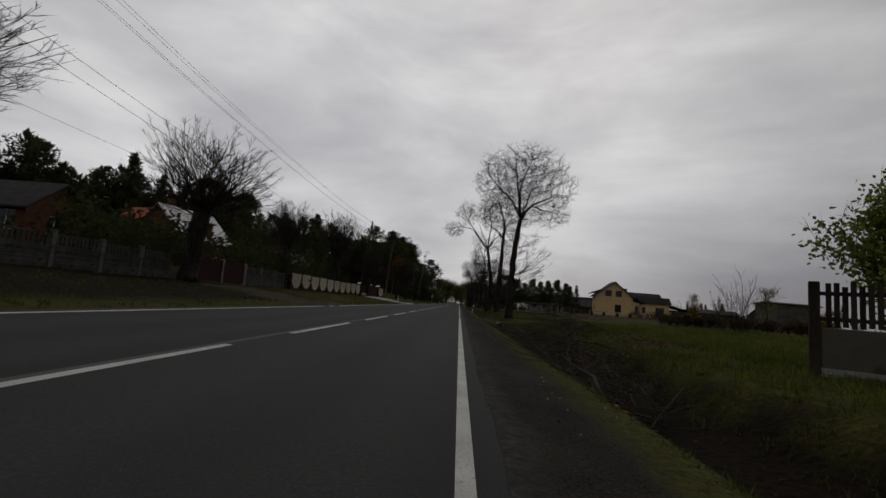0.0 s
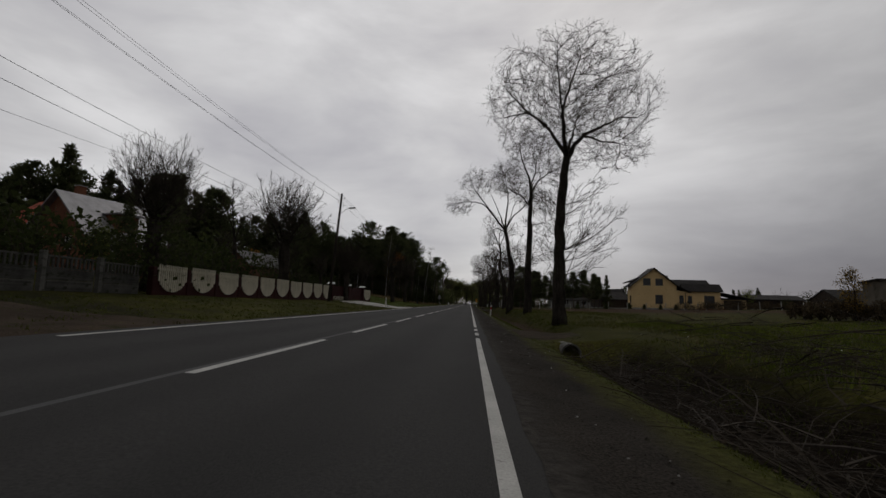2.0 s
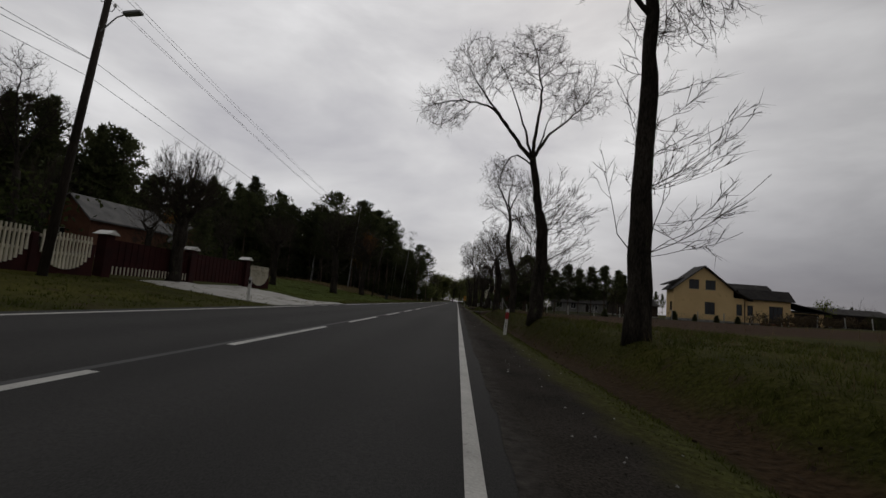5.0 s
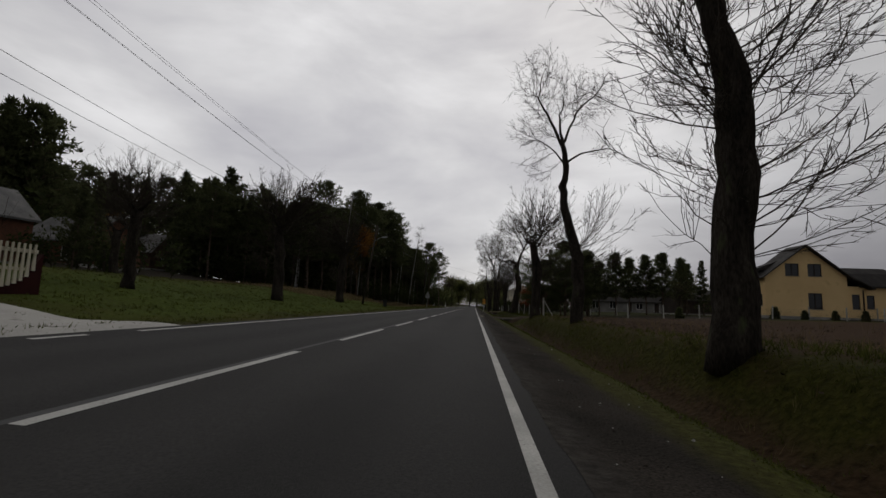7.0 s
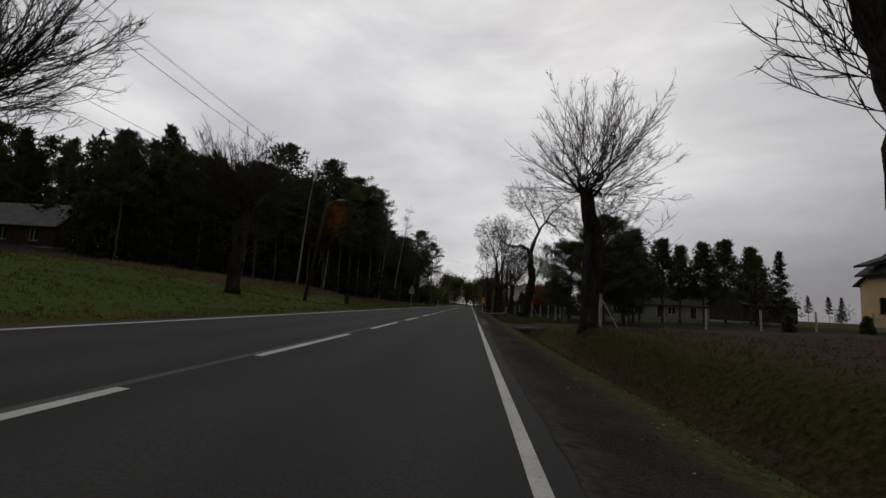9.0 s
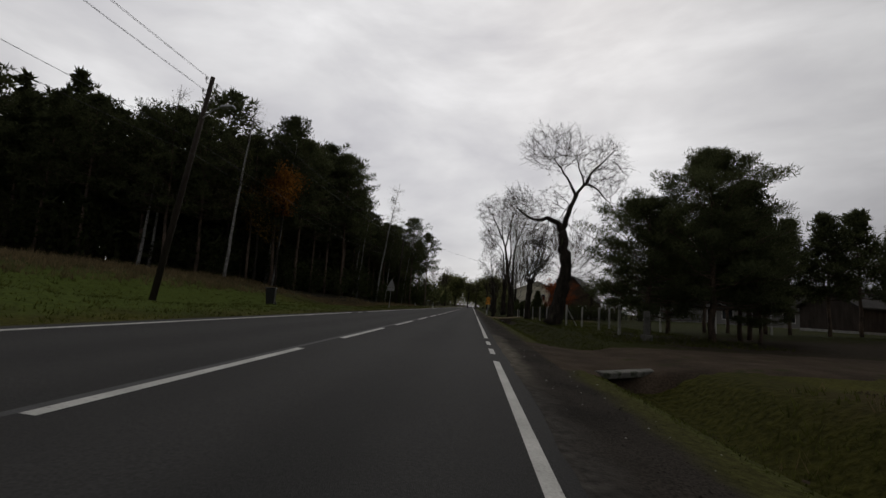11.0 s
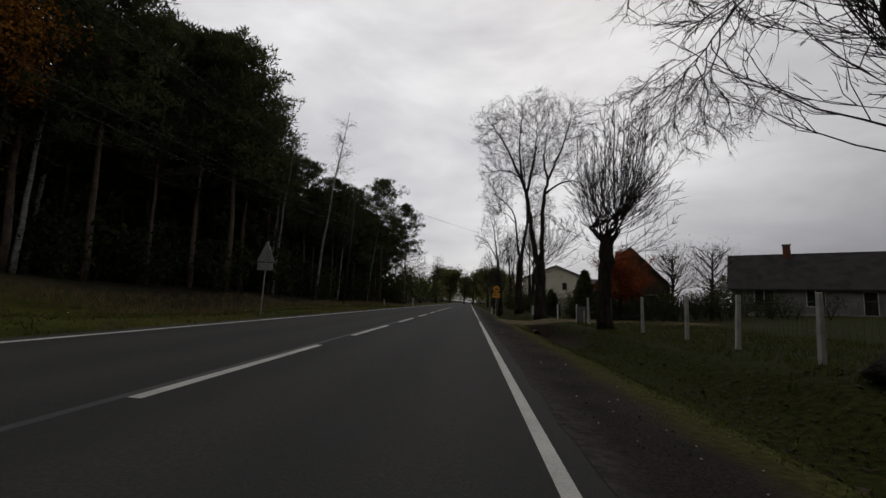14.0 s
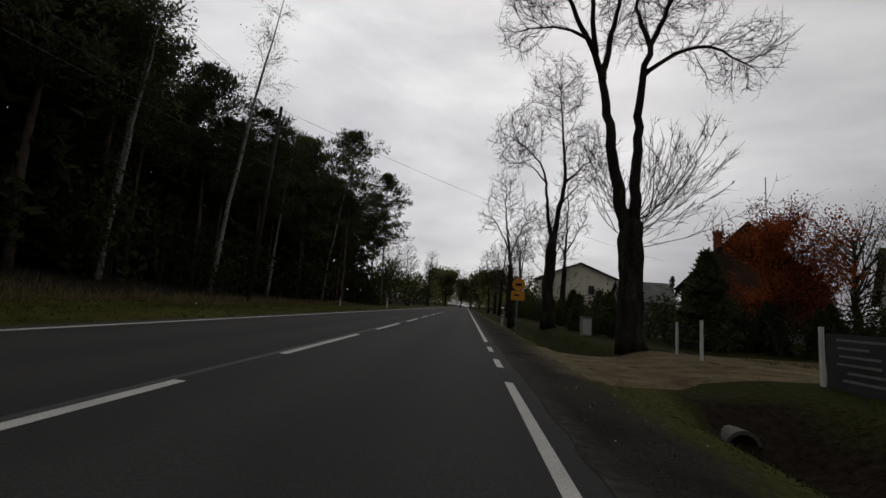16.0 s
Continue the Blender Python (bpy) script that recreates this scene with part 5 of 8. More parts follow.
def leafy_tree(seed, m, h, width, bole, leaf, label, leaves=900, size=0.09, name="tree", clump=0.55, category="tree", low=0.25, bark="bark", group="leafy trees and shrubs", wood=1.0):
    w = Wood(seed)
    r = w.r
    w.trunk([(0, 0, 0), (r.uniform(-0.1, 0.1), 0, h * 0.3), (r.uniform(-0.2, 0.2), 0, h * 0.75)], [bole, bole * 0.75, bole * 0.3], 8)
    lv, lf, tips = [], [], []
    n = int(26 * wood)
    for k in range(n):
        u = low + (0.95 - low) * k / n
        a = r.uniform(0, 2 * math.pi)
        reach = width * (0.4 + 0.6 * math.sin(math.pi * min(1, 0.15 + (u - low) / (1 - low) * 0.9))) * r.uniform(0.55, 1.15)
        d = Vector((math.cos(a), math.sin(a), r.uniform(0.2, 0.9)))
        q = w.shoot(Vector((0, 0, h * u * 0.78)), d, reach, bole * 0.28, 0.12, 0.15, 5, 4)
        w.twigs(q, 5, reach * 0.45, 0.012, 0.7, 0.1, 1, 0.3)
        tips += q[2:]
    for c in tips:
        leaf_cards(r, c + Vector((0, 0, 0.05)), clump * width * 0.55, max(1, int(leaves / len(tips))), size, lv, lf)
    t = thing(name, m, label, category, group)
    mesh_object("trunk", w.tv, w.tf, M[bark], t, smooth=True)
    mesh_object("limb", w.cv, w.cf, M["twig"], t)
    mesh_object("crown", lv, lf, M[leaf], t)
    return t


def birch(seed, m, h, lean, leaf=None, label="slender white-stemmed birch at the wood's edge"):
    w = Wood(seed)
    r = w.r
    pts, rad = w.trunk([(0, 0, 0), (lean * 0.2, 0, h * 0.3), (lean * 0.55, 0, h * 0.65), (lean, 0, h)], [0.14, 0.12, 0.08, 0.02], 7)
    lv, lf = [], []
    for k in range(26):
        u = 0.35 + 0.64 * k / 26
        i = int(u * (len(pts) - 1))
        a = r.uniform(0, 2 * math.pi)
        ln = (1 - u) * h * 0.22 + 0.5
        q = w.shoot(pts[i], Vector((math.cos(a) * 0.6, math.sin(a) * 0.6, 0.9)), ln, 0.018, -0.06, 0.1, 5, 3)
        w.twigs(q, 12, 1.0, 0.010, 0.5, -0.28, 1, 0.2)
        if leaf:
            for p in q[1:]:
                leaf_cards(r, p, 0.9, 9, 0.06, lv, lf)
    t = thing("birch_tree", m, label, "birch", "birches of the wood")
    mesh_object("trunk", w.tv, w.tf, M["birch_bark"], t, smooth=True)
    mesh_object("crown", w.cv, w.cf, M["twig"], t)
    if leaf:
        mesh_object("foliage", lv, lf, M[leaf], t)
    return t


birch_a = birch(61, place(-15.9, 170.0), 19.5, 2.6, "leaf_pale", "tall leaning birch with thin pale last leaves")
birch_b = birch(62, place(-18.2, 164.2), 14.0, 1.2, "leaf_pale", "leaning birch with sparse yellow-green leaves")
copy_thing(birch_b, place(-17.4, 163.4, 0.15, 0.95))
birch_c = birch(63, place(-22.6, 137.0), 17.0, 1.2, "leaf_pale", "tall birch with thin yellowing leaves")
for x, y, s, tn in ((-24, 148, 1.05, 0.4), (-30.5, 138, 1.05, 5.9), (-22.0, 145.5, 0.95, 0.2), (-30, 136, 0.95, 1.0), (-16.0, 178, 0.8, 0.3)):
    copy_thing(birch_c, place(x, y, tn, s))
copy_thing(birch_a, place(-14.3, 186, 0.4, 0.7))
leafy_tree(64, place(-20.6, 142.9), 15.4, 2.5, 0.13, "leaf_orange", "autumn maple with bright orange leaves", 3200, 0.11, low=0.62, wood=1.4, clump=0.6)
leafy_tree(58, place(-22.4, 142.0), 12.5, 2.8, 0.12, "leaf_autumn", "yellow-brown leaved young tree at the wood's edge", 1800, 0.11, low=0.45, clump=0.7)
leafy_tree(65, place(-50.5, 121.0), 9.5, 1.8, 0.11, "leaf_orange", "small orange-leaved tree before the pines", 700, 0.10, low=0.5)

# dark undergrowth and young trees along the wood's edge
def shrub(seed, m, h, width, leaf, label, leaves=420, size=0.085):
    w = Wood(seed)
    r = w.r
    lv, lf = [], []
    for k in range(8):
        a = r.uniform(0, 2 * math.pi)
        d = Vector((math.cos(a) * 0.55 * width / h, math.sin(a) * 0.55 * width / h, 1))
        q = w.shoot(Vector((r.gauss(0, 0.15), r.gauss(0, 0.15), 0)), d, h * r.uniform(0.6, 1.05), 0.025, 0.05, 0.12, 5, 3)
        w.twigs(q, 9 if leaf is None else 2, h * 0.24, 0.012, 0.6, 0.1, 0, 0.15)
        if leaf:
            for p in q[1:]:
                leaf_cards(r, p, width * 0.45, max(1, leaves // 50), size, lv, lf)
    t = thing("shrub", m, label, "shrub", "shrubs and undergrowth")
    mesh_object("stem", w.cv, w.cf, M["twig"], t)
    if leaf:
        mesh_object("foliage", lv, lf, M[leaf], t)
    return t


sh_dark = shrub(71, place(-52, 112), 4.2, 3.4, "leaf_dark", "dark bushy undergrowth at the wood's edge", 560, 0.18)
sh_bare = shrub(72, place(-50, 116), 4.5, 3.0, None, "bare brown thicket of thin stems")
rs = random.Random(5)
for k in range(84):
    y = rs.uniform(104, 206)
    x = forest_edge(y) + rs.uniform(-8.0, 0.4)
    if hides_cottage(x, y):
        continue
    copy_thing(sh_dark if rs.random() < 0.75 else sh_bare, place(x, y, rs.uniform(0, 6.3), rs.uniform(0.6, 1.2)))
def thicket(name, label, spots, leaf, seed, cards=90, size=1.0):
    """Undergrowth too thick to count: stems and leaves of many bushes in one piece."""
    r = random.Random(seed)
    sv, sf, lv, lf = [], [], [], []
    for x, y, h in spots:
        c = Vector((x, y, ground_z(x, y) - 0.05))
        for _ in range(5):
            a = r.uniform(0, 6.283)
            tip = c + Vector((math.cos(a) * h * 0.35, math.sin(a) * h * 0.35, h * r.uniform(0.6, 1.0)))
            tube([c, c.lerp(tip, 0.5) + Vector((0, 0, 0.1 * h)), tip], [0.03, 0.02, 0.01], 3, sv, sf, cap=False)
        for _ in range(cards):
            d = Vector((r.gauss(0, 1), r.gauss(0, 1), r.gauss(0, 1))).normalized() * r.random() ** 0.4
            leaf_cards(r, c + Vector((d.x * h * 0.42, d.y * h * 0.42, h * 0.52 + d.z * h * 0.47)), 0.1, 1, (0.05 * h + 0.04) * size, lv, lf)
    t = thing(name, Matrix.Identity(4), label, "undergrowth", kind="stuff")
    mesh_object("stems", sv, sf, M["twig"], t)
    mesh_object("foliage", lv, lf, M[leaf], t)
    return t


SPOTS = []
for k in range(120):
    y = rs.uniform(30, 112)
    x = forest_edge(y) + rs.uniform(-5, 6)
    if not hides_cottage(x, y):
        SPOTS.append((x, y, rs.uniform(4, 9)))
for k in range(60):
    y = rs.uniform(112, 212)
    x = forest_edge(y) - rs.uniform(2, 6)
    if not hides_cottage(x, y):
        SPOTS.append((x, y, rs.uniform(3, 7)))
for k in range(90):
    y = rs.uniform(106, 214)
    x = forest_edge(y) - rs.uniform(8, 18)
    if not hides_cottage(x, y):
        SPOTS.append((x, y, rs.uniform(6, 10)))
for k in range(90):
    y, x = rs.uniform(2, 62), rs.uniform(-46, -18)
    if not -0.74 < x / (y - 4.5) < -0.48 or y < 12:
        SPOTS.append((x, y, rs.uniform(2.2, 4.8)))
for k in range(90):
    y = rs.uniform(50, 108)
    x = forest_edge(y) - rs.uniform(0, 12)
    if not hides_cottage(x, y):
        SPOTS.append((x, y, rs.uniform(7, 12)))
for k in range(130):
    y = rs.uniform(84, 140)
    x = forest_edge(y) - rs.uniform(1, 13)
    if not hides_cottage(x, y):
        SPOTS.append((x, y, rs.uniform(2.6, 4.5)))
for k in range(22):
    SPOTS.append((rs.uniform(-35, -25), rs.uniform(88, 98), rs.uniform(2.0, 3.4)))
for k in range(34):
    SPOTS.append((rs.uniform(-33, -25), rs.uniform(33.5, 45), rs.uniform(3.0, 5.2)))
for k in range(26):
    SPOTS.append((rs.uniform(-24, -17.5), rs.uniform(27, 62), rs.uniform(2.2, 3.6)))
thicket("thicket", "dark dense undergrowth along the pine wood", SPOTS, "leaf_dark", 41, 95)
# gardens on the bank side: conifers and bushes among the houses
for x, y, s, k in ((-32, 63.7, 0.68, 4), (-27, 52, 0.42, 4), (-22.5, 37, 0.30, 4), (-29, 94.5, 0.42, 4), (-27.6, 91.6, 0.35, 4), (-31.2, 97, 0.47, 4), (-33.5, 97.5, 0.42, 2)):
    add_pine(x, y, s, k)
for x, y, s in ((-19, 25, 0.6), (-21, 30, 0.8), (-24, 34, 0.9), (-27, 41, 1.0), (-22, 45, 0.7), (-30, 50, 1.1), (-26, 60, 1.1), (-34, 70, 1.2), (-38, 84, 1.2), (-30, 88, 1.0), (-42, 92, 1.2), (-24, 82, 0.8), (-20, 13, 0.7), (-17.5, 3, 0.7),
                (-46, 99, 1.2), (-50, 104, 1.2), (-15.3, 39.8, 0.8), (-15.2, 37.6, 0.75), (-16.4, 40.8, 0.9), (-22, 67, 0.9), (-21, 57, 0.8), (-18, 51, 0.6)):
    copy_thing(sh_dark if int(x * 7) % 3 else sh_bare, place(x, y, x, s))
leafy_tree(66, place(-38, 62), 6.5, 2.6, 0.14, "leaf_green", "green fruit tree before the red house", 1500, 0.10, low=0.3)
for x, y, s, tn, src in ((-30, 74, 0.9, 1.0, 0), (-36, 82, 1.0, 2.2, 1), (-27, 83, 0.8, 3.0, 1), (-44, 84, 1.0, 3.0, 0), (-25, 92, 0.8, 0.4, 1)):
    copy_thing(FAR[src], place(x, y, tn, s))

# far end of the road
far_leafy = leafy_tree(67, place(8, 300), 15, 7.0, 0.3, "leaf_pale", "distant rounded tree in pale green leaf", 6000, 0.4)
leafy_tree(68, place(-13, 212), 8.0, 3.0, 0.16, "leaf_pale", "young tree in pale leaf beyond the wood", 900, 0.13)
leafy_tree(69, place(-14, 222), 10.0, 3.4, 0.16, "leaf_dark", "dark roadside tree beyond the wood", 900, 0.15)
for x, y, s in ((-10, 345, 1.15), (5.5, 360, 1.2), (15, 330, 1.0), (-15, 372, 1.3), (12, 390, 1.4), (-4.5, 440, 1.3), (2.5, 455, 1.3)):
    copy_thing(far_leafy, place(x, y, x, s))
for x, y, s, tn in ((7.0, 181, 0.8, 2), (8.3, 193, 0.85, 5), (6.8, 208, 0.9, 1), (8, 221, 1.0, 4), (-12, 232, 0.8, 1), (-10, 255, 0.9, 2), (-3, 330, 1.0, 3), (1, 345, 0.9, 4), (14, 280, 0.9, 2), (-18, 245, 1.0, 0), (22, 310, 1.1, 1), (-14, 300, 1.0, 5)):
    copy_thing(FAR[0], place(x, y, tn, s))
for k in range(7):
    copy_thing(sh_bare if k % 2 else sh_dark, place(rs.uniform(5.6, 7.4), 168 + k * 5.4 + rs.uniform(-1, 1), k, rs.uniform(0.3, 0.5)))
far_rng = random.Random(8)
for k in range(44):
    a = far_rng.uniform(0, 1)
    x, y = 26 + a * 180, 330 - a * 120 + far_rng.uniform(-14, 14)
    if far_rng.random() < 0.35:
        copy_thing(sh_dark, place(x, y, a * 6, far_rng.uniform(1.4, 2.4)))
    else:
        add_pine(x, y, far_rng.uniform(0.55, 0.85))

# hedges and young leafy growth where the road runs out of sight
shrub(75, place(-14.5, 213), 4.6, 3.8, "leaf_pale", "rounded bush in thin pale leaf beside the road", 500, 0.18)
SPOTS = []
for k in range(70):
    y = 208 + 240 * rs.random() ** 1.3
    SPOTS.append((rs.uniform(-19, -11) if k % 2 else rs.uniform(5.5, 13), y, rs.uniform(3.5, 7) * (1 + (y - 200) / 260)))
for k in range(44):
    SPOTS.append((-66 + k * 3.5, 470 + rs.uniform(-15, 15), rs.uniform(10, 16)))
for k in range(36):
    SPOTS.append((-30 + k * 1.6, 425 + (k * 37 % 23), 6 + (k * 13 % 5)))
thicket("hedgerow", "pale leafing hedges where the road leaves sight", SPOTS, "leaf_pale", 42, 110)

SPOTS = []
for k in range(54):
    y = rs.uniform(161, 220)
    SPOTS.append((rs.uniform(6.0, 9.5), y, rs.uniform(1.3, 2.3) if y < 206 else rs.uniform(2.5, 4.5)))
for k in range(16):
    SPOTS.append((rs.uniform(11, 17.5), rs.uniform(157, 164), rs.uniform(1.6, 2.8)))
for k in range(24):
    SPOTS.append((rs.uniform(-14, -10), rs.uniform(206, 262), rs.uniform(4.5, 8)))
for k in range(70):
    SPOTS.append((rs.uniform(8.0, 25), rs.uniform(159, 167), rs.uniform(1.2, 2.4)))
for k in range(44):
    SPOTS.append((rs.uniform(5.9, 9.0), rs.uniform(164, 206), rs.uniform(1.4, 2.8)))
thicket("garden_bushes", "dark bushes and hedges of the roadside gardens", SPOTS, "leaf_dark", 43, 230, 0.5)

# garden pines and shrubs on the field side
near_a = pine(80, 6.9, 0.17, 2.7, 84, "round", 6, 120, 0.20, 0.017, 0.16, (0.2, 0.3), 0.42)
near_b = pine(82, 9.3, 0.17, 3.0, 92, "round", 6, 120, 0.20, 0.017, 0.17, (0.3, 0.3), 0.42)
young = pine(81, 8.5, 0.3, 2.0, 76, "cone", 4, 24, 0.32, 0.05, 0.13, None, 0.46)
pine_thing(near_a, place(8.2, 121.5), "broad garden pine with low dark boughs", "garden pines")
g3 = pine_thing(near_b, place(10.9, 120.7), "tall garden pine with dense dark boughs", "garden pines")
g2 = pine_thing(young, place(14.5, 124.0), "young garden pine with dense dark needles", "garden pines")
copy_thing(g3, place(13.0, 120.6, 2.0, 0.5))
for x, y, s in ((11.6, 127.5, 0.8), (13.2, 122.6, 0.95), (14.2, 133.5, 0.98), (16.4, 132.8, 1.05), (18.5, 133.6, 0.95), (20.8, 133.0, 1.08), (23.0, 133.8, 1.0), (25.2, 132.9, 1.04), (27.8, 133.5, 1.08), (30.2, 133.0, 0.98), (31.6, 134.2, 0.9)):
    copy_thing(g2, place(x, y, x * 1.7, s))
add_pine(33.5, 133, 0.5, 4)
leafy_tree(73, place(13.4, 14.0), 6.0, 2.6, 0.13, "leaf_green", "yellow-green maple behind the dark fence", 9000, 0.10, low=0.25, clump=0.4, wood=1.5)
leafy_tree(74, place(10.9, 161.2), 5.6, 3.0, 0.14, "leaf_red", "garden tree with rust-red autumn leaves", 22000, 0.052, low=0.2, clump=0.3, wood=1.6)
leafy_tree(75, place(16.4, 164.6), 6.6, 2.9, 0.15, "leaf_pale", "thin garden tree with few small leaves", 2200, 0.055, low=0.25, wood=1.6)
leafy_tree(76, place(20.1, 165.6), 7.4, 2.9, 0.15, "leaf_pale", "thin orchard tree with few small leaves", 1500, 0.055, low=0.2, wood=1.6)
leafy_tree(77, place(27.5, 127.5), 5.2, 2.4, 0.12, "leaf_pale", "small pale orchard tree near the yellow house", 420, 0.08, low=0.3, wood=1.3)
def thuja(seed, m, h, wd, label):
    r = random.Random(seed)
    cv, cf, tv, tf = [], [], [], []
    tube([(0, 0, 0), (0, 0, h * 0.9)], [0.07, 0.02], 6, tv, tf)
    for k in range(int(330 * h / 3)):
        z = h * (0.04 + 0.94 * r.random())
        rr = wd * (1 - (z / h) ** 1.6) * r.uniform(0.55, 1.05)
        a = r.uniform(0, 6.283)
        needle_clump(r, Vector((math.cos(a) * rr, math.sin(a) * rr, z)), 0.30, cv, cf, 12, 1.3)
    t = thing("thuja", m, label, "conifer shrub", "garden conifers")
    mesh_object("trunk", tv, tf, M["pine_bark"], t)
    mesh_object("crown", cv, cf, M["needles"], t)
    return t


th_big = thuja(90, place(8.3, 161.2), 3.7, 1.2, "dense dark thuja beside the garden fence")
for x, y, s in ((7.0, 168.5, 0.62), (6.2, 172.0, 0.6), (8.0, 174, 0.7), (7.2, 178, 0.75), (10.0, 160.4, 0.5), (9.8, 163.6, 0.6), (11.2, 159.6, 0.45), (12.6, 161.0, 0.5), (14.2, 160.2, 0.45), (6.6, 165.0, 0.55), (7.4, 170.5, 0.6)):
    copy_thing(th_big, place(x, y, x, s))
th_small = thuja(91, place(33, 116.2), 1.3, 0.42, "young thuja planted before the yellow house")
for x, y in ((36.0, 116), (39.4, 116.3), (28, 115.5), (22, 114.6), (42.5, 116.2)):
    copy_thing(th_small, place(x, y, x, 0.8 + (x % 3) * 0.12))
for x, y, s in ((24.5, 121, 0.45), (22, 118, 0.4), (60, 135, 1.0), (66, 128, 0.9), (72, 130, 1.1), (80, 138, 1.0), (86, 132, 0.8), (54, 131, 0.8), (92, 126, 1.0), (76, 122, 0.7)):
    copy_thing(sh_bare, place(x, y, x, s))
for x, y, s in ((58, 128, 0.5), (70, 124, 0.6), (84, 128, 0.7)):
    copy_thing(sh_dark, place(x, y, x, s))
leafy_tree(84, place(24.8, 49.7), 4.2, 1.0, 0.06, "leaf_autumn", "ragged yellow-brown bush in the meadow hedge", 1500, 0.06, low=0.08, wood=1.2, clump=0.6, name="shrub", category="shrub")
leafy_tree(85, place(25.7, 46.8), 3.9, 0.8, 0.05, "leaf_green", "thin yellow-green sapling behind the hedge", 260, 0.07, low=0.3, wood=0.8, clump=0.7)
leafy_tree(86, place(30.8, 47.6), 5.6, 1.5, 0.07, "leaf_green", "sparse yellow-green tree behind the block shed", 700, 0.07, low=0.35, wood=1.2, clump=0.6)
leafy_tree(87, place(33.0, 42.6), 2.9, 1.2, 0.06, "leaf_autumn", "orange-brown bush beside the block shed", 1400, 0.06, low=0.1, wood=1.0, clump=0.7, name="shrub", category="shrub")
for x, y, s_ in ((23.2, 39.2, 1.12), (24.1, 39.8, 1.0), (24.9, 41.5, 0.95), (22.2, 40.2, 0.85)):
    copy_thing(sh_bare, place(x, y, x * 3, s_))
SPOTS = [(22.4 + 11.0 * u + rs.gauss(0, 0.3), 52.0 - 9.0 * u + rs.gauss(0, 0.4), rs.uniform(0.9, 1.6)) for u in (k / 70 for k in range(71))]
SPOTS += [(40 + 5.0 * u, 108 + 3.0 * u + rs.gauss(0, 0.6), rs.uniform(1.2, 2.2)) for u in (k / 5 for k in range(60))]
thicket("meadow_hedge", "dense brown hedge of brambles across the meadow", SPOTS, "leaf_brown", 44, 120)
leafy_tree(78, place(62, 125), 5.0, 2.0, 0.10, "leaf_green", "small yellowing tree by the far sheds", 500, 0.14, low=0.3)
leafy_tree(79, place(96, 134), 6.5, 2.6, 0.10, "leaf_green", "yellow-leaved tree by the far sheds", 700, 0.16, low=0.3)


# ---------------------------------------------------------------- buildings
def wall_panel(bm, width, z0, z1, thick, holes, inset=0.0):
    """A wall along x, from 0 to width, its outer face at y 0, with real openings; inset: set in from the corners."""
    xs = sorted({inset, width - inset, *[h[0] for h in holes], *[h[0] + h[2] for h in holes]})
    zs = sorted({z0, z1, *[h[1] for h in holes], *[h[1] + h[3] for h in holes]})
    for i in range(len(xs) - 1):
        for j in range(len(zs) - 1):
            cx, cz = (xs[i] + xs[i + 1]) / 2, (zs[j] + zs[j + 1]) / 2
            if not any(h[0] < cx < h[0] + h[2] and h[1] < cz < h[1] + h[3] for h in holes):
                box(bm, xs[i], xs[i + 1], 0, thick, zs[j], zs[j + 1])


def turned(bm, m):
    bmesh.ops.transform(bm, matrix=m, verts=bm.verts)
    return bm


def window_in(parent, m, x, z, w, h, kind="window", frame_mat="white", leaves=2):
    if kind == "garage":
        d = part("garage_door", turned(boxm(x, x + w, 0.12, 0.17, z, z + h, bevel=0.01), m), M["wood_dark"], parent, "dark garage door")
        for k in range(1, 5):
            part("door_rib", turned(boxm(x, x + w, 0.10, 0.12, z + h * k / 5 - 0.02, z + h * k / 5 + 0.02), m), M["wood_dark"], d)
        return
    if kind == "door":
        d = part("door", turned(boxm(x + 0.05, x + w - 0.05, 0.1, 0.16, z, z + h - 0.05, bevel=0.01), m), M["wood_dark"], parent, "dark wooden door")
        part("door_frame", turned(box(box(boxm(x, x + 0.06, 0.06, 0.18, z, z + h), x + w - 0.06, x + w, 0.06, 0.18, z, z + h), x + 0.06, x + w - 0.06, 0.06, 0.18, z + h - 0.06, z + h), m), M[frame_mat], d)
        return
    t = 0.07
    bm = boxm(x, x + t, 0.06, 0.14, z, z + h)
    box(bm, x + w - t, x + w, 0.06, 0.14, z, z + h)
    box(bm, x + t, x + w - t, 0.06, 0.14, z, z + t)
    box(bm, x + t, x + w - t, 0.06, 0.14, z + h - t, z + h)
    for k in range(1, leaves):
        c = x + w * k / leaves
        box(bm, c - t * 0.6, c + t * 0.6, 0.055, 0.135, z + t, z + h - t)
    win = part("window", turned(bm, m), M[frame_mat], parent)
    part("window_sill", turned(boxm(x - 0.08, x + w + 0.08, -0.06, 0.06, z - 0.05, z), m), M["concrete"], win)
    for k in range(leaves):
        part("pane", turned(boxm(x + w * k / leaves + 0.03, x + w * (k + 1) / leaves - 0.03, 0.09, 0.105, z + 0.03, z + h - 0.03), m), M["glass"], win)


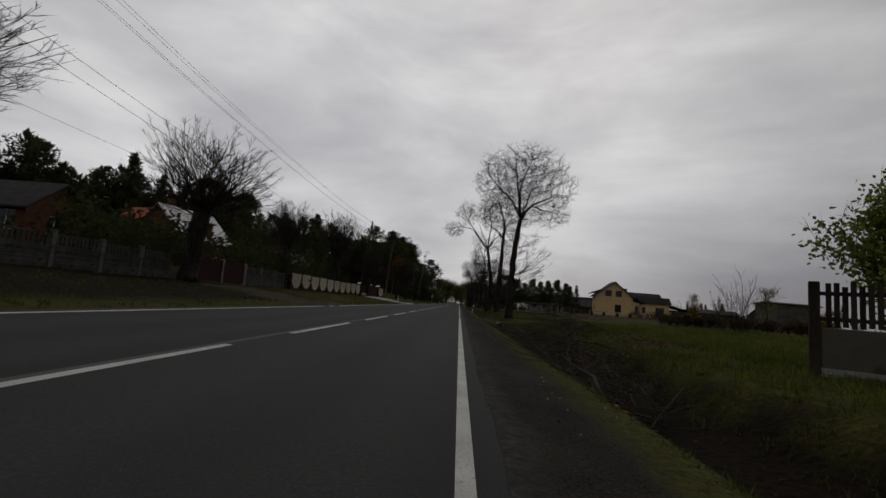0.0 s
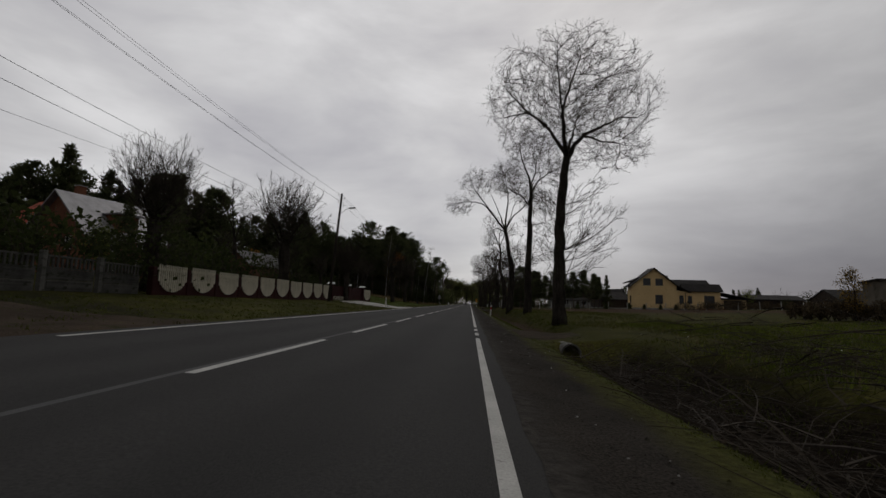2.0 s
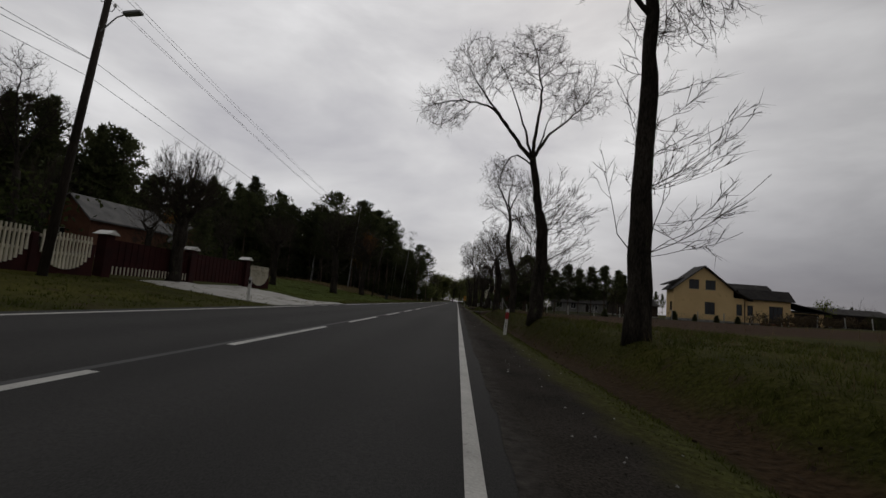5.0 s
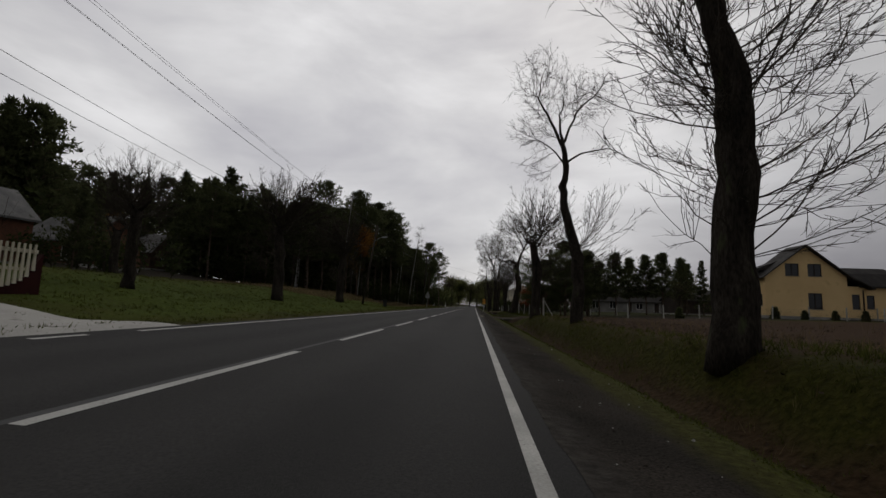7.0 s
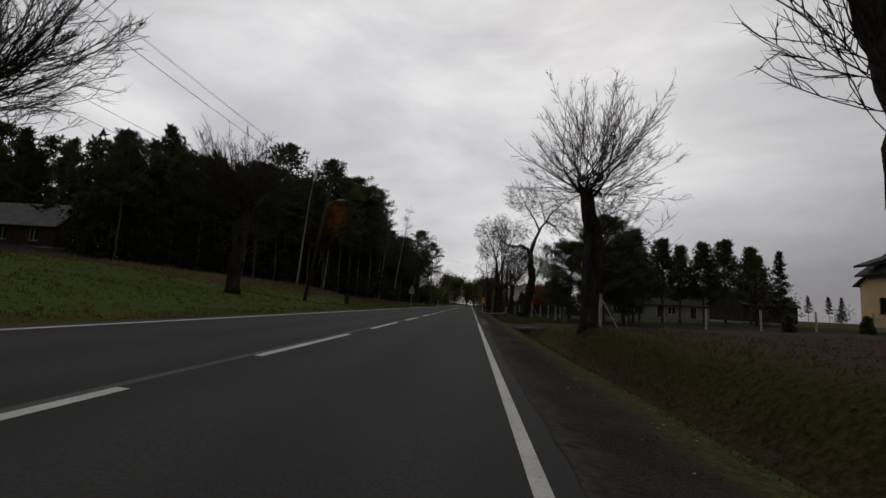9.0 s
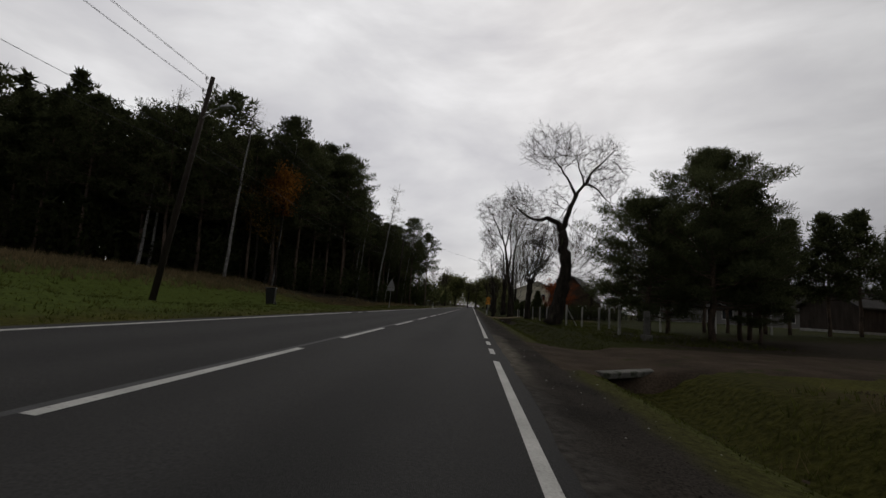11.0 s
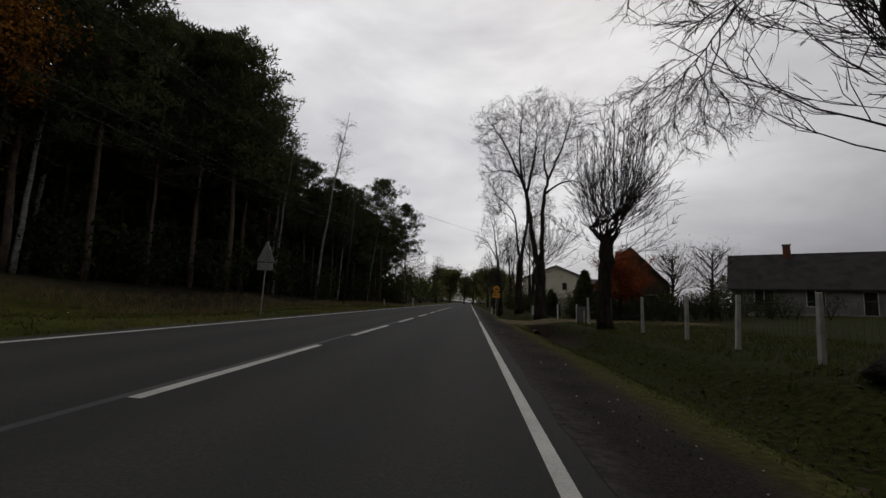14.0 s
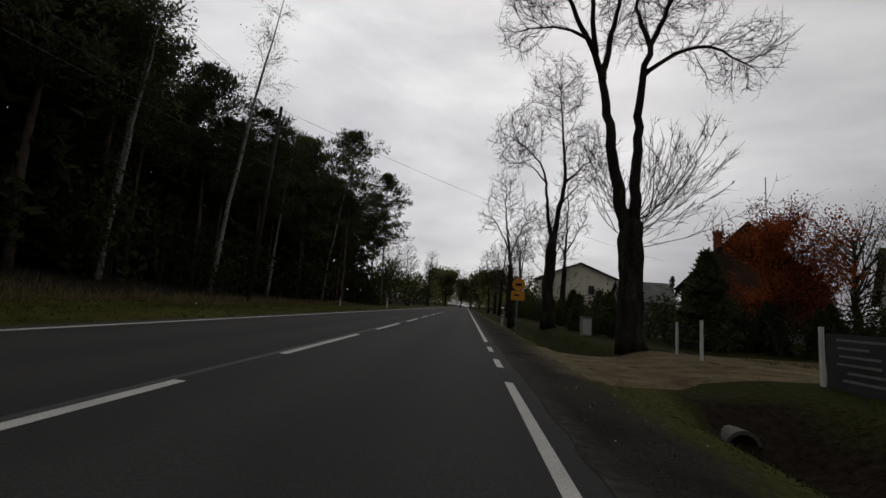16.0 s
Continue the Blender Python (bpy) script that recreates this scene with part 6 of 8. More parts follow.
def gable_roof(bm, w, d, eave, ridge, over, along="x", thick=0.16):
    """Two roof slabs over a plan w by d; the ridge runs along x or y."""
    if along == "x":
        half, run = d / 2, (-over, w + over)
        k = (ridge - eave) / half
        for s in (-1, 1):
            e = half + s * (half + over)
            ze = eave - k * over
            lo = [(run[0], half, ridge), (run[1], half, ridge), (run[1], e, ze), (run[0], e, ze)]
            v = [bm.verts.new(p) for p in lo] + [bm.verts.new((p[0], p[1], p[2] + thick)) for p in lo]
            for f in ((0, 1, 2, 3), (7, 6, 5, 4), (0, 4, 5, 1), (1, 5, 6, 2), (2, 6, 7, 3), (3, 7, 4, 0)):
                bm.faces.new([v[i] for i in f])
    else:
        half, run = w / 2, (-over, d + over)
        k = (ridge - eave) / half
        for s in (-1, 1):
            e = half + s * (half + over)
            ze = eave - k * over
            lo = [(half, run[0], ridge), (half, run[1], ridge), (e, run[1], ze), (e, run[0], ze)]
            v = [bm.verts.new(p) for p in lo] + [bm.verts.new((p[0], p[1], p[2] + thick)) for p in lo]
            for f in ((0, 1, 2, 3), (7, 6, 5, 4), (0, 4, 5, 1), (1, 5, 6, 2), (2, 6, 7, 3), (3, 7, 4, 0)):
                bm.faces.new([v[i] for i in f])
    bmesh.ops.recalc_face_normals(bm, faces=bm.faces)
    return bm


def prism(bm, pts, y0, y1):
    a = [bm.verts.new((x, y0, z)) for x, z in pts]
    b = [bm.verts.new((x, y1, z)) for x, z in pts]
    bm.faces.new(a); bm.faces.new(list(reversed(b)))
    n = len(pts)
    for i in range(n):
        bm.faces.new((a[i], b[i], b[(i + 1) % n], a[(i + 1) % n]))
    bmesh.ops.recalc_face_normals(bm, faces=bm.faces)
    return bm


def block(parent, ox, oy, w, d, eave, ridge, wall, roof, openings, along="x", over=0.4, plinth=0.35, base=-0.6, plinth_mat="concrete", frame_mat="white", roof_label=""):
    """One gabled volume of a house: four walls with openings, plinth and roof; openings: (side, x, z, w, h, kind, leaves)."""
    T = 0.3
    sides = {"S": (Matrix.Translation((ox, oy, 0)), w), "N": (Matrix.Translation((ox + w, oy + d, 0)) @ Matrix.Rotation(math.pi, 4, "Z"), w),
             "W": (Matrix.Translation((ox, oy + d, 0)) @ Matrix.Rotation(-math.pi / 2, 4, "Z"), d), "E": (Matrix.Translation((ox + w, oy, 0)) @ Matrix.Rotation(math.pi / 2, 4, "Z"), d)}
    for s, (m, length) in sides.items():
        holes = [o[1:5] for o in openings if o[0] == s and o[2] < eave]
        bm = bmesh.new()
        inner = (T if s in "WE" else 0.0)
        wall_panel(bm, length, plinth, eave, T, [h for h in holes], inner)
        if (along == "x") == (s in "WE"):
            upper = [o[1:5] for o in openings if o[0] == s and o[2] >= eave]
            half = length / 2
            if not upper:
                prism(bm, [(0, eave), (length, eave), (half, ridge)], 0, T)
            else:
                lo, hi = min(h[0] for h in upper), max(h[0] + h[2] for h in upper)
                top = max(h[1] + h[3] for h in upper)
                sl = (ridge - eave) / half
                wall_panel_holes = [(h[0] - lo, h[1], h[2], h[3]) for h in upper]
                mid = bmesh.new()
                wall_panel(mid, hi - lo, eave, top, T, wall_panel_holes)
                bmesh.ops.translate(mid, vec=(lo, 0, 0), verts=mid.verts)
                tmp = bpy.data.meshes.new("tmp"); mid.to_mesh(tmp); mid.free(); bm.from_mesh(tmp); bpy.data.meshes.remove(tmp)
                zl, zr = eave + lo * sl, eave + (length - hi) * sl
                prism(bm, [(0, eave), (lo, eave), (lo, zl)], 0, T)
                prism(bm, [(hi, eave), (length, eave), (hi, zr)], 0, T)
                prism(bm, [(lo, top), (hi, top), (hi, max(top, zr)), (half, ridge), (lo, max(top, zl))], 0, T)
        bmesh.ops.remove_doubles(bm, verts=bm.verts, dist=0.001)
        part("wall", turned(bm, m), M[wall], parent)
        for o in openings:
            if o[0] == s:
                window_in(parent, m, o[1], o[2], o[3], o[4], o[5] if len(o) > 5 else "window", frame_mat, o[6] if len(o) > 6 else 2)
    part("plinth", boxm(ox - 0.03, ox + w + 0.03, oy - 0.03, oy + d + 0.03, base, plinth), M[plinth_mat], parent)
    rb = gable_roof(bmesh.new(), w, d, eave, ridge, over, along)
    bmesh.ops.translate(rb, vec=(ox, oy, 0.01), verts=rb.verts)
    return part("roof", rb, M[roof], parent, roof_label)


def chimney(parent, x, y, z0, z1, s=0.5, material="brick"):
    c = part("chimney", boxm(x - s / 2, x + s / 2, y - s / 2, y + s / 2, z0, z1, bevel=0.02), M[material], parent)
    part("chimney_cap", boxm(x - s / 2 - 0.06, x + s / 2 + 0.06, y - s / 2 - 0.06, y + s / 2 + 0.06, z1, z1 + 0.1), M["concrete"], c)


# yellow house
yh = thing("house", Matrix.Translation((35.6, 122.0, 0.7)) @ Matrix.Scale(1.03, 4), "yellow plastered family house with dark tiled roofs", "house", "houses")
block(yh, 0, 0, 9.4, 2.6, 5.15, 8.8, "plaster_yellow", "roof_dark",
      [("S", 2.4, 5.17, 1.6, 1.5), ("S", 5.0, 5.17, 1.6, 1.5), ("S", 4.9, 1.25, 1.6, 1.9), ("W", 1.2, 1.5, 0.8, 1.4, "window", 1)], "y", 0.55, frame_mat="wood_dark", roof_label="dark tiled gable roof")
part("side_roof", prism(bmesh.new(), [(-1.1, 5.5), (-1.1, 5.7), (2.6, 7.2), (2.6, 6.4)], 1.0, 2.5), M["roof_dark"], yh, "dark tiled side roof")
part("purlin", boxm(-0.7, 0.0, 0.3, 0.45, 4.85, 5.0), M["wood_dark"], yh)
block(yh, 4.6, 2.61, 13.5, 6.4, 4.6, 6.7, "plaster_yellow", "roof_dark", [], "x", 0.4, roof_label="dark tiled main roof")
lean = bmesh.new()
wall_panel(lean, 1.9, 0.35, 4.1, 0.3, [(0.6, 1.4, 0.9, 1.75)])
lm = Matrix.Translation((9.42, 0.25, 0))
part("porch_wall", turned(lean, lm), M["plaster_yellow"], yh)
window_in(yh, lm, 0.6, 1.4, 0.9, 1.75, "window", "wood_dark", 1)
part("porch_roof", prism(bmesh.new(), [(9.9, 4.9), (12.2, 3.75), (12.2, 3.9), (9.9, 5.08)], -0.5, 2.6), M["roof_dark"], yh, "dark roof slope over the entrance")
part("porch_plinth", boxm(9.44, 11.3, 0.22, 2.6, -0.6, 0.35), M["concrete"], yh)
block(yh, 11.35, 0.6, 7.4, 2.0, 4.5, 5.6, "plaster_yellow", "roof_dark",
      [("S", 0.6, 1.5, 0.9, 1.6, "window", 1), ("S", 4.0, 0.5, 2.2, 2.7, "window", 3)], "x", 0.45, frame_mat="wood_dark", roof_label="low dark tiled wing roof")
chimney(yh, 8.9, 4.0, 6.0, 7.5, 0.6, "roof_dark")
part("drainpipe", boxm(11.2, 11.3, 0.1, 0.2, 0.0, 3.7), M["wood_dark"], yh)
block(yh, 18.78, 1.2, 5.6, 5.0, 2.5, 2.75, "plaster_yellow", "roof_dark", [("S", 0.9, 0.36, 4.0, 2.0, "garage")], "x", 0.3, roof_label="low garage roof")
part("garage_lean_roof", prism(bmesh.new(), [(18.8, 3.9), (18.8, 4.05), (25.4, 2.75), (25.4, 2.6)], 0.7, 6.0), M["roof_dark"], yh, "dark roof slope over the garage")
part("terrace_wall", boxm(13.0, 19.0, -1.0, -0.7, -0.4, 0.45), M["brick"], yh)


def shed(name, x, y, z, turn, w, d, eave, ridge, wall, roof, label, openings=(), along="x", group="sheds and barns"):
    t = thing(name, Matrix.Translation((x, y, z)) @ Matrix.Rotation(turn, 4, "Z"), label, "shed", group)
    block(t, 0, 0, w, d, eave, ridge, wall, roof, list(openings), along, 0.3, 0.2, frame_mat="white")
    return t


shed("barn", 64, 128, 1.2, 0.0, 12.5, 6, 2.4, 3.4, "wood_dark", "roof_dark", "low dark timber barn with open front", [("S", 2, 0.3, 3, 1.9, "garage")])
shed("barn", 84, 128, 1.3, 0.1, 17, 8, 2.6, 5.0, "wood_dark", "roof_dark", "dark timber barn with a steep roof", [("S", 6, 0.3, 3, 2.1, "garage")])
shed("shed", 50.3, 75.0, 1.1, 0.05, 6.9, 5.0, 3.8, 4.1, "plaster_drab", "roof_dark", "plain drab block shed with a flat roof behind a hedge", [], "x")
shed("shed", 34.5, 142, 0.7, 0.2, 8, 6, 2.4, 4.2, "wood_dark", "roof_dark", "dark shed behind the garden fence", [])

# grey farmhouse
gh = thing("house", Matrix.Translation((25.45, 172.25, 0.42)) @ Matrix.Rotation(-0.55, 4, "Z"), "low grey plastered farmhouse with a dark sheet roof", "house", "houses")
block(gh, 0, 0, 23, 7.0, 2.85, 6.1, "plaster_grey", "roof_dark",
      [("S", 1.75, 1.0, 1.6, 1.6), ("S", 5.7, 1.0, 1.4, 1.6), ("S", 9.6, 0.4, 1.0, 2.0, "door"), ("S", 11.4, 0.95, 1.4, 1.4), ("S", 15.0, 0.4, 1.1, 2.0, "door"), ("S", 18.4, 0.95, 1.4, 1.4), ("W", 2.3, 1.0, 1.2, 1.3)], "x", 0.45, roof_label="worn dark sheet roof")
chimney(gh, 4.6, 3.3, 5.4, 7.1, 0.62)
chimney(gh, 13.6, 3.1, 5.2, 6.6, 0.56)

# pale house behind the twin tree, brown gabled house, small outbuildings
wh = thing("house", Matrix.Translation((9.7, 205.0, 0.3)), "pale cream plastered house with a shallow gable", "house", "houses")
block(wh, 0, 0, 9.0, 10, 5.5, 7.3, "plaster_white", "roof_dark", [("S", 5.6, 3.2, 0.9, 1.3, "window", 1), ("S", 1.6, 1.0, 1.3, 1.3)], "y", 0.5)
bh = thing("barn", Matrix.Translation((11.7, 170.6, 0.3)) @ Matrix.Rotation(-0.42, 4, "Z"), "brown steep-gabled barn behind garden trees", "barn", "houses")
block(bh, 0, 0, 6.4, 7, 2.75, 6.2, "plaster_brown", "roof_dark", [("S", 1.0, 0.5, 1.0, 1.2), ("S", 4.2, 0.5, 1.2, 1.35, "door")], "y", 0.35)
chimney(bh, 1.9, 1.6, 4.4, 6.0, 0.45)
part("aerial_mast", boxm(4.35, 4.4, 2.0, 2.05, 4.0, 9.4), M["steel"], bh)
shed("shed", 15.8, 192.0, 0.3, 0.0, 5.0, 5, 2.4, 4.4, "plaster_grey", "roof_grey", "small grey outbuilding with a sheet roof", [("S", 1.0, 0.9, 0.9, 0.9)])
shed("shed", 19.6, 208.0, 0.3, 0.0, 7.0, 7, 3.0, 5.4, "plaster_white", "roof_grey", "small pale outbuilding beyond the house", [])

# houses on the bank
rh = thing("house", Matrix.Translation((-48.5, 64.5, 2.6)) @ Matrix.Rotation(-0.25, 4, "Z"), "brick house with red and bare metal roofs", "house", "houses")
block(rh, 0, 0, 9, 9, 4.9, 9.2, "brick", "roof_metal", [("S", 1.4, 3.0, 1.2, 1.4), ("S", 5.8, 3.0, 1.2, 1.4), ("E", 2.0, 3.0, 1.4, 1.5), ("E", 5.6, 3.0, 1.4, 1.5), ("E", 2.0, 0.9, 1.4, 1.5), ("E", 5.6, 0.9, 1.4, 1.5)], "y", 0.7, roof_label="galvanised sheet roof, partly bare")
rb = gable_roof(bmesh.new(), 6.5, 7, 6.4, 9.4, 0.6, "x"); bmesh.ops.translate(rb, vec=(-6.0, 1.0, 0), verts=rb.verts)
part("side_roof", rb, M["roof_red"], rh, "red sheet roof over the side wing")
part("side_wall", boxm(-6.0, -0.01, 1.2, 7.8, 0, 6.4), M["brick"], rh)
part("dormer_wall", boxm(6.9, 8.8, 3.2, 5.6, 5.2, 7.2), M["brick"], rh)
part("dormer_roof", boxm(6.2, 9.4, 2.9, 5.9, 7.21, 7.36), M["roof_metal"], rh)
chimney(rh, 3.6, 2.4, 7.5, 10.4, 0.8)
h0 = thing("house", Matrix.Translation((-44.4, 33.5, 2.5)), "brick cottage with white window and dark roof", "house", "houses")
block(h0, 0, 0, 10.5, 5.5, 3.5, 5.6, "brick", "roof_dark", [("S", 8.2, 1.4, 1.5, 1.6), ("S", 2.0, 1.4, 1.5, 1.6), ("E", 2.0, 1.4, 1.3, 1.5)], "x", 0.6)
o1 = thing("house", Matrix.Translation((-47.0, 105.5, 2.9)) @ Matrix.Rotation(-0.15, 4, "Z"), "old brick house with a grey sheet roof and white windows", "house", "houses")
block(o1, 0, 0, 8.5, 6.5, 3.4, 6.0, "brick_dull", "roof_grey", [("S", 1.6, 1.2, 1.3, 1.5), ("S", 5.8, 1.2, 1.3, 1.5), ("W", 2.4, 1.2, 0.9, 1.4, "window", 1), ("E", 2.4, 1.2, 1.1, 1.4)], "x", 0.45, plinth=0.9)
o2 = thing("house", Matrix.Translation((-71.0, 138.0, 5.0)), "dark brick cottage with white windows before the pines", "house", "houses")
block(o2, 0, 0, 14.0, 7, 3.6, 6.8, "brick_old", "roof_grey", [("S", 1.4, 1.3, 1.3, 1.7), ("S", 5.7, 1.3, 1.3, 1.7), ("S", 10.3, 1.3, 1.3, 1.7), ("W", 2.4, 1.2, 0.9, 1.4, "window", 1), ("E", 2.4, 1.2, 1.1, 1.4)], "x", 0.45, plinth=0.6)
shed("shed", -38.3, 85.0, 2.7, -0.2, 5.2, 8.5, 3.3, 5.4, "brick_dull", "roof_grey", "brick outbuilding with a grey sheet roof behind the cream fence", [("S", 1.6, 1.2, 0.8, 1.2, "window", 1)], "y")


# ---------------------------------------------------------------- fences
def gz(x, y):
    return ground_z(x, y) - 0.03


def concrete_bay(m, length, label, post=True):
    """A bay of precast fence: post, two solid slabs and a pierced top slab."""
    t = thing("concrete_fence_bay", m, label, "fence", "precast concrete fence")
    part("post", boxm(-0.09, 0.09, -0.09, 0.09, -0.4, 1.75, bevel=0.015), M["concrete_old"], t, "paler concrete post")
    for z0, z1 in ((0.0, 0.48), (0.49, 0.97)):
        s = part("slab", boxm(0.09, length - 0.09, -0.03, 0.03, z0, z1, bevel=0.008), M["concrete_dark"], t)
        for k in range(3):
            part("moulding", boxm(0.2, length - 0.2, -0.045, -0.03, z0 + 0.08 + k * 0.13, z0 + 0.15 + k * 0.13), M["concrete_dark"], s)
    part("rail", boxm(0.09, length - 0.09, -0.03, 0.03, 0.98, 1.06), M["concrete_dark"], t)
    n = int((length - 0.3) / 0.16)
    for k in range(n):
        x = 0.2 + (length - 0.4) * k / (n - 1)
        part("baluster", boxm(x - 0.035, x + 0.035, -0.025, 0.025, 1.06, 1.5), M["concrete_dark"], t)
    part("rail", boxm(0.09, length - 0.09, -0.03, 0.03, 1.5, 1.58), M["concrete_dark"], t)
    return t


def along(xa, ya, xb, yb, z=None):
    a = math.atan2(yb - ya, xb - xa)
    return Matrix.Translation((xa, ya, gz(xa, ya) if z is None else z)) @ Matrix.Rotation(a, 4, "Z")


LOW = Matrix.Diagonal((1, 1, 0.78, 1))
bay = concrete_bay(along(-15.2, -3.95, -15.15, -1.75) @ LOW, 2.2, "weathered grey precast concrete fence bay on the bank")
for k in range(1, 12):
    y = -3.95 + 2.2 * k
    x = -15.2 + 0.05 * k
    copy_thing(bay, along(x, y, x + 0.05, y + 2.2))
for k in range(3):
    y = 30.3 + 2.35 * k
    copy_thing(bay, along(-14.6 + 0.02 * k, y, -14.58 + 0.02 * k, y + 2.35))
tagged(bay, "weathered grey precast concrete fence bay on the bank", "fence")


def slatted_gate(m, length, height, label, material="maroon", n=None):
    t = thing("gate", m, label, "gate", "")
    part("post", boxm(-0.08, 0.08, -0.08, 0.08, -0.3, height + 0.15, bevel=0.01), M["concrete_old"], t)
    part("post", boxm(length - 0.08, length + 0.08, -0.08, 0.08, -0.3, height + 0.15, bevel=0.01), M["concrete"], t)
    for z in (0.25, height - 0.3):
        part("rail", boxm(0.1, length - 0.1, 0.02, 0.06, z, z + 0.06), M[material], t)
    n = n or int(length / 0.12)
    for k in range(n):
        x = 0.12 + (length - 0.34) * k / (n - 1)
        part("slat", boxm(x, x + 0.1, -0.012, 0.018, 0.08, height - 0.05 * math.cos(k * 0.9)), M[material], t)
    return t


slatted_gate(along(-14.6, 24.2, -14.6, 27.3), 3.1, 1.3, "closed maroon slatted gate on the bank")
slatted_gate(along(-14.6, 27.3, -14.6, 30.2), 2.9, 1.3, "closed maroon slatted gate wing beside the wall")


def cream_bay(m, length, label):
    """A maroon wall bay cut to a bowl, filled with cream pickets of curved lengths."""
    t = thing("picket_fence_bay", m, label, "fence", "cream picket fence")
    # wall with a bowl-shaped cut
    bm = bmesh.new()
    n, h, half = 16, 1.12, length / 2
    prev = None
    for k in range(n + 1):
        x = length * k / n
        u = abs(x - half) / (half - 0.12)
        z = 0.14 + (h - 0.14) * (1 - math.sqrt(max(0.0, 1 - min(1, u) ** 2))) if u < 1 else h
        col = [bm.verts.new((x, y, zz)) for y in (-0.1, 0.1) for zz in (-0.3, z)]
        if prev:
            for a, b in ((0, 1), (1, 3), (3, 2), (2, 0)):
                bm.faces.new((prev[a], prev[b], col[b], col[a]))
        prev = col
    bmesh.ops.recalc_face_normals(bm, faces=bm.faces)
    part("wall", bm, M["maroon"], t, "maroon wall cut in a bowl shape")
    part("pillar", boxm(-0.13, 0.13, -0.14, 0.14, -0.3, 1.25, bevel=0.03), M["maroon"], t)
    for k in range(14):
        x = 0.26 + (length - 0.52) * k / 13
        u = abs(x - half) / (half - 0.12)
        z = 0.14 + 0.98 * (1 - math.sqrt(max(0.0, 1 - u * u)))
        bm = boxm(x - 0.042, x + 0.042, -0.15, -0.105, z, 1.32)
        top = [v for v in bm.verts if v.co.z > 1.3]
        for v in top:
            v.co.x = x + (v.co.x - x) * 0.45
            v.co.z += 0.05
        part("picket", bm, M["cream"], t)
    part("rail", boxm(0.16, length - 0.16, -0.105, -0.075, 1.12, 1.22), M["cream"], t)
    part("rail", boxm(0.36, length - 0.36, -0.105, -0.075, 0.62, 0.71), M["cream"], t)
    return t


cb = None
for k in range(10):
    y = 37.6 + 2.37 * k
    x = -14.3 + 0.062 * k
    m = along(x, y, x + 0.062, y + 2.37)
    cb = copy_thing(cb, m) if cb else cream_bay(m, 2.37, "maroon wall bay with cream curved pickets")
copy_thing(cb, along(-13.2, 72.6, -12.9, 74.6))
# maroon sheet wall and gate by the concrete driveway
mg = thing("gate", along(-13.8, 62.0, -13.2, 72.4), "long maroon sheet gate with white capped pillars", "gate")
part("sheet", boxm(0.2, 10.2, -0.03, 0.03, 0.1, 1.45), M["maroon"], mg)
for k in range(30):
    x = 0.3 + k * 0.335
    part("rib", boxm(x, x + 0.12, -0.05, -0.03, 0.12, 1.43), M["maroon"], mg)
for x in (0.0, 5.1, 10.35):
    p = part("pillar", boxm(x - 0.2, x + 0.2, -0.2, 0.2, -0.3, 1.6, bevel=0.02), M["maroon"], mg)
    part("cap", prism(bmesh.new(), [(x - 0.32, 1.6), (x + 0.32, 1.6), (x, 1.78)], -0.32, 0.32), M["white"], p, "white pillar cap")
for k in range(26):
    x = 0.4 + k * 0.2
    part("picket", boxm(x, x + 0.06, -0.075, -0.051, 0.1, 0.42), M["cream"], mg)

# dark fence with a rendered base on the field side
df = thing("wooden_fence", Matrix.Translation((8.3, 11.5, gz(8.3, 11.5))) @ Matrix.Rotation(-0.62, 4, "Z"), "dark weathered picket fence on a cracked rendered base", "fence")
part("corner_post", boxm(-0.1, 0.12, -0.12, 0.12, -0.3, 2.2, bevel=0.02), M["wood_dark"], df)
part("base_wall", boxm(0.12, 7.0, -0.1, 0.12, -0.3, 1.12, bevel=0.02), M["plaster_drab"], df, "cracked grey rendered base wall")
part("base_ledge", boxm(0.12, 7.0, -0.16, -0.1, -0.3, 0.2), M["concrete"], df)
for z in (1.28, 1.88):
    part("rail", boxm(0.12, 7.0, 0.02, 0.07, z, z + 0.09), M["wood_dark"], df)
rf = random.Random(3)
for k in range(46):
    x = 0.22 + k * 0.148
    part("picket", boxm(x, x + 0.105, -0.03, 0.015, 1.14 + rf.uniform(-0.01, 0.03), 2.14 + rf.uniform(-0.06, 0.1)), M["wood_dark"], df)


def concrete_post(m, h, label, brace=0, group="concrete fence posts"):
    t = thing("fence_post", m, label, "fence post", group)
    bm = boxm(-0.065, 0.065, -0.065, 0.065, -0.3, h, bevel=0.012)
    for v in bm.verts:
        if v.co.z > h - 0.05:
            v.co.x *= 0.8; v.co.y *= 0.8
    part("shaft", bm, M["concrete_pale"], t)
    for k in range(brace):
        vv, ff = [], []
        tube([(0, 0, h - 0.15), ((0.95, 0.25)[k] if brace > 1 else 0.9, (0.2, 0.7)[k] if brace > 1 else 0, -0.1)], [0.035, 0.03], 5, vv, ff)
        mesh_object("brace", vv, ff, M["concrete_pale"], t, "thin slanting brace")
    return t


fp = concrete_post(place(7.2, 122.7, 0.1, 1, 0), 1.55, "square white-grey concrete fence post in grass")
fl = random.Random(4)


def post_at(x, y, s=1.0):
    lean = Matrix.Rotation(fl.gauss(0, 0.03), 4, "X") @ Matrix.Rotation(fl.gauss(0, 0.03), 4, "Y")
    return copy_thing(fp, place(x, y, fl.uniform(-0.2, 0.2), s, 0) @ lean)


